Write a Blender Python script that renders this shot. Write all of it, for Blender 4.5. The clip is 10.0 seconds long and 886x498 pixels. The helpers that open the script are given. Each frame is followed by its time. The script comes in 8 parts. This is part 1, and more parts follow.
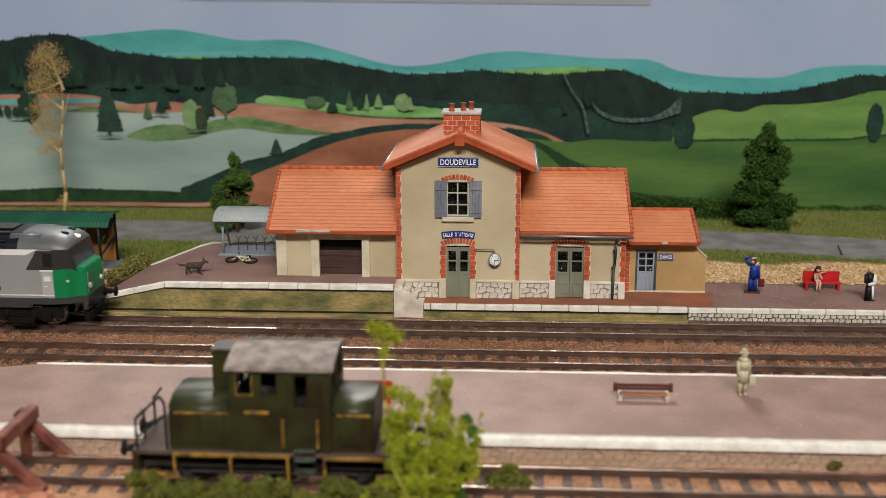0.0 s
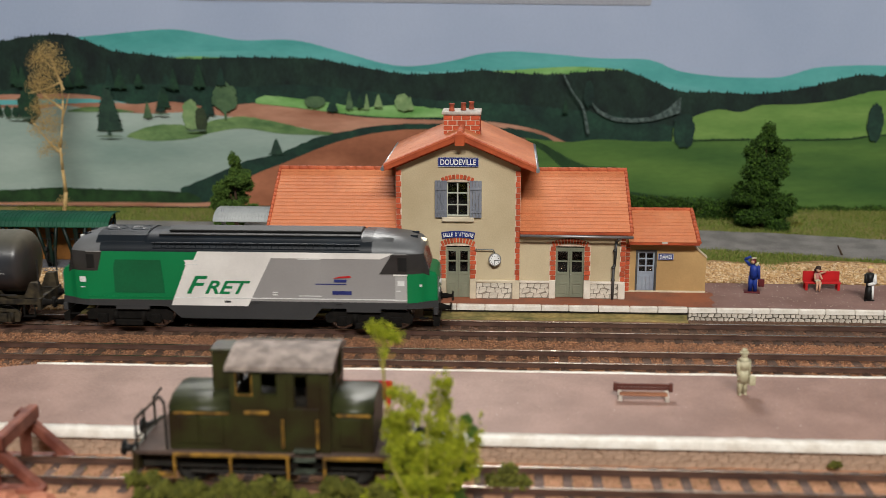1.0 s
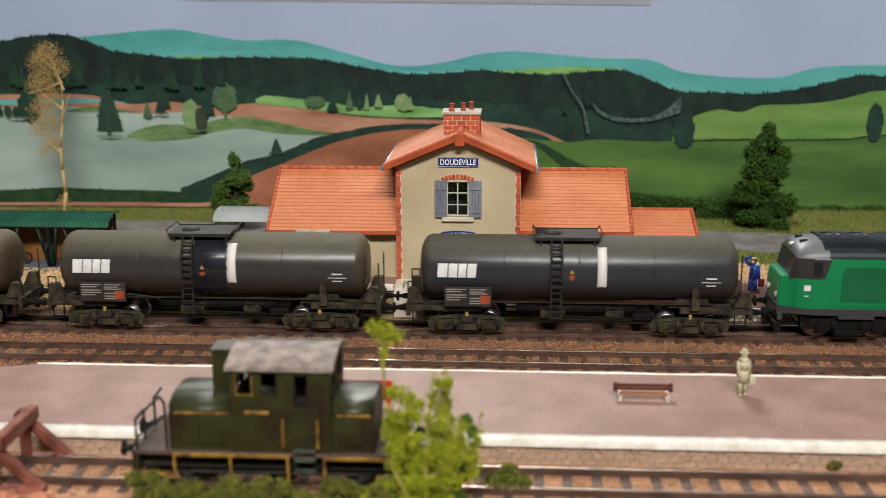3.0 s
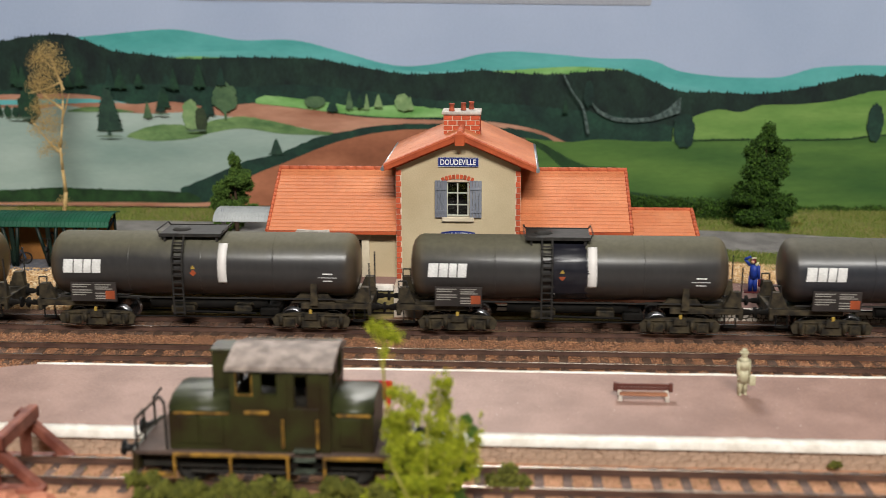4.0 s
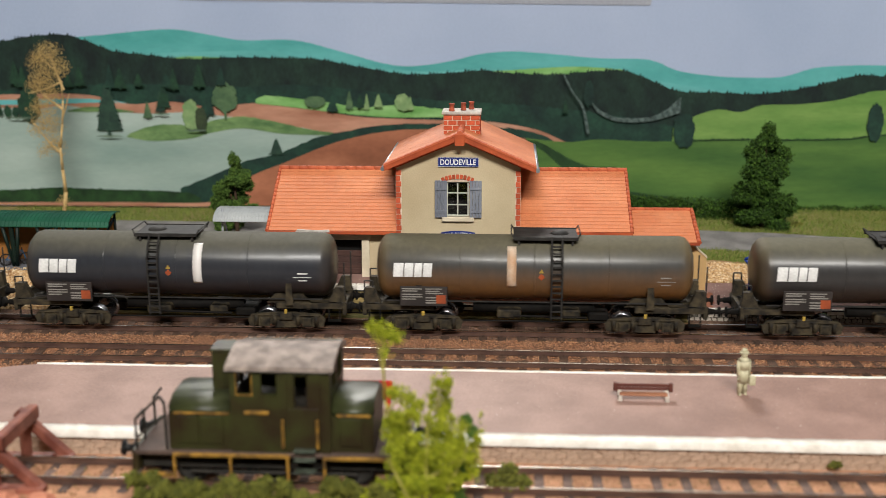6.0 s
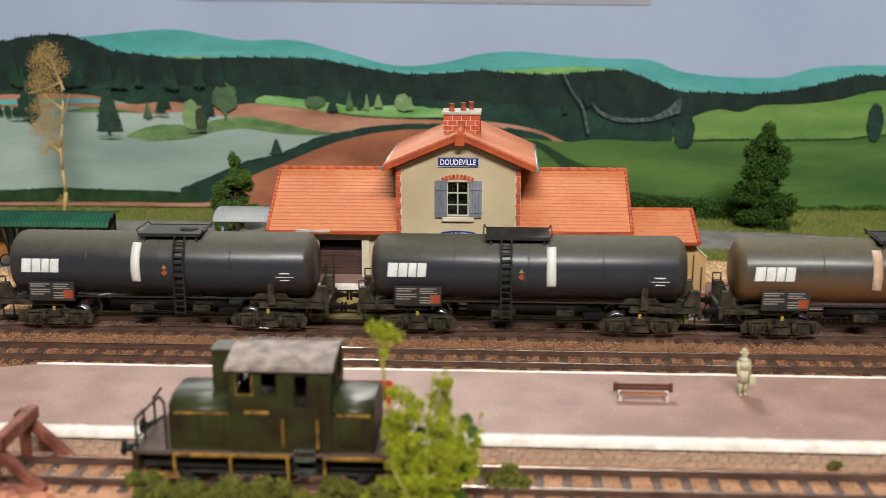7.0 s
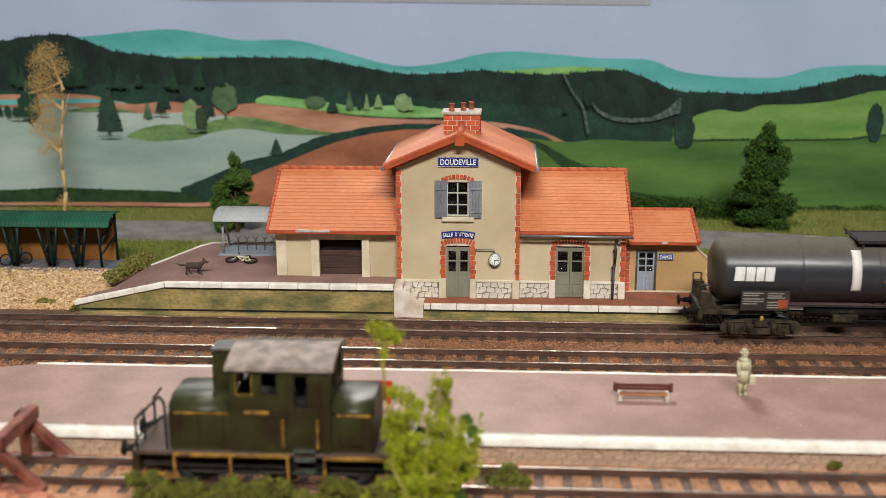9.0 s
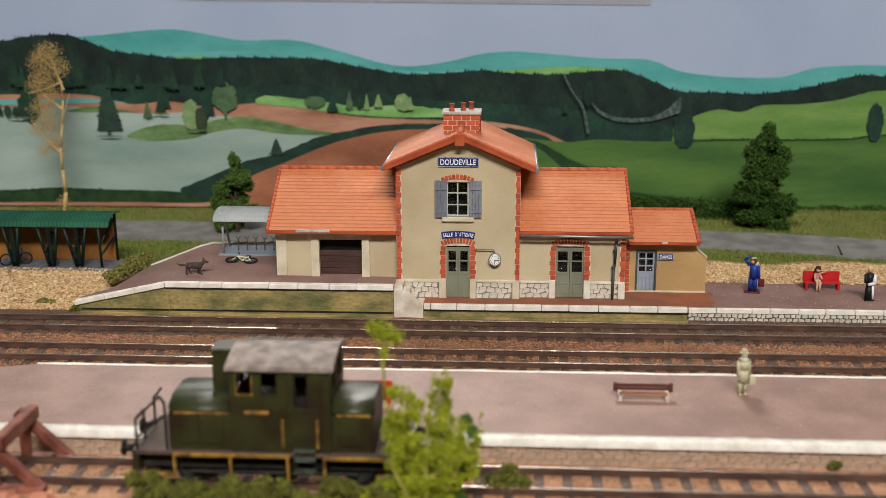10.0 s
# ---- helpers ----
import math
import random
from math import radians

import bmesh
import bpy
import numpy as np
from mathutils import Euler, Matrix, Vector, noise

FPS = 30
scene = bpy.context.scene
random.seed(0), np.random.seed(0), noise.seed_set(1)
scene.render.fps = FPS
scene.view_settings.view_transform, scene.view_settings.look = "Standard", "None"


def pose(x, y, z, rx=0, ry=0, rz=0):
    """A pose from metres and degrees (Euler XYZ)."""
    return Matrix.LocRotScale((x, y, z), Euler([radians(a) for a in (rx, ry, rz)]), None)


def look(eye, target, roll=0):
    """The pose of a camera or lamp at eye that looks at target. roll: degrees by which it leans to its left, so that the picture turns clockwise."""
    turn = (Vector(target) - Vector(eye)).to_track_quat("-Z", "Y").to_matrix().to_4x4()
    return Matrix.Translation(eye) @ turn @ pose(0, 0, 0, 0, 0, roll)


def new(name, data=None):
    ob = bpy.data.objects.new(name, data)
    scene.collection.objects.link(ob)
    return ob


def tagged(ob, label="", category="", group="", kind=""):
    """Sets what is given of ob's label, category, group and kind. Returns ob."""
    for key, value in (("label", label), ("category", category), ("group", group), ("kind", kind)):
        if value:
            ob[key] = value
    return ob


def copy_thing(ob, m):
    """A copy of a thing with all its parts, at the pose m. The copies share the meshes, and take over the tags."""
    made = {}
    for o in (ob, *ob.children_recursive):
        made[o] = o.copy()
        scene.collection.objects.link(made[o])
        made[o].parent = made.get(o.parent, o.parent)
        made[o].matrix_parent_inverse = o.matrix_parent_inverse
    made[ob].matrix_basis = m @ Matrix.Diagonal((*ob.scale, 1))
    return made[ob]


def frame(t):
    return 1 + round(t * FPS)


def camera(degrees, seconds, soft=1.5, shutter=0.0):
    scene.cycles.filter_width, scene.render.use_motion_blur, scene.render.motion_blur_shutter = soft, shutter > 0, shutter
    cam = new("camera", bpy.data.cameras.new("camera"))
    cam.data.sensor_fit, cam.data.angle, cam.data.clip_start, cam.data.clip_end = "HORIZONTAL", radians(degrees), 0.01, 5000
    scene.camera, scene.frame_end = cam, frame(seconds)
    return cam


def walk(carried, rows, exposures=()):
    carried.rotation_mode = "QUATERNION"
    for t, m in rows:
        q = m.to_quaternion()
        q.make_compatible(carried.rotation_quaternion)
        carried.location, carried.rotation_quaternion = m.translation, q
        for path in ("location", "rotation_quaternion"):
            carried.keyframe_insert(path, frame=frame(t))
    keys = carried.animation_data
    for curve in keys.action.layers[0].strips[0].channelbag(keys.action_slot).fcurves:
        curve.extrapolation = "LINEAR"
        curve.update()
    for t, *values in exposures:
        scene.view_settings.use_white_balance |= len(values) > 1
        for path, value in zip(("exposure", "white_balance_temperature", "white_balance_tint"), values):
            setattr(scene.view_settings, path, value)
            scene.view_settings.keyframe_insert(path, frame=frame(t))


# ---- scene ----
# All lengths below are millimetres of the 1:87 model unless they say otherwise.
cam = camera(43.87, 10.0, soft=0.6, shutter=0.12)
VIEW = pose(0, -0.5287, 0.1725, 90 - 14.084, 0, 3.319) @ pose(0, 0, 0, 0, 0, -0.171)
walk(cam, [(0, VIEW), (10, VIEW)], exposures=[(0, -0.36), (1.5, -0.28), (3.0, -0.14), (5.0, 0.0), (7.5, 0.0), (8.4, 0.02), (9.2, -0.14), (10, -0.25)])
cam.data.dof.use_dof = True
cam.data.dof.focus_distance = 0.575
cam.data.dof.aperture_fstop = 11.0

# ---- light: the hall's ceiling lamps, before and behind the layout ----
world = bpy.data.worlds.new("hall_air")
scene.world = world
world.use_nodes = True
world.node_tree.nodes["Background"].inputs["Color"].default_value = (0.95, 0.97, 1.0, 1)
world.node_tree.nodes["Background"].inputs["Strength"].default_value = 0.18


def hall_lamp(eye, target, sx, sy, watts, colour):
    data = bpy.data.lights.new("hall_lamp", "AREA")
    data.shape, data.size, data.size_y, data.energy, data.color = "RECTANGLE", sx, sy, watts, colour
    ob = new("hall_lamp", data)
    ob.matrix_world = look(eye, target)
    return ob


hall_lamp((0.25, -2.25, 1.9), (0, 0, 0), 1.5, 0.3, 106, (1.0, 0.97, 0.92))
hall_lamp((-0.4, 2.2, 1.95), (0, 0, 0), 0.9, 0.25, 70, (1.0, 0.97, 0.92))
hall_lamp((0.1, 0.15, 2.0), (0, 0.1, 0), 1.2, 0.4, 5, (1.0, 0.97, 0.92))


# ---- materials ----
def mat(name, colour, rough=0.7, metal=0.0, colour2=None, size=8.0, mix=(0.35, 0.65), bump=0.0, bump_size=1.0,
        fine=0.12, emit=0.0, spec=0.3, vary=0.0, stretch=(1, 1, 1)):
    """A procedural surface: two tones over patches of `size` mm, fine grain, relief of `bump_size` mm, tone per object."""
    m = bpy.data.materials.new(name)
    m.use_nodes = True
    nt = m.node_tree
    ns, ln = nt.nodes, nt.links
    b = ns["Principled BSDF"]
    b.inputs["Roughness"].default_value, b.inputs["Metallic"].default_value = rough, metal
    b.inputs["Specular IOR Level"].default_value = spec
    tc, mp = ns.new("ShaderNodeTexCoord"), ns.new("ShaderNodeMapping")
    mp.inputs["Scale"].default_value = stretch
    ln.new(tc.outputs["Object"], mp.inputs["Vector"])
    n1, n2 = ns.new("ShaderNodeTexNoise"), ns.new("ShaderNodeTexNoise")
    n1.inputs["Scale"].default_value, n1.inputs["Detail"].default_value = 1000.0 / size, 6
    n2.inputs["Scale"].default_value, n2.inputs["Detail"].default_value = 1000.0 / max(bump_size, 0.2), 3
    for n in (n1, n2):
        ln.new(mp.outputs["Vector"], n.inputs["Vector"])
    ramp = ns.new("ShaderNodeValToRGB")
    c2 = colour2 or tuple(c * 0.8 for c in colour)
    ramp.color_ramp.elements[0].position, ramp.color_ramp.elements[1].position = mix
    ramp.color_ramp.elements[0].color, ramp.color_ramp.elements[1].color = (*c2, 1), (*colour, 1)
    ln.new(n1.outputs["Fac"], ramp.inputs["Fac"])
    grain = ns.new("ShaderNodeMapRange")
    grain.inputs["To Min"].default_value, grain.inputs["To Max"].default_value = 1 - 2 * fine, 1 + 2 * fine
    ln.new(n2.outputs["Fac"], grain.inputs["Value"])
    hsv = ns.new("ShaderNodeHueSaturation")
    ln.new(ramp.outputs["Color"], hsv.inputs["Color"])
    if vary:
        oi, mr, mul = ns.new("ShaderNodeObjectInfo"), ns.new("ShaderNodeMapRange"), ns.new("ShaderNodeMath")
        mr.inputs["To Min"].default_value, mr.inputs["To Max"].default_value = 1 - vary, 1 + vary
        geo, both, wrap = ns.new("ShaderNodeNewGeometry"), ns.new("ShaderNodeMath"), ns.new("ShaderNodeMath")
        both.operation, wrap.operation = "ADD", "FRACT"
        ln.new(oi.outputs["Random"], both.inputs[0])
        ln.new(geo.outputs["Random Per Island"], both.inputs[1])
        ln.new(both.outputs["Value"], wrap.inputs[0])
        ln.new(wrap.outputs["Value"], mr.inputs["Value"])
        mul.operation = "MULTIPLY"
        ln.new(mr.outputs["Result"], mul.inputs[0])
        ln.new(grain.outputs["Result"], mul.inputs[1])
        ln.new(mul.outputs["Value"], hsv.inputs["Value"])
    else:
        ln.new(grain.outputs["Result"], hsv.inputs["Value"])
    ln.new(hsv.outputs["Color"], b.inputs["Base Color"])
    if bump:
        bp = ns.new("ShaderNodeBump")
        bp.inputs["Strength"].default_value, bp.inputs["Distance"].default_value = bump, 0.0003
        ln.new(n2.outputs["Fac"], bp.inputs["Height"])
        ln.new(bp.outputs["Normal"], b.inputs["Normal"])
    if emit:
        b.inputs["Emission Color"].default_value, b.inputs["Emission Strength"].default_value = (*colour, 1), emit
    return m


def island_tones(name, tones, rough=0.9):
    """A surface whose loose pieces each take one of some tones."""
    m = bpy.data.materials.new(name)
    m.use_nodes = True
    ns, ln = m.node_tree.nodes, m.node_tree.links
    b = ns["Principled BSDF"]
    b.inputs["Roughness"].default_value = rough
    b.inputs["Specular IOR Level"].default_value = 0.3
    g, ramp = ns.new("ShaderNodeNewGeometry"), ns.new("ShaderNodeValToRGB")
    el = ramp.color_ramp.elements
    el[0].color, el[1].color = (*tones[0], 1), (*tones[-1], 1)
    for i, t in enumerate(tones[1:-1], 1):
        el.new(i / (len(tones) - 1)).color = (*t, 1)
    ln.new(g.outputs["Random Per Island"], ramp.inputs["Fac"])
    ln.new(ramp.outputs["Color"], b.inputs["Base Color"])
    return m


def srgb(r, g, b):
    return tuple(((c / 255 + 0.055) / 1.055) ** 2.4 if c > 10 else c / 255 / 12.92 for c in (r, g, b))


M_BALLAST = mat("rusty_ballast", srgb(150, 108, 82), 0.95, colour2=srgb(105, 78, 62), size=25, bump=0.9, bump_size=1.2, fine=0.3)
M_STONES = island_tones("ballast_stone_tones", [srgb(112, 80, 62), srgb(184, 126, 88), srgb(146, 112, 92), srgb(208, 158, 118), srgb(138, 94, 66), srgb(98, 74, 60), srgb(170, 116, 80)])
M_STONES_D = island_tones("sooty_stone_tones", [srgb(78, 62, 54), srgb(112, 84, 68), srgb(94, 76, 66), srgb(138, 110, 92), srgb(84, 64, 52), srgb(120, 96, 80)])
M_RAIL = mat("rusty_rail_side", srgb(100, 74, 62), 0.6, 0.0, srgb(74, 53, 46), 12, bump=0.3, bump_size=0.6)
M_RAILTOP = mat("polished_rail_head", srgb(216, 205, 192), 0.26, 1.0, srgb(180, 166, 152), 20, fine=0.05)
M_SLEEPER = mat("dark_brown_sleeper", srgb(100, 76, 62), 0.85, 0, srgb(72, 54, 44), 6, bump=0.5, bump_size=0.8, vary=0.15)
M_SLEEPER_F = mat("weathered_sleeper", srgb(112, 92, 84), 0.85, 0, srgb(80, 64, 58), 6, bump=0.5, bump_size=0.8, vary=0.15)
M_PLAT = mat("mauve_platform_surface", srgb(159, 128, 116), 0.5, 0, srgb(139, 110, 99), 18, bump=0.4, bump_size=1.2, fine=0.12)
M_PLAT_B = mat("purple_grey_platform_surface", srgb(152, 121, 112), 0.75, 0, srgb(134, 104, 96), 22, bump=0.5, bump_size=0.8, fine=0.12)
M_PLAT_R = mat("reddish_platform_surface", srgb(162, 98, 70), 0.8, 0, srgb(134, 88, 70), 16, bump=0.5, bump_size=0.8, fine=0.12)
M_KERB = mat("white_painted_kerb", srgb(246, 241, 232), 0.6, 0, srgb(222, 213, 200), 6, bump=0.4, bump_size=1.2, fine=0.07, vary=0.04)
M_OCHRE = mat("mossy_ochre_wall", srgb(168, 146, 94), 0.8, 0, srgb(90, 94, 58), 11, (0.32, 0.64), bump=0.5, bump_size=1.4, fine=0.3, stretch=(0.55, 1, 1.1))
M_RUBBLE = mat("pale_rubble_stone", srgb(214, 206, 194), 0.9, 0, srgb(168, 156, 142), 6, bump=0.6, bump_size=1.0, fine=0.12, vary=0.18)
M_MORTAR = mat("dark_joint", srgb(92, 84, 72), 0.95, 0, srgb(90, 84, 74), 4, bump=0.5, bump_size=0.6)
M_GROUND = mat("sandy_green_ground", srgb(106, 118, 54), 0.95, 0, srgb(136, 124, 78), 30, bump=0.9, bump_size=1.2, fine=0.25)
M_ROAD = mat("grey_road", srgb(142, 138, 134), 0.9, 0, srgb(116, 113, 110), 14, bump=0.6, bump_size=0.8, fine=0.18)
M_BOARD = mat("painted_fascia", srgb(60, 56, 52), 0.7, 0, srgb(48, 44, 42), 200, bump=0.1)
M_HALL = mat("hall_plaster", srgb(112, 108, 104), 0.9, 0, srgb(100, 98, 94), 600, fine=0.03)
M_HALLFLOOR = mat("hall_floor", srgb(84, 78, 72), 0.6, 0, srgb(70, 66, 62), 400, fine=0.05)


# ---- mesh helpers ----
def bm_new():
    return bmesh.new()


def box(bm, x0, x1, y0, y1, z0, z1, bev=0.0, m=None, seg=1):
    """A box by its bounds, with chamfered or rounded edges."""
    t = bmesh.new()
    bmesh.ops.create_cube(t, size=1)
    for v in t.verts:
        v.co = Vector(((x0 + x1) / 2 + v.co.x * (x1 - x0), (y0 + y1) / 2 + v.co.y * (y1 - y0), (z0 + z1) / 2 + v.co.z * (z1 - z0)))
    if bev:
        bmesh.ops.bevel(t, geom=t.edges[:], offset=bev, segments=seg, affect="EDGES", profile=0.5)
    join(bm, t, m)
    return bm


def join(bm, t, m=None):
    if m is not None:
        t.transform(m)
    lut = [bm.verts.new(v.co) for v in t.verts]
    t.verts.index_update()
    for f in t.faces:
        nf = bm.faces.new([lut[v.index] for v in f.verts])
        nf.smooth = f.smooth
    t.free()


def tube(bm, a, b, r, r2=None, seg=10, caps=True):
    """A round bar from a to b, tapering from r to r2."""
    a, b = Vector(a), Vector(b)
    r2 = r if r2 is None else r2
    q = (b - a).to_track_quat("Z", "Y").to_matrix()
    rings = []
    for c, rr in ((a, r), (b, r2)):
        rings.append([bm.verts.new(c + q @ Vector((math.cos(i * math.tau / seg) * rr, math.sin(i * math.tau / seg) * rr, 0))) for i in range(seg)])
    for i in range(seg):
        f = bm.faces.new((rings[0][i], rings[0][(i + 1) % seg], rings[1][(i + 1) % seg], rings[1][i]))
        f.smooth = seg > 6
    if caps:
        bm.faces.new(rings[0][::-1])
        bm.faces.new(rings[1])
    return bm


def lathe(bm, prof, axis="x", centre=(0, 0, 0), seg=24):
    """A turned body: prof holds (along, radius) pairs."""
    rings = []
    cx, cy, cz = centre
    for s, r in prof:
        ring = []
        for i in range(seg):
            a = i * math.tau / seg
            u, w = math.cos(a) * r, math.sin(a) * r
            co = {"x": (cx + s, cy + u, cz + w), "y": (cx + u, cy + s, cz + w), "z": (cx + u, cy + w, cz + s)}[axis]
            ring.append(bm.verts.new(co))
        rings.append(ring)
    for r0, r1 in zip(rings, rings[1:]):
        for i in range(seg):
            bm.faces.new((r0[i], r0[(i + 1) % seg], r1[(i + 1) % seg], r1[i])).smooth = True
    bm.faces.new(rings[0][::-1])
    bm.faces.new(rings[-1])
    return bm


def prism(bm, pts, lo, hi, axis="y"):
    """A flat outline pushed along an axis. Axis y: points are (x, z); x: (y, z); z: (x, y)."""
    def co(p, d):
        return {"y": (p[0], d, p[1]), "x": (d, p[0], p[1]), "z": (p[0], p[1], d)}[axis]
    a = [bm.verts.new(co(p, lo)) for p in pts]
    b = [bm.verts.new(co(p, hi)) for p in pts]
    n = len(pts)
    for i in range(n):
        bm.faces.new((a[i], a[(i + 1) % n], b[(i + 1) % n], b[i]))
    bm.faces.new(a[::-1])
    bm.faces.new(b)
    return bm


def mesh_of(bm, name, material):
    bmesh.ops.recalc_face_normals(bm, faces=bm.faces[:])
    for v in bm.verts:
        v.co *= 0.001
    me = bpy.data.meshes.new(name)
    bm.to_mesh(me)
    bm.free()
    me.materials.append(material)
    return me


def part(name, bm, material, parent=None, label="", at=None):
    """Links a bmesh as one mesh object, under a thing or a part if given."""
    ob = new(name, mesh_of(bm, name, material))
    if parent is not None:
        ob.parent = parent
    if at is not None:
        ob.location = Vector(at) * 0.001
    return tagged(ob, label) if label else ob


def piece(name, me, parent, at, rot=(0, 0, 0), scale=(1, 1, 1)):
    """One of many alike pieces on a shared mesh."""
    ob = new(name, me)
    ob.parent = parent
    ob.location = Vector(at) * 0.001
    ob.rotation_euler, ob.scale = rot, scale
    return ob


def thing(name, label, category, at=(0, 0, 0), group="", turn=0.0):
    ob = new(name)
    ob.empty_display_size = 0.005
    ob.location = Vector(at) * 0.001
    ob.rotation_euler[2] = radians(turn)
    return tagged(ob, label, category, group)


def structure(name, bm, material, label):
    return tagged(part(name, bm, material), label, name.split("_")[0], kind="structure")


def letters(text, size, material, parent, at, name="lettering", wide=0.0, rot=(90, 0, 0), depth=0.15, shear=0.0, bold=0.0):
    """Raised lettering in the built-in font, facing the tracks; wide sets its length."""
    cu = bpy.data.curves.new(name, "FONT")
    cu.body, cu.size, cu.align_x, cu.align_y = text, size * 0.001 / 0.73, "CENTER", "CENTER"
    cu.extrude, cu.shear, cu.offset, cu.resolution_u = depth * 0.001, shear, bold * 0.001, 3
    ob = new(name, cu)
    bpy.context.view_layer.update()
    me = bpy.data.meshes.new_from_object(ob.evaluated_get(bpy.context.evaluated_depsgraph_get()))
    bpy.data.objects.remove(ob)
    xs = [v.co.x for v in me.vertices]
    k = wide * 0.001 / (max(xs) - min(xs)) if wide else 1.0
    mid = (max(xs) + min(xs)) / 2
    for v in me.vertices:
        v.co.x = (v.co.x - mid) * k
    me.materials.clear()
    me.materials.append(material)
    out = new(name, me)
    out.parent = parent
    out.location = Vector(at) * 0.001
    out.rotation_euler = [radians(a) for a in rot]
    return out


# ---- the hall, the layout's board and ground ----
W = 2300
b = bm_new()
box(b, -3500, 3500, -3200, 3200, -1040, -1000)
structure("floor", b, M_HALLFLOOR, "plain grey exhibition hall floor")
b = bm_new()
box(b, -3500, 3500, -3200, 3200, 2200, 2240)
structure("ceiling", b, M_HALL, "plain grey hall ceiling")
for nm, a in (("wall_north", (-3500, 3500, 3200, 3250)), ("wall_south", (-3500, 3500, -3250, -3200)),
              ("wall_east", (3500, 3550, -3200, 3200)), ("wall_west", (-3550, -3500, -3200, 3200))):
    b = bm_new()
    box(b, *a, -1000, 2200)
    structure(nm, b, M_HALL, "plain grey plaster hall wall")


def bumpy_sheet(x0, x1, y0, y1, z, step, amp, seed, level=None):
    """A ground sheet with gentle unevenness; level(x, y) adds a height."""
    nx, ny = int((x1 - x0) / step), int((y1 - y0) / step)
    vs, fs = [], []
    for j in range(ny + 1):
        for i in range(nx + 1):
            x, y = x0 + (x1 - x0) * i / nx, y0 + (y1 - y0) * j / ny
            h = z + amp * noise.noise((x * 0.05 + seed, y * 0.05, 0)) + amp * 0.6 * noise.noise((x * 0.2, y * 0.2 + seed, 3))
            if level:
                h += level(x, y)
            vs.append((x * 0.001, y * 0.001, h * 0.001))
    for j in range(ny):
        for i in range(nx):
            k = j * (nx + 1) + i
            fs.append((k, k + 1, k + nx + 2, k + nx + 1))
    me = bpy.data.meshes.new("sheet")
    me.from_pydata(vs, [], fs)
    for f in me.polygons:
        f.use_smooth = True
    return me


b = bm_new()
box(b, -W, W, -330, 310, -1000, -8, 1.0)
structure("baseboard", b, M_BOARD, "dark skirted table that carries the model railway")

me = bumpy_sheet(-W, W, -320, 306, -4.5, 8, 0.6, 2, lambda x, y: -3.0 if -166 < y < -134 else 0.0)
me.materials.append(M_GROUND)
tagged(new("ground", me), "sandy ground with thin green turf on the layout", "ground", kind="structure")
me = bumpy_sheet(-W, W, -68, 26, -3.2, 4, 0.35, 5)
me.materials.append(M_BALLAST)
tagged(new("ballast_bed", me), "fine rusty brown ballast under the running lines", "ballast", kind="structure")


# ---- tracks ----
def track(yc, x0, x1, pitch, sleeper_mat, label, near, sw):
    """Two rails on sleepers; the sleepers near the station are parts, the rest one piece of stuff."""
    root = tagged(new("railway_track"), label, "track", kind="structure")
    for dy in (-8.25, 8.25):
        y = yc + dy
        r = bm_new()
        box(r, x0, x1, y - 1.1, y + 1.1, -2.5, -2.1)
        box(r, x0, x1, y - 0.3, y + 0.3, -2.1, -0.7)
        box(r, x0, x1, y - 0.55, y + 0.55, -0.7, -0.34)
        rail = part("rail", r, M_RAIL, root)
        t = bm_new()
        prism(t, [(y + a, c) for a, c in ((-0.6, -0.34), (-0.6, -0.14), (-0.46, -0.05), (-0.22, 0), (0.22, 0), (0.46, -0.05), (0.6, -0.14), (0.6, -0.34))], x0, x1, "x")
        part("rail_head", t, M_RAILTOP, rail, "worn shiny rail head")
    t = bm_new()
    box(t, -sw / 2, sw / 2, -15, 15, -4.3, -2.5, 0.3)
    for dy in (-8.25, 8.25):
        for s in (-1, 1):
            box(t, -0.7, 0.7, dy + s * 1.4 - 0.3, dy + s * 1.4 + 0.3, -2.5, -2.0)
    me = mesh_of(t, "sleeper", sleeper_mat)
    far = bm_new()
    n = int((x1 - x0) / pitch)
    for i in range(n):
        x = x0 + (i + 0.5) * pitch
        if near[0] < x < near[1]:
            piece("sleeper", me, root, (x + random.uniform(-0.3, 0.3), yc, random.uniform(-0.15, 0.1)), (0, 0, random.uniform(-0.012, 0.012)))
        else:
            box(far, x - sw / 2, x + sw / 2, yc - 15, yc + 15, -4.3, -2.5)
    tagged(part("far_sleepers", far, sleeper_mat, root), kind="stuff")


track(0, -W, W, 9.6, M_SLEEPER, "rusty running line with dark sleepers before the station", (-330, 290), 4.2)
track(-44, -W, W, 9.6, M_SLEEPER, "rusty running line with dark sleepers beside the island platform", (-320, 280), 4.2)
track(-170.6, -190, W, 10.4, M_SLEEPER_F, "blurred siding with pale weathered sleepers", (-200, 200), 3.6)


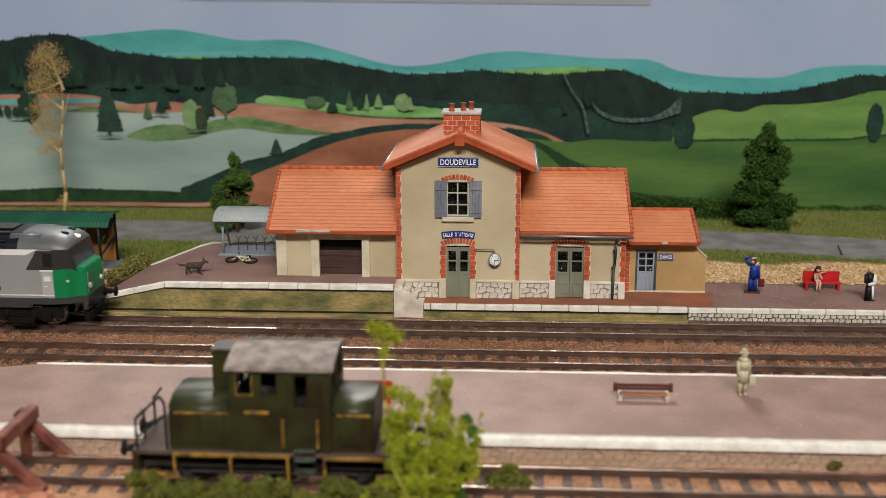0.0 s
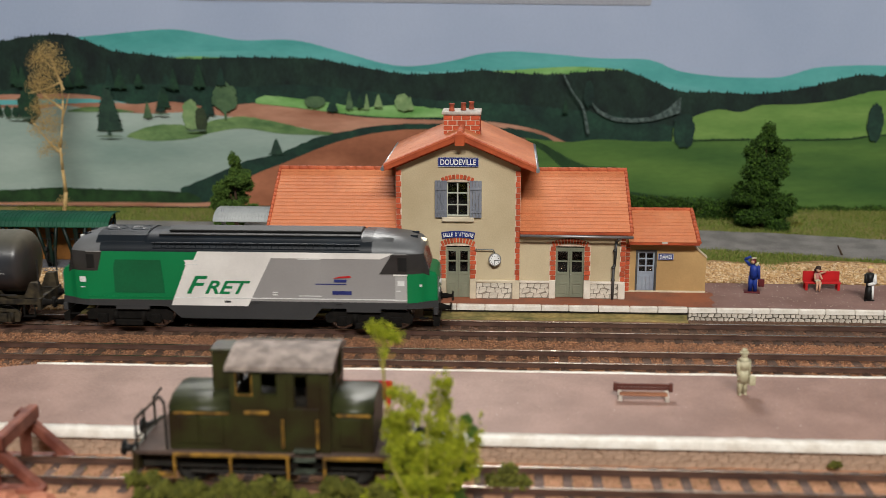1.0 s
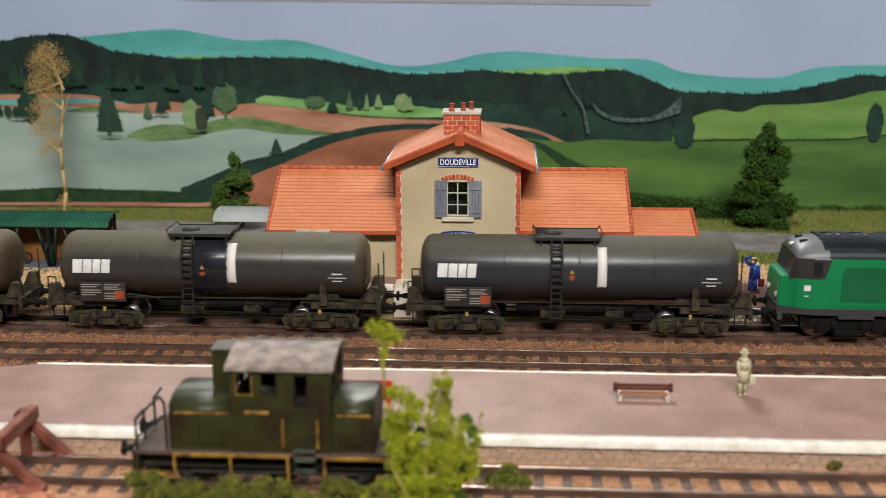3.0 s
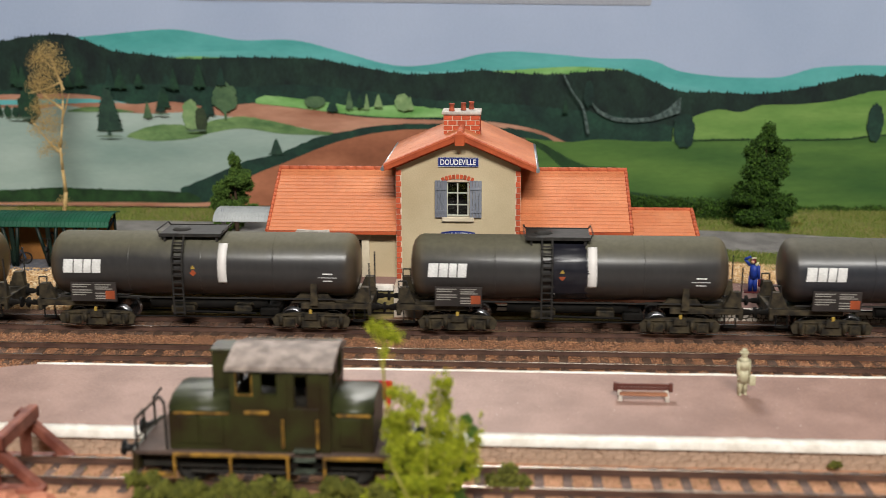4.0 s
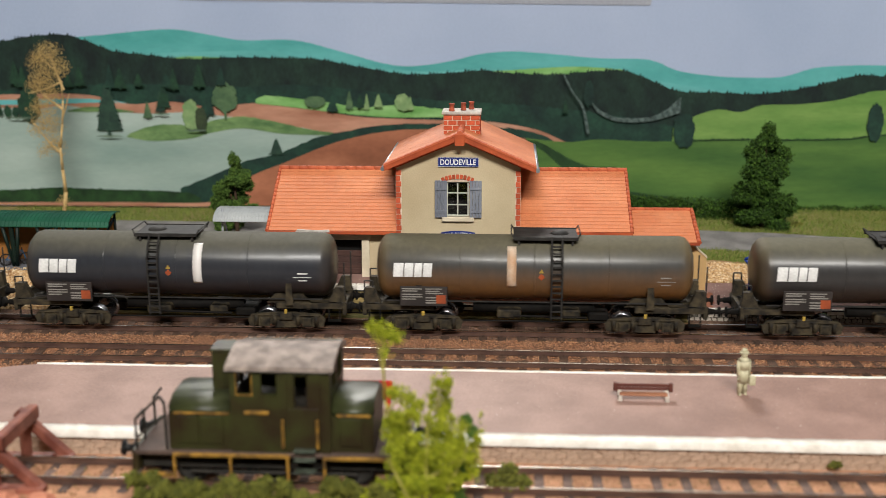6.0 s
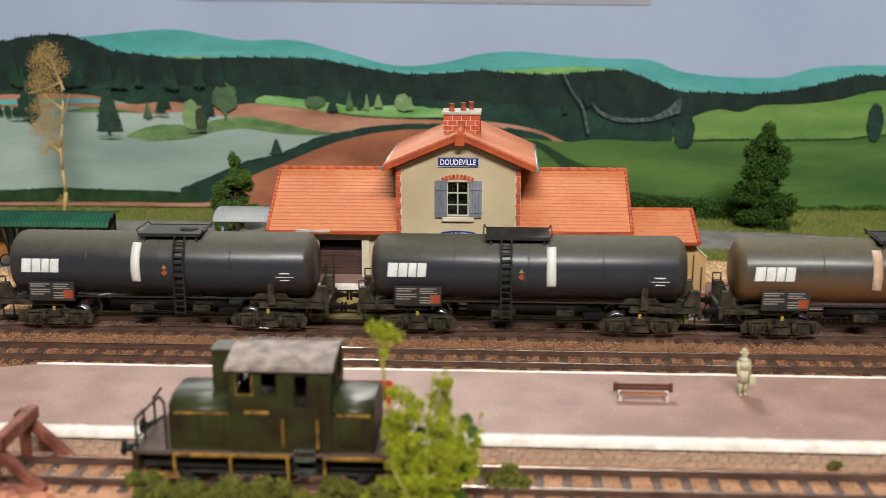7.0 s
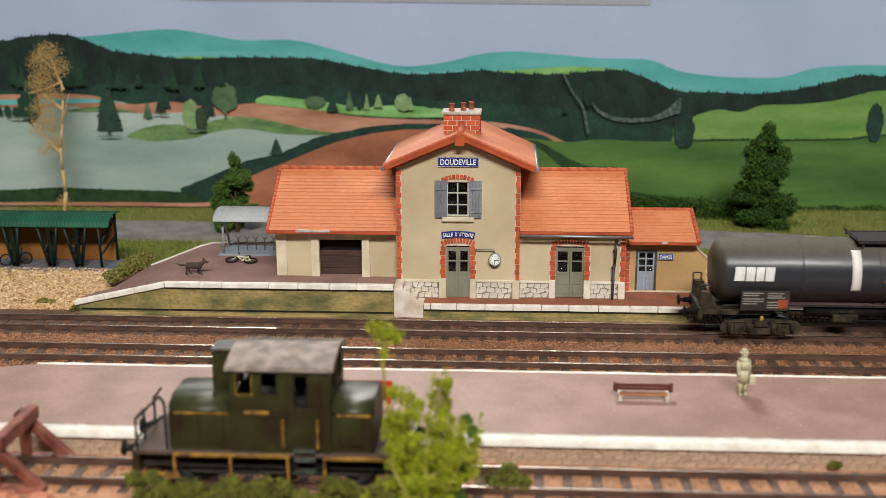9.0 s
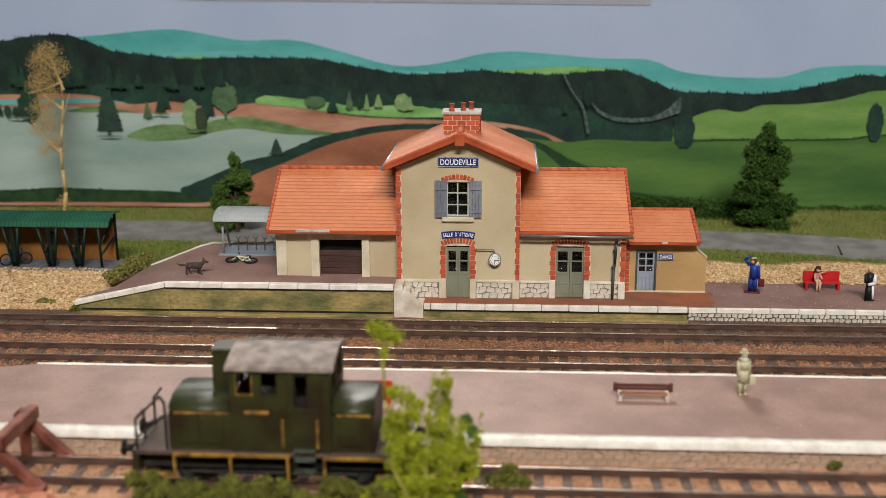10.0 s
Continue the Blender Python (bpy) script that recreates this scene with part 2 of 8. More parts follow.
def gravel(name, label, x0, x1, y0, y1, z, n, r0, r1, material, keep=None, seed=1, flat=0.7):
    """Many small broken stones as one piece of stuff."""
    rnd = random.Random(seed)
    vs, fs = [], []
    while len(fs) < n * 8:
        x, y = rnd.uniform(x0, x1), rnd.uniform(y0, y1)
        if keep and not keep(x, y):
            continue
        r = rnd.uniform(r0, r1)
        rot = Euler((rnd.uniform(0, 6), rnd.uniform(0, 6), rnd.uniform(0, 6))).to_matrix()
        k = len(vs)
        for d in ((1, 0, 0), (-1, 0, 0), (0, 1, 0), (0, -1, 0), (0, 0, 1), (0, 0, -1)):
            v = rot @ Vector(d) * r * rnd.uniform(0.6, 1.2)
            zz = z(x, y) if callable(z) else z
            vs.append(((x + v.x) * 0.001, (y + v.y) * 0.001, (zz + v.z * flat + r * 0.2) * 0.001))
        for a, b2, c in ((0, 2, 4), (2, 1, 4), (1, 3, 4), (3, 0, 4), (2, 0, 5), (1, 2, 5), (3, 1, 5), (0, 3, 5)):
            fs.append((k + a, k + b2, k + c))
    me = bpy.data.meshes.new(name)
    me.from_pydata(vs, [], fs)
    me.materials.append(material)
    return tagged(new(name, me), label, "gravel", kind="stuff")


def clear_of_rails(x, y):
    return not any(7.3 < abs(y - yc) < 9.2 for yc in (0, -44))


gravel("ballast_stones", "rusty brown broken ballast between the tracks", -340, 300, -66, -14, -2.82, 54000, 0.26, 0.56, M_STONES, clear_of_rails)
gravel("ballast_stones", "sooty brown ballast under the line before the station", -340, 300, -14, 17, -2.9, 31000, 0.26, 0.56, M_STONES_D, clear_of_rails, 2)
gravel("ballast_stones", "sooty ballast along the foot of the rubble wall", 95, 300, 16.5, 23, -2.95, 6500, 0.26, 0.5, M_STONES_D, None, 4)
gravel("ballast_stones", "sooty ballast beside the gravel bank", -340, -226, 16.5, 25, -2.95, 5000, 0.26, 0.5, M_STONES_D, None, 5)


def ditch(x, y):
    """The ground falls a little from the siding to the platform wall."""
    return -3.6 * min(1.0, max(0.0, (y + 157) / 7))


M_SAND = mat("orange_sand", srgb(192, 144, 112), 0.95, 0, srgb(156, 114, 86), 10, bump=0.8, bump_size=1.0, fine=0.2)
me = bumpy_sheet(-260, 260, -215, -145.6, -3.0, 3, 0.5, 9, ditch)
me.materials.append(M_SAND)
tagged(new("siding_ground", me), "orange sandy ground under the siding", "ground", kind="structure")
M_SANDSTONES = island_tones("sand_tones", [srgb(176, 132, 102), srgb(204, 160, 126), srgb(142, 102, 76), srgb(108, 98, 60), srgb(190, 144, 112)])
gravel("siding_gravel", "orange and tan gravel along the siding", -230, 180, -212, -148, lambda x, y: -2.9 + ditch(x, y), 5500, 0.35, 0.8, M_SANDSTONES,
       lambda x, y: not 7 < abs(y + 170.6) < 9.5, 3)
M_PALE = island_tones("pale_gravel_tones", [srgb(210, 176, 128), srgb(184, 144, 98), srgb(236, 216, 180), srgb(144, 104, 64), srgb(204, 166, 116), srgb(220, 190, 146)])


def slope_left(x, y):
    return -3.0 + 3.4 * min(1, max(0, (y - 30) / 70))


M_PALEBED = mat("pale_gravel_bed", srgb(172, 138, 98), 0.95, 0, srgb(136, 102, 68), 8, bump=0.9, bump_size=1.0, fine=0.25)
me = bumpy_sheet(-430, -205, 25, 98, 0, 3, 0.5, 4, lambda x, y: slope_left(x, y) - 0.3)
me.materials.append(M_PALEBED)
tagged(new("gravel_bank", me), "bank of pale tan gravel beside the line", "ground", kind="structure")
gravel("pale_gravel", "loose pale tan gravel on the bank", -345, -206, 26, 97, slope_left, 15000, 0.4, 1.5, M_PALE, None, 6)


def slope_right(x, y):
    return 3.0 + 0.8 * math.sin(x * 0.07)


me = bumpy_sheet(108, 420, 70, 125, 0, 3, 0.6, 14, lambda x, y: slope_right(x, y) - 0.3)
me.materials.append(M_PALEBED)
tagged(new("gravel_strip", me), "strip of pale tan gravel behind the platform", "ground", kind="structure")
gravel("pale_gravel", "loose pale tan gravel behind the platform", 108, 300, 73, 118, slope_right, 13000, 0.4, 1.2, M_PALE, None, 7)

# ---- turf and road behind ----
ROAD = ((-W, 196, 240, 0), (-330, 188, 233, 0), (-150, 184, 230, 0), (0, 172, 222, 0.4), (115, 160, 211, 2.4), (190, 145, 198, 2.8), (260, 125, 180, 3.0), (420, 90, 145, 3.0), (W, 88, 143, 3.0))


def road_edge(x, side):
    """The road's near (1) or far (2) edge at x, a little ragged."""
    return float(np.interp(x, [q[0] for q in ROAD], [q[side] for q in ROAD])) + 2.2 * noise.noise((x * 0.06, side * 7.0, 0)) + 1.0 * noise.noise((x * 0.3, side * 3.0, 4))


b = bm_new()
road_rows = []
for x in [-W, -1200, -700] + list(range(-440, 441, 4)) + [700, 1200, W]:
    h = float(np.interp(x, [q[0] for q in ROAD], [q[3] for q in ROAD]))
    road_rows.append([b.verts.new((x, y, z)) for y, z in ((road_edge(x, 1), -6), (road_edge(x, 1), h), (road_edge(x, 2), h), (road_edge(x, 2), -6))])
for r0, r1 in zip(road_rows, road_rows[1:]):
    for k in range(3):
        b.faces.new((r0[k], r1[k], r1[k + 1], r0[k + 1]))
structure("road", b, M_ROAD, "grey country road bending behind the station")
M_TURF = island_tones("turf_tones", [srgb(112, 128, 54), srgb(90, 112, 42), srgb(134, 138, 72), srgb(98, 118, 46), srgb(150, 144, 86)])


def turf(label, x0, x1, y0, y1, z, n, h, seed, material=None, keep=None):
    """Static-grass blades as one piece of stuff."""
    rnd = random.Random(seed)
    vs, fs = [], []
    for _ in range(n):
        x, y = rnd.uniform(x0, x1), rnd.uniform(y0, y1)
        if keep and not keep(x, y):
            continue
        zz = z(x, y) if callable(z) else z
        a, w, hh = rnd.uniform(0, 6.28), rnd.uniform(0.2, 0.45), h * rnd.uniform(0.5, 1.3)
        dx, dy = math.cos(a) * w, math.sin(a) * w
        lx, ly = rnd.uniform(-1, 1) * hh * 0.6, rnd.uniform(-1, 1) * hh * 0.6
        k = len(vs)
        vs += [((x - dx) * 0.001, (y - dy) * 0.001, zz * 0.001), ((x + dx) * 0.001, (y + dy) * 0.001, zz * 0.001),
               ((x + lx) * 0.001, (y + ly) * 0.001, (zz + hh) * 0.001)]
        fs.append((k, k + 1, k + 2))
    me = bpy.data.meshes.new("grass")
    me.from_pydata(vs, [], fs)
    me.materials.append(material or M_TURF)
    return tagged(new("grass", me), label, "grass", kind="stuff")


def before_road(x, y):
    return y < road_edge(x, 1) + 1


def behind_road(x, y):
    return y > road_edge(x, 2) - 1


turf("short olive grass between road and platform", -370, -110, 118, 192, -4.0, 22000, 2.4, 21, None, before_road)
turf("short green grass between gravel and road", 80, 330, 104, 168, 1.4, 26000, 1.9, 22, None, before_road)
me = bumpy_sheet(100, 420, 104, 168, 0, 4, 0.8, 24, lambda x, y: 1.2 if y < road_edge(x, 1) + 6 else -3)
me.materials.append(M_GROUND)
tagged(new("verge", me), "low green verge beside the road", "ground", kind="structure")
me = bumpy_sheet(60, 420, 148, 296, 0, 4, 1.0, 25, lambda x, y: 0.6 * min(1, (x - 60) / 40) if y > road_edge(x, 2) - 6 else -5)
me.materials.append(M_GROUND)
tagged(new("verge", me), "low green verge behind the road", "ground", kind="structure")
turf("ragged dry grass along the back of the road", -380, 70, 225, 292, -3.8, 14000, 2.2, 23, None, behind_road)
turf("ragged green grass below the hedge", 60, 340, 150, 292, 0.4, 22000, 2.4, 26, None, behind_road)


# ---- platforms ----
def stones(parent, x0, x1, z0, z1, y, cell, material, seed=1, proud=0.7, gap=0.14, cap=300):
    """Irregular wall stones, each a piece of its own, on the face at y that looks to the tracks."""
    rnd = random.Random(seed)
    nx, nz = max(1, round((x1 - x0) / cell)), max(1, round((z1 - z0) / (cell * 0.75)))
    lat = {}
    for j in range(nz + 1):
        for i in range(nx * 2 + 2):
            jx = rnd.uniform(-0.3, 0.3) * cell if 0 < i else 0
            jz = rnd.uniform(-0.22, 0.22) * cell if 0 < j < nz else 0
            lat[i, j] = (jx, jz)
    for j in range(nz):
        off = 0.5 * (j % 2)
        za, zb = z0 + (z1 - z0) * j / nz, z0 + (z1 - z0) * (j + 1) / nz
        for i in range(nx + 1):
            xa, xb = x0 + (i - off) * (x1 - x0) / nx, x0 + (i + 1 - off) * (x1 - x0) / nx
            c = [(xa + lat[i, j][0], za + lat[i, j][1]), (xb + lat[i + 1, j][0], za + lat[i + 1, j][1]),
                 (xb + lat[i + 1, j + 1][0] * 0.6, zb + lat[i + 1, j + 1][1]), (xa + lat[i, j + 1][0] * 0.6, zb + lat[i, j + 1][1])]
            c = [(min(max(px, x0), x1), pz) for px, pz in c]
            if max(p[0] for p in c) - min(p[0] for p in c) < cell * 0.3:
                continue
            mx, mz = sum(p[0] for p in c) / 4, sum(p[1] for p in c) / 4
            # rounded eight-cornered outline
            ring = []
            for q in range(4):
                p0, p1 = c[q], c[(q + 1) % 4]
                for f in (0.14, 0.86):
                    ring.append((p0[0] + (p1[0] - p0[0]) * f, p0[1] + (p1[1] - p0[1]) * f))
            bm = bmesh.new()
            k = 1 - gap
            lo = [bm.verts.new((((px - mx) * k), 0.2, (pz - mz) * k)) for px, pz in ring]
            hi = [bm.verts.new((((px - mx) * k * 0.82), -proud * rnd.uniform(0.7, 1.2), (pz - mz) * k * 0.82)) for px, pz in ring]
            for q in range(8):
                bm.faces.new((lo[q], lo[(q + 1) % 8], hi[(q + 1) % 8], hi[q])).smooth = True
            bm.faces.new(hi)
            piece("stone", mesh_of(bm, "stone", material), parent, (mx, y, mz))


def kerbs(parent, xs, y0, y1, z0, z1, tilt=0.0):
    """Separate white kerb blocks with thin joints; tilt: their heights change from first to last."""
    for i, (a, c) in enumerate(zip(xs, xs[1:])):
        bm = bm_new()
        box(bm, -(c - a) / 2 + 0.12, (c - a) / 2 - 0.12, y0, y1, z0, z1, 0.35, seg=2)
        for v in bm.verts:
            v.co.z += 0.2 * noise.noise((v.co.x * 0.3 + a, v.co.y, 1.0))
            v.co.y += 0.28 * noise.noise((v.co.x * 0.3 + a, v.co.z, 7.0))
        part("kerb_stone", bm, M_KERB, parent, at=((a + c) / 2, 0, 0))


# Dark strips that draw the shadow gaps under the kerbs and at the base
M_SHADOWGAP = mat("shadow_gap_strip", srgb(44, 38, 30), 0.9, 0, srgb(30, 26, 22), 6)
# high goods platform, with a ramp down at its end
hp = tagged(new("goods_platform"), "raised goods platform with ochre wall and white kerb", "platform", kind="structure")
b = bm_new()
prism(b, [(-181, 26), (-57.6, 26), (-57.6, 120), (-176, 110), (-181, 104)], -5, 13.9, "z")
part("paving", b, M_PLAT_B, hp, "purple-grey paved surface")
b = bm_new()
prism(b, [(-212, 36), (-228, 28), (-181.02, 26), (-181.02, 104), (-204, 75)], -5, 13.9, "z")
for v in b.verts:
    if v.co.z > 0:
        v.co.z = 13.9 - (-181 - v.co.x) * 0.215
part("ramp", b, M_PLAT_B, hp, "purple-grey ramp")
b = bm_new()
prism(b, [(-229, -4), (-57.9, -4), (-57.9, 11.2), (-180, 11.2), (-229, 0.6)], 23.6, 26, "y")
part("retaining_wall", b, M_OCHRE, hp, "ochre wall with mossy stains")
b = bm_new()
for x in (-178, -57.9 - 0.8):
    box(b, x - 0.5, x + 0.5, 23.1, 24, -4, 10.4, 0.15)
box(b, -226, -58, 19.5, 24, -4, -1.9, 0.2)
part("wall_rib", b, M_OCHRE, hp)
b = bm_new()
box(b, -180, -58, 23.0, 24, 10.4, 11.15)
box(b, -226, -58, 22.95, 24, -1.6, -0.9)
part("shadow_gap_strip", b, M_SHADOWGAP, hp, "dark strip drawn in for the shadow under the kerb")
kerbs(hp, [-180, -161.3, -149.1, -124.1, -108.5, -92, -77.7, -58], 22.4, 26.2, 11.2, 13.95)
for i in range(3):
    a, c = -180 - i * 16.5, -180 - (i + 1) * 16.5
    b = bm_new()
    box(b, c + 0.1, a - 0.1, 22.4, 26.2, 11.2, 13.95, 0.35, seg=2)
    for v in b.verts:
        v.co.z -= (-180 - v.co.x) * 0.215
    part("kerb_stone", b, M_KERB, hp)
# back edge kerb
b = bm_new()
prism(b, [(-203, 75), (-181, 104), (-176, 109.5), (-140, 114), (-140, 116), (-177, 111.5), (-182.4, 105.4), (-204.5, 76)], 11, 14.5, "z")
for v in b.verts:
    if v.co.x < -181:
        v.co.z -= (-181 - v.co.x) * 0.215
part("back_kerb", b, M_KERB, hp, "thin white edging")

# stone steps between the two heights
M_STEP = mat("white_stone_step", srgb(226, 216, 204), 0.75, 0, srgb(196, 178, 158), 7, bump=0.4, bump_size=0.8, fine=0.08)
st = thing("platform_steps", "white rendered steps between the two platform heights", "steps", (0, 0, 0))
for i in range(4):
    b = bm_new()
    box(b, -57.6, -57.6 + 3.6 * (i + 1) + 0.8, 22.2, 34.5, 13.6 - 3.4 * (i + 1), 14.2 - 3.4 * i, 0.25)
    part("step", b, M_STEP, st)
b = bm_new()
prism(b, [(-57.8, -4), (-42.4, -4), (-42.4, 3.6), (-44.6, 3.6), (-44.6, 6.8), (-49, 6.8), (-49, 10.2), (-53, 10.2), (-53, 12), (-57.8, 12)], 21.6, 22.4, "y")
part("cheek_wall", b, M_STEP, st, "smooth white side wall")

# low station platform
lp = tagged(new("station_platform"), "low station platform with reddish surface and white kerb", "platform", kind="structure")
b = bm_new()
edge = [(111 + 7 * noise.noise((y * 0.09, 2.0, 0)) + 1.2 * noise.noise((y * 0.4, 5.0, 0)) - (y - 25) * 0.05, y) for y in range(25, 121, 2)]
prism(b, [(-57.4, 120), (-57.4, 30), (-44, 30), (-44, 25)] + edge, -5, 3.72, "z")
part("paving", b, M_PLAT_R, lp, "reddish brown surface")
b = bm_new()
box(b, 92, 420, 25, 72, -4.6, 3.6)
part("paving", b, M_PLAT_B, lp, "purple-grey gritty surface")
b = bm_new()
box(b, -42.4, 95, 23.6, 26, -4, 0.9)
box(b, -42.4, 95, 19.5, 24, -4, -2.3, 0.2)
part("retaining_wall", b, M_OCHRE, lp, "ochre wall with mossy stains")
# dark strip in place of the kerb's shadow
b = bm_new()
box(b, -42.4, 95, 23.0, 24, 0.2, 0.95)
part("shadow_gap_strip", b, M_SHADOWGAP, lp, "dark strip drawn in for the shadow under the kerb")
kerbs(lp, [-42.3, -38.6, -24.9, -10.1, 4.6, 19.3, 33.7, 49.1, 65.2, 79.7, 95], 22.6, 25.4, 1.0, 3.9)
b = bm_new()
box(b, 95.2, 420, 23.4, 26, -5, 1.1)
part("retaining_wall", b, M_MORTAR, lp)
kerbs(lp, [95.3, 109.7, 127.8, 137, 151.6, 165.3, 180.1, 194.6, 212, 228, 244, 262], 22.6, 25.0, 1.1, 3.7)
stones(lp, 95.4, 262, -3.8, 1.1, 23.4, 3.0, M_RUBBLE, 5, 0.7, 0.12)
b = bm_new()
box(b, 262, 420, 22.6, 25.0, 1.1, 3.7, 0.2)
part("far_kerb", b, M_KERB, lp)
# loose pale chips on the right surface
M_CHIP = island_tones("chip_tones", [srgb(220, 210, 196), srgb(196, 180, 166), srgb(170, 150, 140)])
gravel("grit", "pale grit scattered on the platform", 108, 230, 28, 72, 3.55, 420, 0.2, 0.42, M_CHIP, None, 31)
gravel("grit", "pale grit scattered on the goods platform", -205, -60, 28, 100, 13.85, 60, 0.2, 0.4, M_CHIP, None, 32)

M_IJOINT = mat("sandy_joint", srgb(172, 146, 124), 0.95, 0, srgb(136, 112, 92), 4, bump=0.6, bump_size=0.8, fine=0.2)
gravel("grit", "fine pale grit scattered on the island platform", -200, 190, -140, -78, 3.88, 110, 0.15, 0.34, M_CHIP, None, 33)
# island platform in front
ip = tagged(new("island_platform"), "wide mauve island platform with painted white edges", "platform", kind="structure")
b = bm_new()
prism(b, [(-420, -144), (420, -144), (420, -75.5), (-205, -75.5), (-236, -86), (-420, -86)], -5, 3.9, "z")
part("paving", b, M_PLAT, ip, "smooth mauve-grey surface")
b = bm_new()
box(b, -420, 420, -145.5, -143.5, -8, 2.4)
part("retaining_wall", b, M_IJOINT, ip)


def painted_edge(xs0, xs1, y0, y1, z0, z1, seed, amp):
    """A long white painted edge with an uneven brushed border."""
    bm = bm_new()
    n = int((xs1 - xs0) / 3)
    rows = []
    for i in range(n + 1):
        x = xs0 + (xs1 - xs0) * i / n
        w = amp * noise.noise((x * 0.05, seed, 0)) + amp * 0.7 * noise.noise((x * 0.25, seed, 4))
        h = 0.12 * noise.noise((x * 0.2, seed, 9))
        rows.append([bm.verts.new(c) for c in ((x, y0 + w * 0.4, z0), (x, y0 + w * 0.3, z1 - 0.3 + h), (x, y0 + 0.4, z1 + h), (x, y1 + w, z1 + h), (x, y1 + w, z0))])
    for r0, r1 in zip(rows, rows[1:]):
        for q in range(4):
            bm.faces.new((r0[q], r1[q], r1[q + 1], r0[q + 1])).smooth = True
    bm.faces.new(rows[0])
    bm.faces.new(rows[-1][::-1])
    return bm


part("front_edge", painted_edge(-420, 420, -147.4, -142.6, 0.9, 4.25, 3, 0.7), M_KERB, ip, "thick white painted edge")
part("rear_edge", painted_edge(-208, 420, -76.6, -74.4, 0.5, 4.1, 8, 1.0), M_KERB, ip, "thin flaking white edge")
M_FRONTSTONE = mat("tan_wall_stone", srgb(194, 168, 146), 0.95, 0, srgb(148, 122, 102), 14, bump=0.8, bump_size=1.0, fine=0.18, vary=0.1)
stones(ip, -205, 165, -7.2, 1.2, -145.5, 4.2, M_FRONTSTONE, 12, 0.35, 0.02)


# ---- station building ----
M_PSTONE = mat("white_plinth_stone", srgb(222, 214, 200), 0.85, 0, srgb(192, 182, 166), 4, bump=0.4, bump_size=0.7, fine=0.08, vary=0.08)
M_PJOINT = mat("grey_plinth_joint", srgb(150, 140, 126), 0.9, 0, srgb(120, 112, 100), 3)
M_RENDER = mat("cream_render", srgb(202, 186, 154), 0.85, 0, srgb(184, 166, 134), 30, bump=0.3, bump_size=0.8, fine=0.05)
M_CREAM = mat("pale_cream_trim", srgb(220, 208, 184), 0.8, 0, srgb(196, 182, 156), 10, bump=0.25, bump_size=0.8, fine=0.05)
M_TRIMW = mat("white_stone_trim", srgb(232, 224, 210), 0.8, 0, srgb(210, 198, 182), 8, bump=0.25, bump_size=0.8, fine=0.05)
M_TAN = mat("tan_render", srgb(190, 156, 106), 0.85, 0, srgb(172, 140, 94), 30, bump=0.25, bump_size=0.8, fine=0.05)
M_BRICK = mat("orange_red_brick", srgb(190, 88, 56), 0.8, 0, srgb(156, 64, 42), 3, bump=0.4, bump_size=0.5, fine=0.12, vary=0.22)
M_JOINT = mat("white_mortar", srgb(226, 206, 186), 0.9, 0, srgb(200, 176, 152), 4, bump=0.3, bump_size=0.5)
M_TILE = mat("terracotta_roof_tile", srgb(212, 136, 94), 0.55, 0, srgb(196, 116, 76), 26, bump=0.25, bump_size=0.6, fine=0.1, vary=0.05)
M_RIDGE = mat("terracotta_ridge", srgb(202, 106, 70), 0.7, 0, srgb(176, 86, 56), 12, bump=0.25, bump_size=0.6, fine=0.08, vary=0.08)
M_VERGE = mat("orange_roof_edge", srgb(184, 86, 48), 0.7, 0, srgb(150, 66, 38), 12, bump=0.2, bump_size=0.6, fine=0.08)
M_UNDER = mat("roof_batten_brown", srgb(176, 96, 62), 0.8, 0, srgb(150, 78, 50), 10)
M_SHUT = mat("blue_grey_shutter", srgb(136, 140, 150), 0.7, 0, srgb(108, 112, 122), 8, bump=0.3, bump_size=0.8, fine=0.08, stretch=(1, 1, 0.3))
M_DOOR = mat("sage_grey_door", srgb(134, 136, 116), 0.6, 0, srgb(118, 120, 102), 14, bump=0.2, bump_size=0.8, fine=0.06)
M_DOORB = mat("pale_blue_door", srgb(150, 160, 172), 0.6, 0, srgb(132, 140, 154), 12, bump=0.2, bump_size=0.8, fine=0.06)
M_FRAMEW = mat("grey_white_window_bar", srgb(196, 196, 184), 0.6, 0, srgb(172, 172, 160), 10)
# The darkness of the unlit rooms is put into this colour.
M_DARKIN = mat("dark_interior", srgb(34, 30, 28), 0.9, 0, srgb(22, 20, 19), 20)
M_PLANK = mat("dark_brown_plank", srgb(88, 62, 54), 0.7, 0, srgb(62, 44, 40), 8, bump=0.4, bump_size=0.8, fine=0.15, stretch=(0.2, 1, 1), vary=0.15)
M_ZINC = mat("dull_zinc", srgb(176, 178, 180), 0.45, 0.7, srgb(140, 142, 146), 10, fine=0.08)
M_PIPE = mat("dark_grey_pipe", srgb(92, 92, 90), 0.5, 0.3, srgb(66, 66, 66), 8)
M_ENAMEL = mat("blue_enamel", srgb(32, 52, 122), 0.35, 0, srgb(26, 42, 104), 12, fine=0.04)
M_WHITE = mat("white_enamel", srgb(240, 240, 238), 0.4, 0, srgb(226, 226, 224), 10, fine=0.03)
M_BLACK = mat("black_paint", srgb(28, 28, 28), 0.5, 0, srgb(20, 20, 20), 8)
M_POT = mat("chimney_pot_clay", srgb(170, 82, 56), 0.8, 0, srgb(120, 56, 42), 3, bump=0.3, bump_size=0.5)
M_CAPST = mat("grey_white_cap", srgb(204, 198, 190), 0.85, 0, srgb(166, 158, 150), 4, bump=0.4, bump_size=0.6)
M_GLASS = bpy.data.materials.new("window_glass")
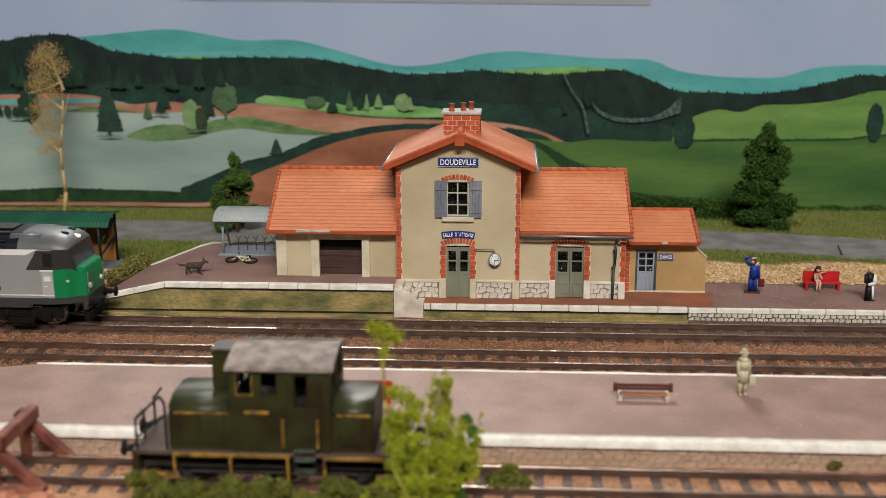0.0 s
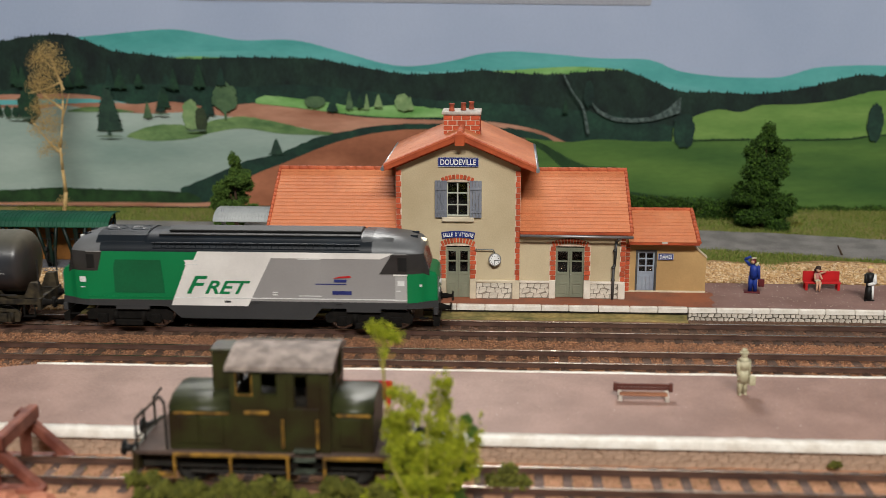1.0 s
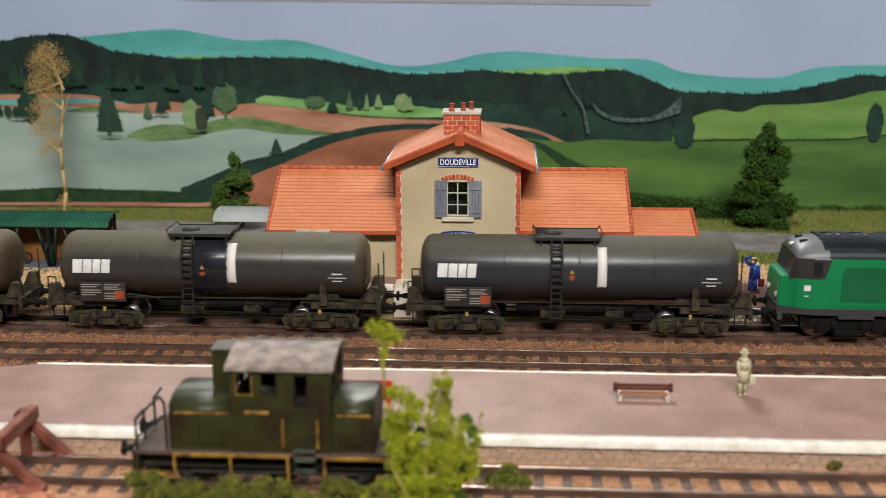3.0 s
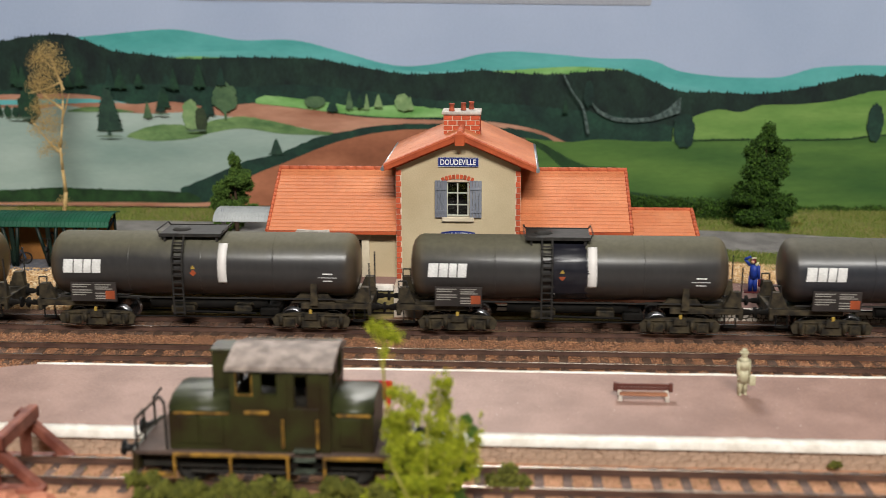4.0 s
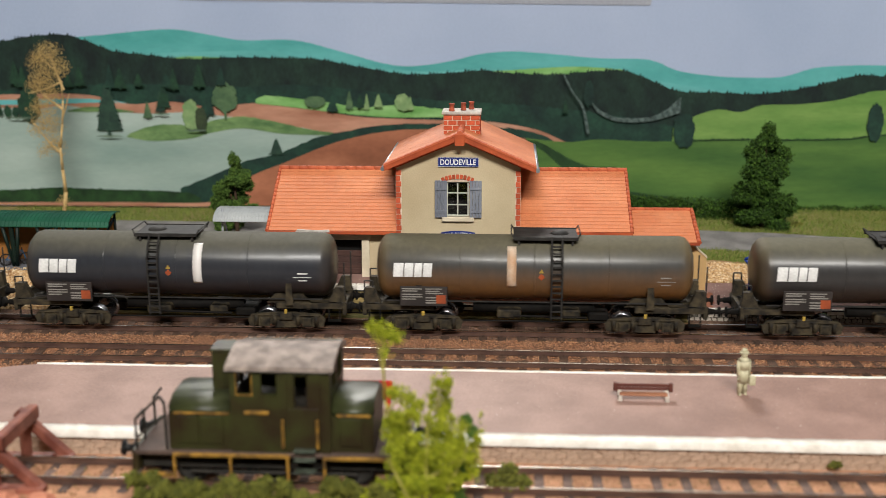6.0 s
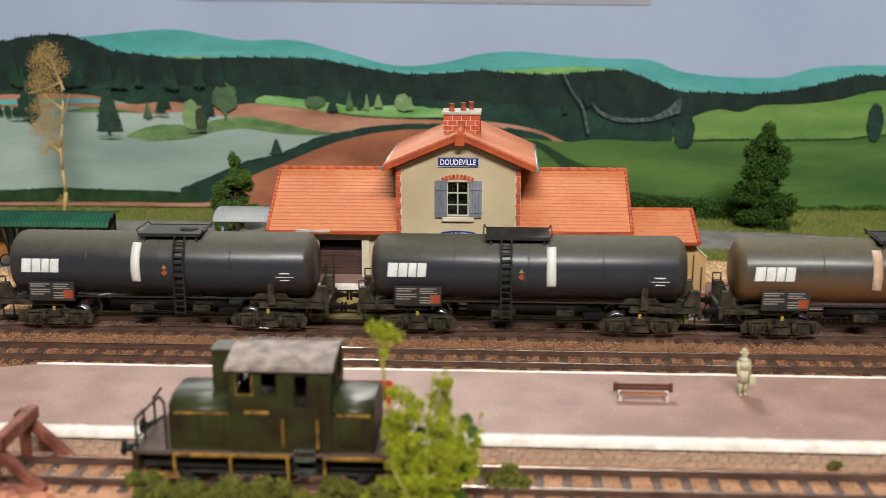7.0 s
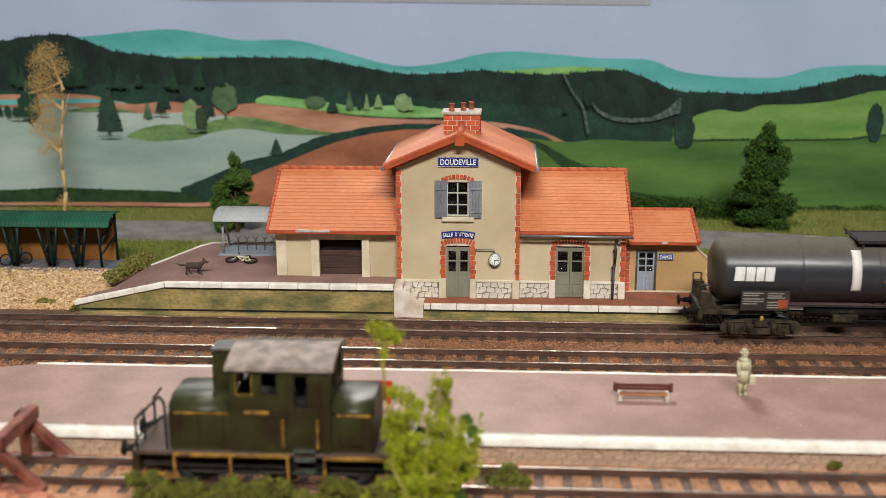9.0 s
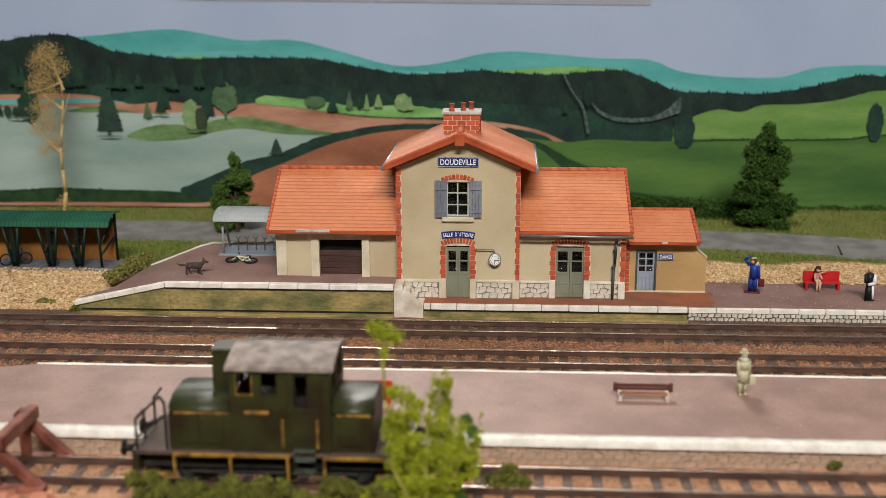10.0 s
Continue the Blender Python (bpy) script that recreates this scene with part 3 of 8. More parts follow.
M_GLASS.use_nodes = True
_g = M_GLASS.node_tree.nodes["Principled BSDF"]
_g.inputs["Transmission Weight"].default_value, _g.inputs["Roughness"].default_value, _g.inputs["IOR"].default_value = 1.0, 0.04, 1.45
_g.inputs["Base Color"].default_value = (0.8, 0.85, 0.85, 1)


def wall_bm(x0, x1, z0, z1, y0, y1, holes):
    """A wall in the X-Z plane with real openings (hx0, hx1, hz0, hz1)."""
    bm = bm_new()
    xs = sorted({x0, x1, *[h[0] for h in holes], *[h[1] for h in holes]})
    zs = sorted({z0, z1, *[h[2] for h in holes], *[h[3] for h in holes]})
    for xa, xb in zip(xs, xs[1:]):
        for za, zb in zip(zs, zs[1:]):
            cx, cz = (xa + xb) / 2, (za + zb) / 2
            if not any(h[0] < cx < h[1] and h[2] < cz < h[3] for h in holes):
                box(bm, xa, xb, y0, y1, za, zb)
    bmesh.ops.remove_doubles(bm, verts=bm.verts[:], dist=0.001)
    inner = [f for f in bm.faces if sum(1 for g in bm.faces if g is not f and {v.index for v in g.verts} == {v.index for v in f.verts})]
    if inner:
        bmesh.ops.delete(bm, geom=inner, context="FACES")
    return bm


t = bm_new()
box(t, -0.5, 0.5, -0.5, 0.5, -0.5, 0.5, 0.06)
UNIT_BRICK = mesh_of(t, "brick", M_BRICK)


def brick(parent, x, y, z, w, d, h, turn=0.0):
    return piece("brick", UNIT_BRICK, parent, (x, y, z), (0, turn, 0), (w, d, h))


def quoin(parent, xa, xb, z0, z1, y, n, side):
    """A toothed column of bricks, long and short by turns, on white joints; side: -1 grows to the left."""
    bm = bm_new()
    lo, hi = (xa, xb) if xa < xb else (xb, xa)
    box(bm, lo, hi, y - 0.25, y + 0.4, z0, z1)
    col = part("mortar_strip", bm, M_JOINT, parent)
    h = (z1 - z0) / n
    for i in range(n):
        w = (hi - lo) - (0.35 if i % 2 else 0.8)
        c = (hi - w / 2 - 0.12) if side > 0 else (lo + w / 2 + 0.12)
        brick(col, c, y - 0.15, z0 + (i + 0.5) * h, w, 1.0, h - 0.38)
    return col


def arch(parent, cx, half, z0, rise, y, n, w, depth=1.0):
    """A flat segmental arch of bricks."""
    bm = bm_new()
    box(bm, cx - half - w * 0.6, cx + half + w * 0.6, y - 0.2, y + 0.4, z0 + 0.3, z0 + 1.4)
    back = part("mortar_strip", bm, M_JOINT, parent)
    r = (half * half + rise * rise) / (2 * rise)
    a0 = math.asin(half / r)
    for i in range(n):
        a = -a0 + 2 * a0 * (i + 0.5) / n
        rr = r + w / 2
        brick(back, cx + math.sin(a) * rr, y - 0.2, z0 + rise - r + math.cos(a) * rr, 2 * a0 * r / n - 0.35, 1.1, w, a)
    return back


def window_bars(parent, x0, x1, z0, z1, y, cols, rows, material, t=0.7, frame_t=0.9):
    bm = bm_new()
    for a, c, e, f in ((x0, x0 + frame_t, z0, z1), (x1 - frame_t, x1, z0, z1), (x0 + frame_t, x1 - frame_t, z0, z0 + frame_t), (x0 + frame_t, x1 - frame_t, z1 - frame_t, z1)):
        box(bm, a, c, y - 0.35, y + 0.35, e, f, 0.08)
    fr = part("frame", bm, material, parent)
    bm = bm_new()
    for i in range(1, cols):
        xx = x0 + (x1 - x0) * i / cols
        box(bm, xx - t / 2, xx + t / 2, y - 0.3, y + 0.3, z0 + frame_t, z1 - frame_t)
    part("mullion", bm, material, fr) if cols > 1 else bm.free()
    bm = bm_new()
    for j in range(1, rows):
        zz = z0 + (z1 - z0) * j / rows
        box(bm, x0 + frame_t, x1 - frame_t, y - 0.27, y + 0.27, zz - t * 0.4, zz + t * 0.4)
    part("glazing_bar", bm, material, fr) if rows > 1 else bm.free()
    bm = bm_new()
    box(bm, x0 + 0.3, x1 - 0.3, y + 0.02, y + 0.12, z0 + 0.3, z1 - 0.3)
    part("pane", bm, M_GLASS, fr).visible_shadow = False
    return fr


def double_door(parent, x0, x1, z0, z1, y, material, label):
    """Two glazed leaves with raised lower panels."""
    d = new("door")
    d.parent = parent
    tagged(d, label)
    mid = (x0 + x1) / 2
    bm = bm_new()
    zs = z0 + (z1 - z0) * 0.5
    for a, c in ((x0, mid - 0.08), (mid + 0.08, x1)):
        for xa, xb, za, zb in ((a, a + 1.1, z0, z1), (c - 1.1, c, z0, z1), (a + 1.1, c - 1.1, z0, z0 + 1.4), (a + 1.1, c - 1.1, zs - 0.7, zs + 0.7),
                               (a + 1.1, c - 1.1, z1 - 1.2, z1), (a + 1.1, c - 1.1, (zs + z1) / 2 - 0.35, (zs + z1) / 2 + 0.35), (a + 1.1, c - 1.1, z0 + (zs - z0) * 0.55, z0 + (zs - z0) * 0.55 + 0.8)):
            box(bm, xa, xb, y - 0.4, y + 0.4, za, zb, 0.06)
        box(bm, a + 1.0, c - 1.0, y - 0.1, y + 0.3, z0 + 1, zs)
        box(bm, a + 1.7, c - 1.7, y - 0.3, y, z0 + 2.0, z0 + (zs - z0) * 0.5, 0.1)
    part("leaf", bm, material, d)
    bm = bm_new()
    box(bm, x0 + 0.8, x1 - 0.8, y + 0.05, y + 0.15, zs, z1 - 0.6)
    part("pane", bm, M_GLASS, d).visible_shadow = False
    bm = bm_new()
    tube(bm, (mid + 0.6, y - 0.9, zs - 0.4), (mid + 0.6, y - 0.3, zs - 0.4), 0.22, seg=8)
    part("handle", bm, M_ZINC, d)
    return d


def tiled(parent, origin, along, up, cols, rows, loose=0):
    """Overlapping roof tiles over a slope given by its eave corner and two edges: single pieces in the lowest rows, the rest one joined cover."""
    o, u, v = Vector(origin), Vector(along), Vector(up)
    n = u.cross(v).normalized()
    tw, th = u.length / cols, v.length / rows
    ux, vx = u.normalized(), v.normalized()
    bm = bm_new()
    box(bm, -tw / 2 + 0.015, tw / 2 - 0.015, -0.1, th * 1.15, 0.0, 0.26, 0.0)
    for vert in bm.verts:
        if vert.co.y < 0.0:
            vert.co.z += 0.16
    me = mesh_of(bm, "roof_tile", M_TILE)
    tilt = Matrix((ux, vx, n)).transposed()
    rnd = random.Random(cols * 31 + rows)
    vs, fs = [], []
    for j in range(rows):
        half = j % 2
        for i in range(cols + half):
            k2 = 0.5 if half and i in (0, cols) else 1.0
            x = (i + 0.5) * tw if not half else min(max(i * tw, tw * 0.25), u.length - tw * 0.25)
            p = o + ux * x + vx * (j * th) + n * (0.1 + rnd.uniform(0, 0.05))
            r = tilt @ Euler((rnd.uniform(-0.012, 0.012), 0, rnd.uniform(-0.008, 0.008))).to_matrix()
            if j < loose:
                piece("roof_tile", me, parent, p, tuple(r.to_euler()), (k2, 1, 1))
            else:
                k = len(vs)
                vs += [tuple(p * 0.001 + r @ Vector((q.co.x * k2, q.co.y, q.co.z))) for q in me.vertices]
                fs += [tuple(k + a for a in f.vertices) for f in me.polygons]
    if vs:
        cover = bpy.data.meshes.new("roof_tiles")
        cover.from_pydata(vs, [], fs)
        cover.materials.append(M_TILE)
        ob = new("roof_tiles", cover)
        ob.parent = parent
        tagged(ob, kind="stuff")


def slab(bm, pts, up, thick):
    """A roof slab from four corners, thickened along up."""
    up = Vector(up).normalized() * thick
    a = [bm.verts.new(Vector(p)) for p in pts]
    c = [bm.verts.new(Vector(p) - up) for p in pts]
    n = len(pts)
    bm.faces.new(a)
    bm.faces.new(c[::-1])
    for i in range(n):
        bm.faces.new((a[i], c[i], c[(i + 1) % n], a[(i + 1) % n]))
    return bm


def ridge_caps(parent, a, c, n, r):
    """Half-round ridge tiles laid end to end."""
    a, c = Vector(a), Vector(c)
    for i in range(n):
        p, q = a.lerp(c, i / n), a.lerp(c, (i + 1.06) / n)
        bm = bm_new()
        tube(bm, p, q, r * (1.0 + 0.08 * (i % 2)), r, seg=10)
        part("ridge_tile", bm, M_RIDGE, parent)


def blue_sign(parent, name, x0, x1, z0, z1, y, text, size, wide):
    bm = bm_new()
    box(bm, x0, x1, y - 0.5, y + 0.3, z0, z1, 0.12)
    s = part(name, bm, M_ENAMEL, parent, "blue enamel sign with white lettering")
    bm = bm_new()
    for a, c, e, f in ((x0 + 0.1, x1 - 0.1, z1 - 0.22, z1 - 0.1), (x0 + 0.1, x1 - 0.1, z0 + 0.1, z0 + 0.22), (x0 + 0.1, x0 + 0.22, z0 + 0.1, z1 - 0.1), (x1 - 0.22, x1 - 0.1, z0 + 0.1, z1 - 0.1)):
        box(bm, a, c, y - 0.6, y - 0.45, e, f)
    part("border", bm, M_WHITE, s)
    letters(text, size, M_WHITE, s, ((x0 + x1) / 2, y - 0.6, (z0 + z1) / 2 - 0.1), wide=wide, bold=0.06)
    return s


def station():
    root = thing("station_building", "cream rendered country station with terracotta roofs and brick quoins", "station")
    F = 3.7
    # tower
    w = wall_bm(-57.3, 7.7, F, 75.6, 36, 39, [(-31, -18.6, F, 33.4), (-31, -19, 48, 67.2)])
    prism(w, [(-57.3, 75.6), (7.7, 75.6), (-24.0, 90.2)], 36, 39, "y")
    front = part("front_wall", w, M_RENDER, root, "cream rendered gable front")
    bm = bm_new()
    box(bm, -57.3, -54.3, 39, 112, F, 75)
    box(bm, 4.7, 7.7, 39, 112, F, 75)
    box(bm, -54.3, 4.7, 109, 112, F, 75.6)
    prism(bm, [(-57.3, 75.6), (7.7, 75.6), (-24.0, 90.2)], 109, 112, "y")
    part("side_wall", bm, M_RENDER, root)
    bm = bm_new()
    box(bm, -54, 4.5, 52, 53, F, 74)
    box(bm, -54, 4.5, 39.2, 52, 40, 41)
    part("inner_wall", bm, M_DARKIN, root, "inner wall coloured dark for the unlit interior")
    # tower plinth
    for a, c, sa, sb, sd in ((-57.3, -34.8, -53.4, -35.2, 3), (-15.3, 7.7, -15.0, 3.8, 4)):
        pl = bm_new()
        box(pl, a, c, 35.3, 36.0, F, 12.6)
        plinth = part("plinth", pl, M_PJOINT, root, "plinth of white rubble stone")
        stones(plinth, sa, sb, F + 0.2, 12.5, 35.3, 3.7, M_PSTONE, sd, 0.3, 0.02)
    bm = bm_new()
    for a, c in ((-57.6, -34.6), (-15.5, 8.0)):
        box(bm, a, c, 34.6, 36.2, 12.6, 14.0, 0.25)
    for a, c in ((-34.9, -31.1), (-18.5, -15.2), (4.1, 7.9), (-57.5, -53.6)):
        box(bm, a, c, 34.7, 36.1, F, 13.0 if a in (4.1, -57.5) else 14.6, 0.25)
    part("plinth_cap", bm, M_CREAM, root, "cream stone cap and jambs")
    quoin(front, -57.4, -54.4, 14.0, 73.0, 35.8, 20, -1)
    quoin(front, 5.1, 7.9, 14.0, 73.0, 35.8, 20, 1)
    # ground floor door
    for a, c, s in ((-34.6, -31.2, 1), (-18.4, -15.0, -1)):
        quoin(front, a, c, 14.6, 32.4, 35.8, 7, s)
    arch(front, -24.8, 8.2, 32.2, 2.2, 35.8, 11, 2.6)
    double_door(root, -31, -18.6, F + 0.3, 30.6, 37.2, M_DOOR, "sage-grey double door with glazed top")
    bm = bm_new()
    box(bm, -31, -18.6, 36.9, 37.6, 30.7, 31.5)
    box(bm, -25.1, -24.5, 37, 37.5, 31.5, 33.4)
    part("transom", bm, M_DOOR, root)
    # upper window
    win = new("window")
    win.parent = root
    tagged(win, "six-pane window with open blue-grey shutters")
    window_bars(win, -31, -19, 48.2, 67, 37.0, 2, 3, M_FRAMEW)
    bm = bm_new()
    box(bm, -33.2, -16.4, 34.2, 36.6, 45.8, 48.1, 0.25)
    part("sill", bm, M_CREAM, win)
    arch(front, -25.0, 8.0, 66.6, 1.9, 35.8, 9, 2.2)
    for k in range(3):
        for x in (-32.2, -17.9):
            brick(front, x, 35.75, 64.2 + k * 0.9, 1.6 if k % 2 else 2.2, 0.9, 0.75)
    for x0, s in ((-36.9, 1), (-18.7, -1)):
        bm = bm_new()
        for i in range(4):
            box(bm, x0 + i * 1.6, x0 + i * 1.6 + 1.5, 34.6, 35.5, 47.9, 67.6, 0.1)
        part("board", bm, M_SHUT, win)
        bm = bm_new()
        for z in (50.5, 62.6):
            box(bm, x0 + 0.1, x0 + 6.2, 34.2, 34.7, z, z + 1.2, 0.08)
        xa, xb = (x0 + 0.8, x0 + 5.6) if s > 0 else (x0 + 5.6, x0 + 0.8)
        prism(bm, [(xa - 0.4, 62.4), (xa + 0.4, 62.4), (xb + 0.4, 51.8), (xb - 0.4, 51.8)], 34.2, 34.6, "y")
        part("brace", bm, M_SHUT, win, "darker ledge and brace")
    # tower roof
    ez, ax, az = 75.2, -23.7, 91.9
    roof = new("roof")
    roof.parent = root
    tagged(roof, "gabled terracotta tile roof")
    bm = bm_new()
    slab(bm, [(-63, 31, ez), (ax, 31, az), (ax, 117, az), (-63, 117, ez)], (-0.4, 0, 1), 1.6)
    slab(bm, [(15.6, 117, ez - 0.6), (ax, 117, az), (ax, 31, az), (15.6, 31, ez - 0.6)], (0.4, 0, 1), 1.6)
    part("roof_deck", bm, M_UNDER, roof)
    for x, z, s in ((-63, ez, -1), (15.6, ez - 0.6, 1)):
        bm = bm_new()
        pts = [(x, z + 1.2), (ax, az + 1.4), (ax, az - 2.2), (x, z - 1.8)]
        prism(bm, pts, 29.6, 31.2, "y")
        part("verge_board", bm, M_VERGE, roof, "orange moulded verge")
        for i in range(11):
            f0, f1 = i / 11, (i + 0.96) / 11
            bm = bm_new()
            p0, p1 = (x + (ax - x) * f0, z + (az - z) * f0), (x + (ax - x) * f1, z + (az - z) * f1)
            prism(bm, [(p0[0], p0[1] + 1.9), (p1[0], p1[1] + 1.7), (p1[0], p1[1] + 0.7), (p0[0], p0[1] + 0.7)], 29.2, 33.2, "y")
            part("verge_tile", bm, M_RIDGE, roof)
        # brick course under the verge
        for i in range(8):
            f = (i + 1.75) / 9.4
            brick(front, x + (ax - x) * f, 35.5, z + (az - z) * f - 3.0, 4.4, 1.2, 1.0, s * 0.4)
    bm = bm_new()
    prism(bm, [(ax - 3.2, az + 0.6), (ax + 3.2, az + 0.6), (ax + 2.4, az - 5.4), (ax - 2.4, az - 5.4)], 29.0, 31.4, "y")
    bmesh.ops.bevel(bm, geom=bm.edges[:], offset=0.3, segments=1, affect="EDGES")
    part("gable_block", bm, M_VERGE, roof)
    tiled(roof, (-63, 117, ez), (0, -86, 0), (39.3, 0, 16.7), 30, 16)
    tiled(roof, (15.6, 31.5, ez - 0.6), (0, 86, 0), (-39.3, 0, 17.3), 30, 16)
    ridge_caps(roof, (ax, 29.4, az + 0.6), (ax, 117, az + 0.6), 14, 1.7)
    for x, z in ((-63.6, ez - 0.8), (16.4, ez - 1.4)):
        bm = bm_new()
        tube(bm, (x, 29.6, z), (x, 117, z), 1.1, seg=10)
        part("gutter", bm, M_ZINC, roof, "grey zinc gutter")
    # chimney
    ch = bm_new()
    box(ch, -33.6, -14.4, 60, 76, 80, 98.9)
    stack = part("chimney_shaft", ch, M_JOINT, root, "brick chimney with three clay pots")
    for j in range(5):
        off = 2.4 if j % 2 else 0
        for i in range(5):
            a, c = max(-33.8, -33.8 + i * 4.9 - off), min(-14.2, -33.8 + (i + 1) * 4.9 - off)
            if c - a > 1:
                brick(stack, (a + c) / 2, 60.2, 86.4 + j * 2.7, c - a - 0.5, 1.4, 2.2)
    for j in range(5):
        for i in range(4):
            piece("brick", UNIT_BRICK, stack, (-14.5, 62 + i * 4, 86.4 + j * 2.7), (0, 0, 0), (1.3, 3.5, 1.95))
    bm = bm_new()
    box(bm, -34.6, -13.4, 59, 77, 98.9, 100.4, 0.3, seg=2)
    part("chimney_cap", bm, M_CAPST, stack)
    for x, y2 in ((-29.3, 63), (-23.2, 67), (-19.0, 72)):
        bm = bm_new()
        lathe(bm, [(0, 1.6), (0.9, 1.6), (1.1, 1.4), (3.6, 1.3), (3.8, 1.5), (4.4, 1.5)], "z", (x, y2, 100.2), 12)
        part("chimney_pot", bm, M_POT, stack)
    bm = bm_new()
    box(bm, -34.6, -13.6, 58.6, 60.2, 86.0, 87.0, 0.2)
    part("flashing", bm, M_ZINC, stack)
    # station name, waiting room sign, clock
    blue_sign(root, "name_sign", -35.3, -14.1, 74.8, 79.7, 35.6, "DOUDEVILLE", 3.0, 18.4)
    bm = bm_new()
    r, cx, cz = 46.0, -24.7, 40.6 - 46.0
    top = [(cx + math.sin(a) * r, cz + math.cos(a) * r) for a in np.linspace(-0.196, 0.196, 13)]
    bot = [(cx + math.sin(a) * (r - 3.5), cz + math.cos(a) * (r - 3.5)) for a in np.linspace(0.196, -0.196, 13)]
    prism(bm, top + bot, 35.2, 36.0, "y")
    s = part("waiting_room_sign", bm, M_ENAMEL, root, "curved blue enamel sign with white lettering")
    text = "SALLE D'ATTENTE"
    for i, chx in enumerate(text):
        if chx != " ":
            a = -0.172 + 0.344 * i / (len(text) - 1)
            letters(chx, 2.1, M_WHITE, s, (cx + math.sin(a) * (r - 1.75), 35.1, cz + math.cos(a) * (r - 1.75) - 0.1), wide=0.95 if chx not in "'" else 0.3,
                    rot=(90, math.degrees(a), 0), bold=0.05)
    ck = new("clock")
    ck.parent = root
    tagged(ck, "round white station clock on a wall bracket")
    bm = bm_new()
    lathe(bm, [(-1.1, 3.0), (-0.9, 3.35), (0.9, 3.35), (1.1, 3.0)], "y", (-5.2, 34.0, 25.6), 28)
    part("case", bm, M_ZINC, ck)
    bm = bm_new()
    lathe(bm, [(-0.2, 2.85), (0, 2.85)], "y", (-5.2, 32.85, 25.6), 28)
    part("dial", bm, M_WHITE, ck)
    bm = bm_new()
    for i in range(12):
        a = i * math.tau / 12
        p0 = Vector((-5.2 + math.sin(a) * 2.0, 32.6, 25.6 + math.cos(a) * 2.0))
        p1 = Vector((-5.2 + math.sin(a) * 2.55, 32.6, 25.6 + math.cos(a) * 2.55))
        tube(bm, p0, p1, 0.16, seg=4)
    part("hour_marks", bm, M_BLACK, ck)
    bm = bm_new()
    tube(bm, (-5.2, 32.5, 25.9), (-5.2, 32.5, 23.6), 0.18, seg=5)
    tube(bm, (-5.5, 32.4, 25.6), (-3.2, 32.4, 25.5), 0.2, seg=5)
    part("pointers", bm, M_BLACK, ck)
    bm = bm_new()
    tube(bm, (-15.2, 35.8, 31.0), (-15.2, 34.2, 31.0), 0.3, seg=6)
    tube(bm, (-15.4, 34.2, 31.0), (-6.0, 34.2, 30.9), 0.3, seg=6)
    tube(bm, (-6.0, 34.2, 30.9), (-5.2, 34.2, 28.7), 0.3, seg=6)
    part("bracket", bm, M_PIPE, ck)

    # goods wing
    w = wall_bm(-122.3, -57.3, 13.9, 40.4, 40, 43, [(-99.6, -76.4, 13.9, 34.6)])
    part("front_wall", w, M_RENDER, root)
    bm = bm_new()
    prism(bm, [(40, 13.9), (110, 13.9), (110, 40.4), (75, 64), (40, 40.4)], -122.3, -119.6, "x")
    box(bm, -119.6, -57.3, 107, 110, 13.9, 40.4)
    part("side_wall", bm, M_RENDER, root)
    bm = bm_new()
    box(bm, -122.9, -117.2, 39.4, 40.2, 13.9, 40, 0.2)
    part("pilaster", bm, M_CREAM, root)
    fr = bm_new()
    box(fr, -105.6, -71.8, 38.6, 40.3, 34.4, 37.6, 0.25)
    for a in (-103.9, -76.6):
        prism(fr, [(a, 13.9), (a + 4.4, 13.9), (a + 4.2, 34.4), (a + 0.2, 34.4)], 38.8, 40.4, "y")
    gd = part("goods_door_frame", fr, M_CREAM, root, "pale timber frame of the goods door")
    for i in range(4):
        bm = bm_new()
        box(bm, -101, -75, 44.2, 45.2, 14.1 + i * 3.3, 17.2 + i * 3.3, 0.15)
        part("plank", bm, M_PLANK, gd)
    bm = bm_new()
    box(bm, -102, -74, 46, 47, 13.9, 40)
    part("inner_wall", bm, M_DARKIN, root)
    roof2 = new("roof")
    roof2.parent = root
    tagged(roof2, "terracotta tile roof over the goods wing")
    bm = bm_new()
    slab(bm, [(-126.2, 34, 40.0), (-57.3, 34, 40.0), (-57.3, 75, 66.4), (-126.2, 75, 66.4)], (0, -0.55, 0.84), 1.5)
    slab(bm, [(-126.2, 75, 66.4), (-57.3, 75, 66.4), (-57.3, 116, 40.0), (-126.2, 116, 40.0)], (0, 0.55, 0.84), 1.5)
    part("roof_deck", bm, M_UNDER, roof2)
    tiled(roof2, (-126.0, 34.2, 40.1), (68.6, 0, 0), (0, 40.6, 26.2), 26, 18, 11)
    ridge_caps(roof2, (-126.6, 75, 66.8), (-57.5, 75, 66.8), 13, 1.3)
    for i in range(15):
        f0, f1 = i / 15, (i + 1.05) / 15
        bm = bm_new()
        tube(bm, (-126.2, 33.6 + 41 * f0, 40.2 + 26.4 * f0), (-126.2, 33.6 + 41 * f1, 40.2 + 26.4 * f1), 1.0, 0.85, seg=8)
        part("verge_tile", bm, M_RIDGE, roof2)
    bm = bm_new()
    box(bm, -126.6, -57.4, 33.0, 34.2, 38.6, 40.2, 0.15)
    part("eave_board", bm, M_VERGE, roof2)
    bm = bm_new()
    prism(bm, [(-111, 39.6), (-92.5, 39.8), (-93, 40.9), (-100, 40.6), (-110, 41.0)], 32.7, 34.6, "y")
    part("chipped_patch", bm, M_CAPST, roof2, "chipped white patch at the eave")

    # waiting wing
    w = wall_bm(7.7, 63.4, F, 41, 38.3, 41, [(27, 42, F, 33.0)])
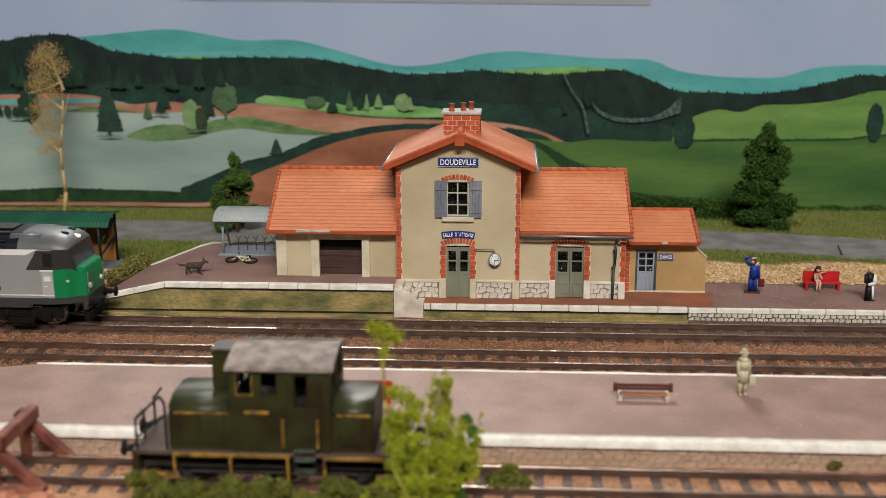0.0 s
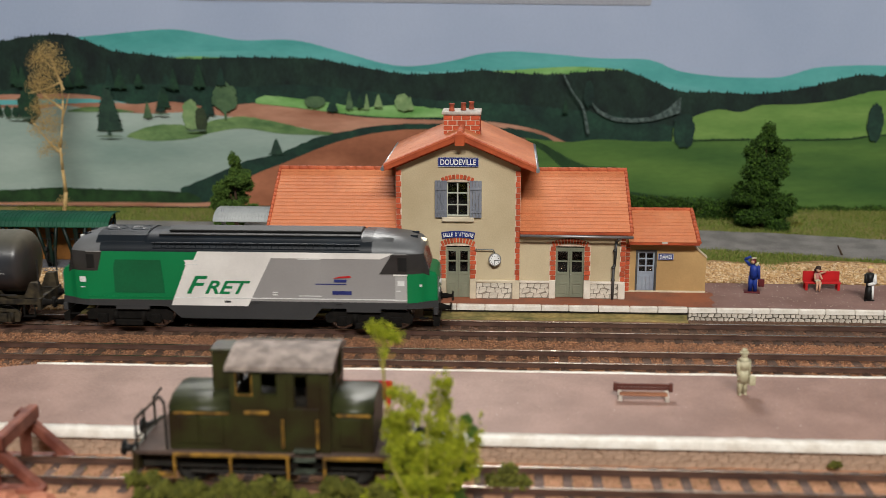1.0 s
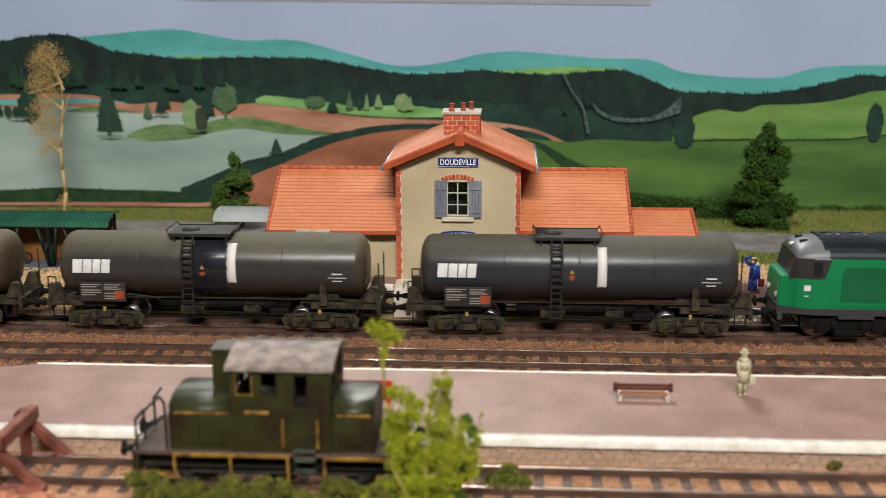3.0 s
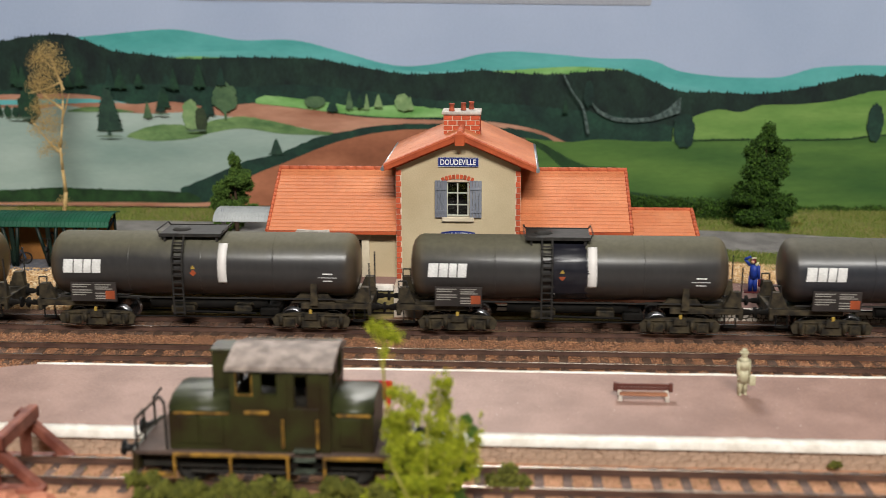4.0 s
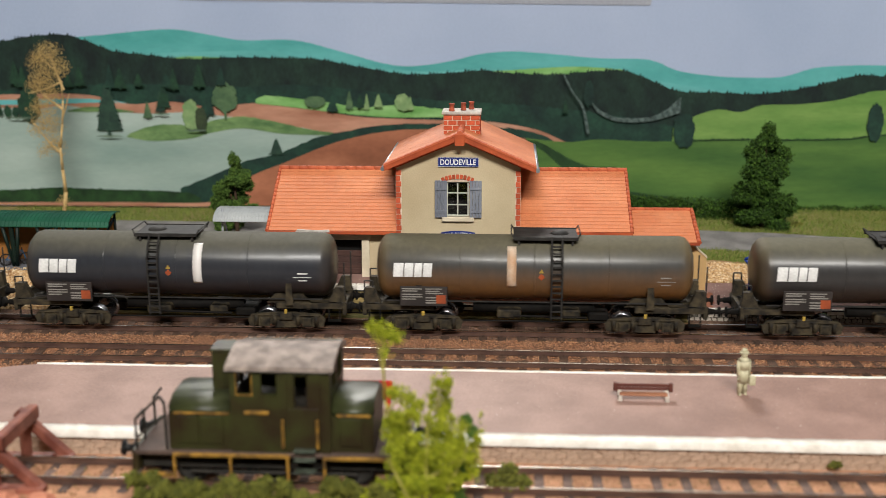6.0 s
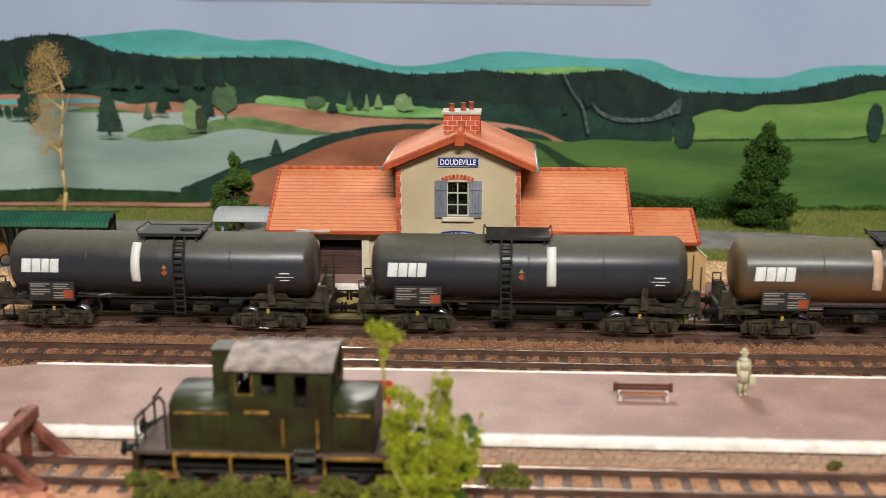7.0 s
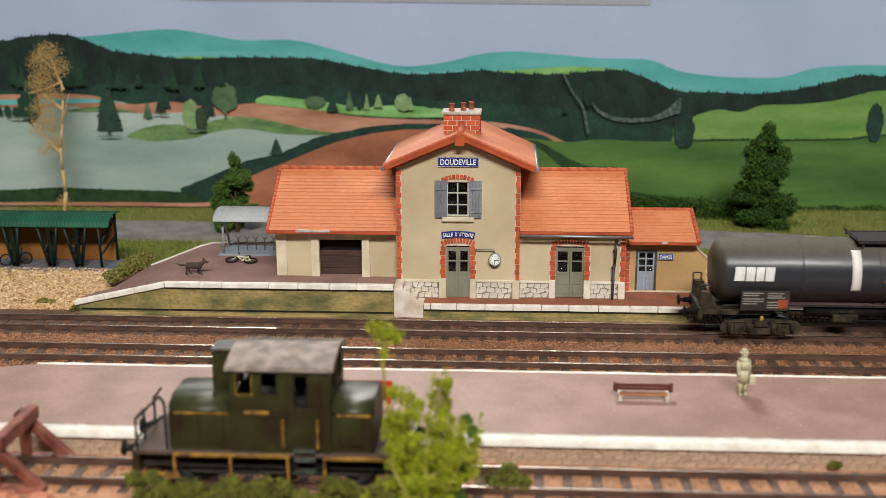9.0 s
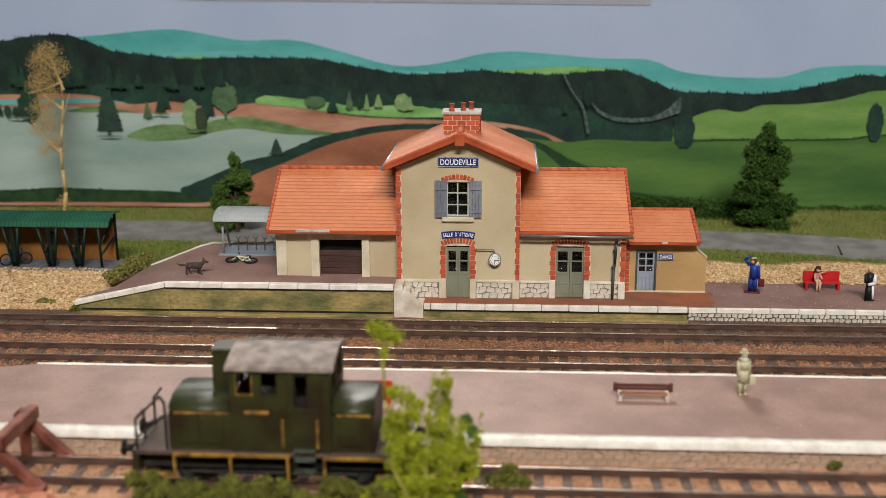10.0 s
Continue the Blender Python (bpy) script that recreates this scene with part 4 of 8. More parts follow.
    wf = part("front_wall", w, M_RENDER, root)
    bm = bm_new()
    prism(bm, [(38.3, F), (110, F), (110, 41), (75, 64), (38.3, 41)], 60.8, 63.4, "x")
    box(bm, 7.7, 60.8, 107, 110, F, 41)
    part("side_wall", bm, M_RENDER, root)
    bm = bm_new()
    box(bm, 8, 60, 50, 51, F, 41)
    part("inner_wall", bm, M_DARKIN, root)
    for a, c, sa, sb, sd in ((7.8, 24.2, 8.0, 23.6, 7), (44.8, 63.4, 45.5, 60.2, 8)):
        bm = bm_new()
        box(bm, a, c, 37.6, 38.3, F, 12.0)
        pl = part("plinth", bm, M_PJOINT, root, "plinth of white rubble stone")
        stones(pl, sa, sb, F + 0.2, 11.9, 37.6, 3.7, M_PSTONE, sd, 0.3, 0.02)
    bm = bm_new()
    box(bm, 7.9, 24.4, 37.0, 38.4, 12.0, 13.3, 0.25)
    box(bm, 45.0, 63.7, 37.0, 38.4, 12.0, 13.3, 0.25)
    for a, c in ((23.6, 27.0), (42.0, 45.6)):
        box(bm, a, c, 36.9, 38.4, F, 13.8, 0.25)
    box(bm, 60.2, 63.8, 36.9, 38.4, F, 12.4, 0.25)
    part("plinth_cap", bm, M_TRIMW, root, "white stone cap and jambs")
    for a, c, s2 in ((23.6, 27.0, 1), (42.0, 45.4, -1)):
        quoin(wf, a, c, 13.8, 32.4, 38.1, 7, s2)
    arch(wf, 34.5, 9.0, 32.0, 2.0, 38.1, 12, 2.6)
    quoin(wf, 60.6, 63.6, 13.3, 38, 38.1, 9, 1)
    double_door(root, 27, 42, F + 0.3, 30.4, 39.4, M_DOOR, "sage-grey double door with glazed top")
    bm = bm_new()
    box(bm, 27, 42, 39.1, 39.8, 30.5, 31.3)
    box(bm, 34.2, 34.8, 39.2, 39.7, 31.3, 33.0)
    part("transom", bm, M_DOOR, root)
    bm = bm_new()
    prism(bm, [(26.5, 37.2), (42.5, 37.2), (42, 39.4), (27, 39.4)], 37.0, 37.8, "y")
    sg = part("wall_sign", bm, M_ENAMEL, root, "dark blue sign under the eave")
    bm = bm_new()
    box(bm, 29, 40, 36.85, 37.05, 37.9, 38.6)
    part("lettering_bar", bm, M_CAPST, sg)
    roof3 = new("roof")
    roof3.parent = root
    tagged(roof3, "terracotta tile roof over the waiting wing")
    bm = bm_new()
    slab(bm, [(7.7, 33, 41), (66.0, 33, 41), (66.0, 75, 66.4), (7.7, 75, 66.4)], (0, -0.55, 0.84), 1.5)
    slab(bm, [(7.7, 75, 66.4), (66.0, 75, 66.4), (66.0, 117, 41), (7.7, 117, 41)], (0, 0.55, 0.84), 1.5)
    part("roof_deck", bm, M_UNDER, roof3)
    tiled(roof3, (7.9, 33.2, 41.1), (57.8, 0, 0), (0, 41.6, 25.2), 22, 18, 6)
    ridge_caps(roof3, (8, 75, 66.8), (66.4, 75, 66.8), 11, 1.3)
    for i in range(15):
        f0, f1 = i / 15, (i + 1.05) / 15
        bm = bm_new()
        tube(bm, (66.0, 32.6 + 42 * f0, 41.2 + 25.4 * f0), (66.0, 32.6 + 42 * f1, 41.2 + 25.4 * f1), 1.0, 0.85, seg=8)
        part("verge_tile", bm, M_RIDGE, roof3)
    bm = bm_new()
    box(bm, 7.9, 66.3, 32.2, 33.2, 39.8, 41.2, 0.15)
    part("eave_board", bm, M_VERGE, roof3)
    bm = bm_new()
    tube(bm, (8.0, 31.7, 39.3), (66.6, 31.7, 38.9), 0.7, seg=10)
    part("gutter", bm, M_ZINC, roof3, "grey zinc gutter")
    bm = bm_new()
    for p, q in (((59.4, 32, 38.2), (58.4, 36.6, 35.2)), ((58.4, 36.6, 35.2), (58.0, 37.0, 23.0)), ((58.0, 37, 23), (57.4, 36.6, 21)), ((57.4, 36.6, 21.2), (57.2, 36.4, 4.0))):
        tube(bm, p, q, 0.75, seg=8)
    for z in (30, 14, 20.8):
        tube(bm, (57.9 if z > 21 else 57.3, 36.7, z), (57.9 if z > 21 else 57.3, 36.7, z + 1), 1.05, seg=8)
    part("downpipe", bm, M_PIPE, root, "dark grey downpipe")

    # small annex
    w = wall_bm(63.4, 99, F, 33, 52.4, 55, [(70.8, 82.1, F, 27.2)])
    prism(w, [(99, F), (108.6, F), (108.6, 23.2), (99, 31.6)], 52.4, 55, "y")
    af = part("front_wall", w, M_TAN, root, "tan rendered annex wall")
    bm = bm_new()
    prism(bm, [(98.6, 31.9), (108.9, 22.9), (108.9, 23.9), (98.6, 33.0)], 51.8, 55.6, "y")
    box(bm, 63.4, 108.8, 51.8, 52.5, F, F + 0.9)
    part("wall_cap", bm, M_CREAM, root)
    bm = bm_new()
    prism(bm, [(55, F), (98, F), (98, 33), (75, 44), (55, 33)], 96.4, 99, "x")
    part("side_wall", bm, M_TAN, root)
    bm = bm_new()
    box(bm, 66, 96, 60, 61, F, 33)
    part("inner_wall", bm, M_DARKIN, root)
    quoin(af, 64.2, 67.6, F + 0.4, 31, 52.2, 11, 1)
    ad = new("door")
    ad.parent = root
    tagged(ad, "pale blue door with glazed top")
    bm = bm_new()
    for a, c, e, f in ((70.8, 71.8, F, 27.2), (81.0, 82.1, F, 27.2), (71.8, 81.0, 26.2, 27.2)):
        box(bm, a, c, 51.9, 53.5, e, f, 0.1)
    part("door_frame", bm, M_PIPE, ad)
    bm = bm_new()
    box(bm, 71.8, 81.0, 52.8, 53.6, F, 14.2, 0.1)
    for i in range(4):
        box(bm, 72.6 + i * 2.0, 74.2 + i * 2.0, 52.5, 53.0, F + 1.2, 12.6, 0.12)
    part("leaf", bm, M_DOORB, ad)
    window_bars(ad, 71.8, 81.0, 14.2, 26.2, 53.2, 2, 3, M_DOORB, 0.8, 0.9)
    blue_sign(root, "ladies_sign", 82.6, 90.9, 21.9, 25.4, 52.0, "DAMES", 1.9, 6.6)
    roof4 = new("roof")
    roof4.parent = root
    tagged(roof4, "small terracotta tile roof over the annex")
    bm = bm_new()
    slab(bm, [(66.2, 46.5, 32.6), (103.4, 46.5, 32.6), (103.4, 76, 44.2), (66.2, 76, 44.2)], (0, -0.37, 0.93), 1.2)
    slab(bm, [(63.5, 76, 44.2), (103.4, 76, 44.2), (103.4, 104, 32.6), (63.5, 104, 32.6)], (0, 0.37, 0.93), 1.2)
    part("roof_deck", bm, M_UNDER, roof4)
    tiled(roof4, (66.3, 46.6, 32.7), (37, 0, 0), (0, 29.3, 11.5), 14, 10, 4)
    ridge_caps(roof4, (66.2, 76, 44.6), (103.6, 76, 44.6), 7, 1.1)
    for i in range(9):
        f0, f1 = i / 9, (i + 1.05) / 9
        bm = bm_new()
        tube(bm, (103.2, 46.2 + 29.5 * f0, 33.0 + 11.6 * f0), (103.2, 46.2 + 29.5 * f1, 33.0 + 11.6 * f1), 1.3, 1.05, seg=8)
        part("verge_tile", bm, M_RIDGE, roof4)
    bm = bm_new()
    box(bm, 66.2, 103.6, 46.0, 46.8, 31.4, 32.8, 0.1)
    part("eave_board", bm, M_VERGE, roof4)
    bm = bm_new()
    box(bm, 83.5, 86.5, 45.7, 46.6, 32.0, 33.2, 0.2)
    part("chipped_patch", bm, M_CAPST, roof4)
    return root


station()


# ---- painted backdrop board ----
def paint_mat(name, c1, c2, size=40, fine=0.05, stretch=(1, 1, 1)):
    return mat(name, c1, 0.75, 0, c2, size, (0.3, 0.7), 0.1, 2.0, fine, stretch=stretch, spec=0.3)


backdrop = tagged(new("backdrop"), "flat board painted with lake, meadows, woods and hills", "backdrop", kind="structure")
P_SKY = paint_mat("painted_sky", srgb(170, 182, 206), srgb(154, 168, 194), 140, 0.03)
b = bm_new()
box(b, -W, W, 300, 308, -8, 260)
part("board", b, P_SKY, backdrop, "pale grey-blue painted sky")


def dense(pts, step, jag=0.0, seed=0.0, teeth=0.0):
    """A smooth line through the points, with a ragged or toothed edge."""
    out = []
    n = len(pts)
    for i in range(n - 1):
        p0, p1, p2, p3 = pts[max(i - 1, 0)], pts[i], pts[i + 1], pts[min(i + 2, n - 1)]
        k = max(1, int(math.hypot(p2[0] - p1[0], p2[1] - p1[1]) / step))
        for j in range(k):
            t = j / k
            q = [0.5 * (2 * p1[a] + (p2[a] - p0[a]) * t + (2 * p0[a] - 5 * p1[a] + 4 * p2[a] - p3[a]) * t * t
                        + (3 * p1[a] - p0[a] - 3 * p2[a] + p3[a]) * t ** 3) for a in (0, 1)]
            d = jag * noise.noise((q[0] * 0.3, seed, 0)) + teeth * (((len(out) * 7919) % 10) / 10 if len(out) % 2 else 0)
            out.append((q[0], q[1] + d))
    out.append(pts[-1])
    return out


LAYER = [299.7]


def brush(name, material, top, bottom, step=6.0, jag=0.0, teeth=0.0, label=""):
    """A painted area between an upper and a lower line (or down to a height)."""
    LAYER[0] -= 0.16
    y = LAYER[0]
    t = dense(top, step, jag, len(name), teeth)
    if isinstance(bottom, (int, float)):
        lo = [(x, bottom) for x, _ in t]
    else:
        bt = dense(bottom, step, 0.0)
        bx, bz = [q[0] for q in bt], [q[1] for q in bt]
        lo = [(x, float(np.interp(x, bx, bz))) for x, _ in t]
    bm = bm_new()
    f0 = [(bm.verts.new((x, y, z)), bm.verts.new((x, y, min(l, z - 0.02)))) for (x, z), (_, l) in zip(t, lo)]
    for (a, c), (d, e) in zip(f0, f0[1:]):
        bm.faces.new((a, c, e, d))
    return part(name, bm, material, backdrop, label)


def dab(name, material, cx, cz, w, h, kind="round", seed=1, n=40):
    """A small painted tree or patch."""
    LAYER[0] -= 0.05
    y = LAYER[0]
    rnd = random.Random(seed)
    bm = bm_new()
    pts = []
    if kind == "fir":
        k = 12
        left, right = [], []
        for i in range(k):
            f = i / (k - 1)
            wl = w / 2 * (f ** 0.8)
            left.append((cx - wl * (1 + rnd.uniform(-0.2, 0.2)), cz + h - h * f * 0.9))
            left.append((cx - wl * 0.78, cz + h - h * f * 0.9 - 0.2))
            right.append((cx + wl * (1 + rnd.uniform(-0.1, 0.1)), cz + h - h * f * 0.9))
            right.append((cx + wl * 0.78, cz + h - h * f * 0.9 - 0.2))
        pts = left + [(cx - w * 0.06, cz + h * 0.1), (cx - w * 0.06, cz), (cx + w * 0.06, cz), (cx + w * 0.06, cz + h * 0.1)] + right[::-1]
    else:
        for i in range(n):
            a = i * math.tau / n
            r = 1 + 0.16 * noise.noise((math.cos(a) * 2, math.sin(a) * 2, seed)) + rnd.uniform(-0.07, 0.07)
            pts.append((cx + math.cos(a) * w / 2 * r, cz + h / 2 + math.sin(a) * h / 2 * r))
        if kind == "tree":
            k, low = n * 3 // 4, pts[n * 3 // 4][1]
            pts[k:k + 1] = [(cx - w * 0.05, low), (cx - w * 0.05, low - h * 0.2), (cx + w * 0.05, low - h * 0.2), (cx + w * 0.05, low)]
    bm.faces.new([bm.verts.new((p[0], y, p[1])) for p in pts])
    return part(name, bm, material, backdrop)


P_TEAL = paint_mat("painted_teal_hill", srgb(98, 174, 172), srgb(70, 150, 146), 26, 0.05, (0.4, 1, 1))
P_TEAL2 = paint_mat("painted_pale_teal", srgb(104, 176, 174), srgb(78, 154, 150), 24, 0.05, (0.4, 1, 1))
P_WOOD = paint_mat("painted_dark_wood", srgb(30, 52, 42), srgb(17, 29, 29), 14, 0.3, (1.2, 1, 0.7))
P_WOODG = paint_mat("painted_green_wood", srgb(34, 66, 52), srgb(20, 38, 36), 14, 0.25, (0.8, 1, 0.8))
P_LAKE = paint_mat("painted_lake", srgb(168, 183, 175), srgb(128, 150, 142), 40, 0.05, (0.3, 1, 1.2))
P_CYAN = paint_mat("painted_far_water", srgb(104, 176, 176), srgb(90, 164, 166), 40, 0.03)
P_EARTH = paint_mat("painted_earth", srgb(190, 142, 118), srgb(148, 98, 76), 14, 0.09, (0.3, 1, 1.3))
P_FIELD = paint_mat("painted_ploughed_hill", srgb(172, 110, 82), srgb(126, 76, 54), 24, 0.09, (0.5, 1, 1))
P_LIME = paint_mat("painted_lime_meadow", srgb(140, 184, 116), srgb(98, 150, 76), 10, 0.1, (0.5, 1, 1.4))
P_ISLE = paint_mat("painted_olive_isle", srgb(120, 148, 94), srgb(76, 108, 66), 7, 0.15, (0.5, 1, 1.4))
P_MEADOW = paint_mat("painted_meadow", srgb(88, 120, 56), srgb(48, 84, 40), 34, 0.1, (0.3, 1, 1.8))
P_MEADOW2 = paint_mat("painted_far_meadow", srgb(118, 150, 78), srgb(78, 120, 54), 22, 0.08, (0.35, 1, 1.5))
P_DEEP = paint_mat("painted_deep_green", srgb(40, 72, 36), srgb(22, 42, 24), 9, 0.15)
P_FIR = paint_mat("painted_fir", srgb(44, 70, 56), srgb(32, 50, 44), 6, 0.2)
P_OLIVE = paint_mat("painted_olive_tree", srgb(84, 110, 76), srgb(62, 88, 62), 6, 0.15)
P_PALET = paint_mat("painted_pale_tree", srgb(136, 160, 110), srgb(104, 136, 88), 6, 0.15)
P_ROCK = paint_mat("painted_grey_rock", srgb(96, 112, 108), srgb(30, 46, 44), 3, 0.4)

brush("painted_hills", P_TEAL, [(-520, 107), (-412, 116), (-385, 122), (-345, 125), (-305, 128), (-275, 131), (-249, 132), (-223, 128), (-198, 124), (-159, 124), (-125, 116), (-92, 107), (-70, 105), (-41, 109), (-20, 114), (5, 116), (34, 114), (68, 111), (105, 110), (126, 102), (155, 98), (184, 97), (204, 98), (224, 104), (249, 106), (276, 106), (329, 103), (390, 101)], 20, label="teal hills on the horizon")
brush("painted_hill_shade", P_TEAL2, [(-520, 104), (-211, 116), (-160, 112), (-109, 105), (-58, 101), (-16, 103), (43, 104), (127, 92), (181, 85), (230, 88), (290, 92), (391, 93)], 20)
brush("painted_clearing", P_LIME, [(-263, 110), (-241, 112), (-211, 111), (-194, 109)], 20)
brush("painted_clearing", P_LIME, [(-20, 101), (14, 103), (51, 105), (85, 103)], 20)
brush("painted_woods", P_WOOD, [(-518, 116), (-428, 124), (-384, 123), (-367, 126), (-336, 128), (-314, 122), (-298, 116), (-272, 113), (-242, 110), (-211, 111), (-181, 111), (-143, 110), (-109, 104), (-75, 99), (-41, 100), (-20, 102), (1, 100), (35, 99), (60, 101), (85, 102), (106, 95), (127, 87), (156, 86), (181, 85), (205, 87), (225, 91), (245, 96), (261, 99), (290, 98), (390, 101)], 10, 1.3, 0.5, 2.6, "dark spruce woods")
brush("painted_wood_foot", P_WOODG, [(-523, 84), (-388, 86), (-335, 90), (-273, 91), (-204, 89), (-160, 91), (-109, 87), (-58, 80), (2, 77), (65, 71), (128, 60), (145, 54), (212, 46)], 10, 3.0, 1.5, 0.6)
brush("painted_far_water", P_CYAN, [(-524, 81), (-389, 80), (-344, 80), (-300, 79), (-290, 77)], 8)
brush("painted_shore", P_EARTH, [(-523, 83), (-389, 83), (-344, 84), (-313, 82), (-287, 76), (-257, 78), (-222, 74), (-204, 76), (-183, 77), (-144, 72), (-109, 67), (-58, 65), (-15, 64), (19, 59), (38, 52), (49, 47)], 3, 5.0, 0.3)
brush("painted_far_water", P_CYAN, [(-524, 78), (-389, 79), (-344, 80), (-318, 80), (-294, 77)], [(-524, 74), (-389, 75), (-345, 76), (-318, 77), (-294, 77)], 5)
brush("painted_lake", P_LAKE, [(-525, 73), (-390, 73), (-363, 71), (-340, 75), (-310, 71), (-275, 69), (-240, 70), (-213, 67), (-187, 65), (-162, 60), (-131, 54), (-110, 49)], 2, 6.0, 0.3, label="still grey-green lake")
brush("painted_meadow", P_LIME, [(-190, 80), (-182, 83), (-161, 81), (-135, 78), (-109, 74), (-84, 76), (-54, 74), (-28, 70)], [(-190, 77), (-161, 74), (-127, 70), (-92, 67), (-54, 67), (-28, 68)], 4, 1.0, label="lime-green meadow")
brush("painted_isle", P_ISLE, [(-291, 52), (-280, 57), (-262, 61), (-240, 60), (-222, 64), (-200, 67), (-170, 62), (-153, 58), (-131, 55)], [(-292, 51), (-272, 48), (-241, 50), (-227, 54), (-201, 58), (-170, 54), (-131, 53)], 4, 1.0)
brush("painted_isle", P_ISLE, [(-336, 71), (-318, 74), (-292, 72), (-283, 70)], [(-337, 70), (-283, 70)], 4, 0.5)
brush("painted_hill_hedge", P_WOODG, [(-252, 11), (-234, 18), (-216, 26), (-198, 33), (-171, 40), (-144, 51), (-118, 57), (-92, 61), (-67, 62), (-41, 62), (2, 59), (27, 54), (44, 44), (66, 32), (92, 20), (131, 11)], -2, 4.0, 1.2, 0.3)
brush("painted_ploughed_hill", P_FIELD, [(-242, -6), (-217, 6), (-194, 22), (-171, 31), (-145, 42), (-118, 51), (-92, 56), (-67, 58), (-20, 57), (15, 51), (36, 40), (53, 28), (79, 15)], -2, 5.0, 0.4, label="brown ploughed hill")
brush("painted_far_meadow", P_MEADOW2, [(124, 60), (140, 69), (157, 74), (173, 72), (189, 77), (218, 78), (242, 81), (262, 86), (278, 88), (391, 93)], 10, 5.0, 0.4)
brush("painted_meadow", P_MEADOW, [(15, 52), (44, 49), (70, 51), (99, 50), (137, 50), (170, 51), (212, 51), (253, 52), (281, 55), (395, 58)], -4, 6.0, 0.4, label="broad green meadow")
brush("painted_hedge", P_DEEP, [(15, 51), (27, 48), (45, 38), (62, 31), (83, 30), (92, 25)], [(15, 49), (28, 42), (45, 28), (62, 24), (83, 19), (92, 15)], 4, 1.0)
brush("painted_hedge", P_DEEP, [(88, 12), (114, 9), (139, 6), (173, 3), (216, -2), (286, -7), (404, -12)], -6, 3.0, 1.2, 0.4)
brush("painted_path", P_ROCK, [(62, 84), (67, 75), (78, 69), (90, 67), (107, 68), (119, 74), (129, 83)], [(62, 83), (67, 72), (78, 66), (90, 64), (107, 65), (119, 68), (130, 72)], 3, 1.0, 0.6)
brush("painted_fence", P_DEEP, [(133, 51), (170, 52), (212, 52), (253, 53), (281, 56), (395, 60)], [(133, 50), (170, 51), (212, 51), (253, 52), (281, 55), (395, 59)], 2.0, 0.4, 1.0)
brush("painted_lakeside_hedge", P_DEEP, [(-534, 10), (-396, 9), (-351, 11), (-306, 10), (-261, 9), (-241, 7), (-236, 4)], [(-536, -4), (-397, -1), (-352, -1), (-307, -1), (-262, -1), (-237, -0)], 3, 1.0, 0.5, "dark green hedge along the lake")
brush("painted_earth_strip", P_EARTH, [(-535, -3), (-397, -1), (-307, -0), (-235, 0), (-217, 4)], -3, 6.0, 0.3)
PX = [(-304, 52), (-263, 69), (-213, 70), (-240, 57), (-175, 37), (-105, 72), (-78, 72), (-118, 72), (-144, 74), (-131, 70), (-227, 66), (61, 75), (271, 51), (132, 45), (-273, 65), (-372, 67)]
for (x, z), (w, h, kind, m2) in zip(PX, ((23, 42, "fir", P_FIR), (9, 18, "fir", P_FIR), (19, 23, "tree", P_OLIVE), (13, 23, "round", P_PALET), (12, 14, "fir", P_FIR), (5, 13, "fir", P_PALET),
                                        (12, 13, "round", P_PALET), (7, 15, "fir", P_OLIVE), (16, 9, "round", P_OLIVE), (10, 14, "fir", P_WOODG), (14, 24, "fir", P_WOODG), (7, 20, "round", P_WOODG),
                                        (12, 28, "round", P_WOODG), (16, 26, "round", P_WOODG), (8, 14, "fir", P_OLIVE), (12, 10, "fir", P_FIR))):
    dab("painted_tree", m2, x, z, w, h, kind, int(x) % 97)
P_MIDFIR = paint_mat("painted_mid_green_fir", srgb(34, 66, 44), srgb(24, 48, 38), 6, 0.2)
P_BROWNFIR = paint_mat("painted_brown_green_fir", srgb(58, 70, 46), srgb(42, 54, 40), 6, 0.2)
P_LOWTONE = paint_mat("painted_grey_green_stroke", srgb(98, 116, 98), srgb(80, 98, 84), 8, 0.15)
for x, z, w, h, kind, m2 in ((-260, 72, 12, 20, "fir", P_MIDFIR), (-232, 55, 9, 19, "round", P_BROWNFIR), (-388, 67, 5, 10, "fir", P_MIDFIR), (-382, 66, 6, 9, "round", P_MIDFIR), (-376, 66, 5, 8, "round", P_MIDFIR),
                             (-365, 62, 17, 26, "round", P_MIDFIR), (-96, 74, 8, 11, "fir", P_PALET), (-72, 72, 6, 11, "fir", P_PALET), (-110, 73, 6, 12, "fir", P_MIDFIR), (44, 70, 5, 12, "fir", P_MIDFIR)):
    dab("painted_tree", m2, x, z, w, h, kind, int(x) % 89)
for i in range(13):
    x = -392 + i * 14.5 + 5 * math.sin(i * 2.3)
    dab("painted_tree", P_MIDFIR if i % 3 else P_WOODG, x, 88 + 1.5 * math.sin(i * 1.7), 10 + 3 * math.sin(i * 3.1), 15 + 5 * math.sin(i * 1.3), "fir", i + 3)
for x, z, w in ((-303, 51.4, 20), (-262, 68.6, 13), (-236, 56, 16), (-372, 65, 20)):
    dab("painted_stroke", P_LOWTONE, x, z, w, 1.3, "round", int(x) % 71)
LAYER[0] -= 0.2
bm = bm_new()
for a, c in zip(dense([(42, 100), (48, 88), (56, 77), (59, 67), (61, 56)], 3.0), dense([(42, 100), (48, 88), (56, 77), (59, 67), (61, 56)], 3.0)[1:]):
    w = 0.4 + 0.012 * max(0, 120 - c[1])
    bm.faces.new([bm.verts.new((q[0] + s, LAYER[0], q[1])) for q, s in ((a, -w), (c, -w), (c, w), (a, w))])
part("painted_waterfall", bm, P_ROCK, backdrop, "thin grey waterfall")


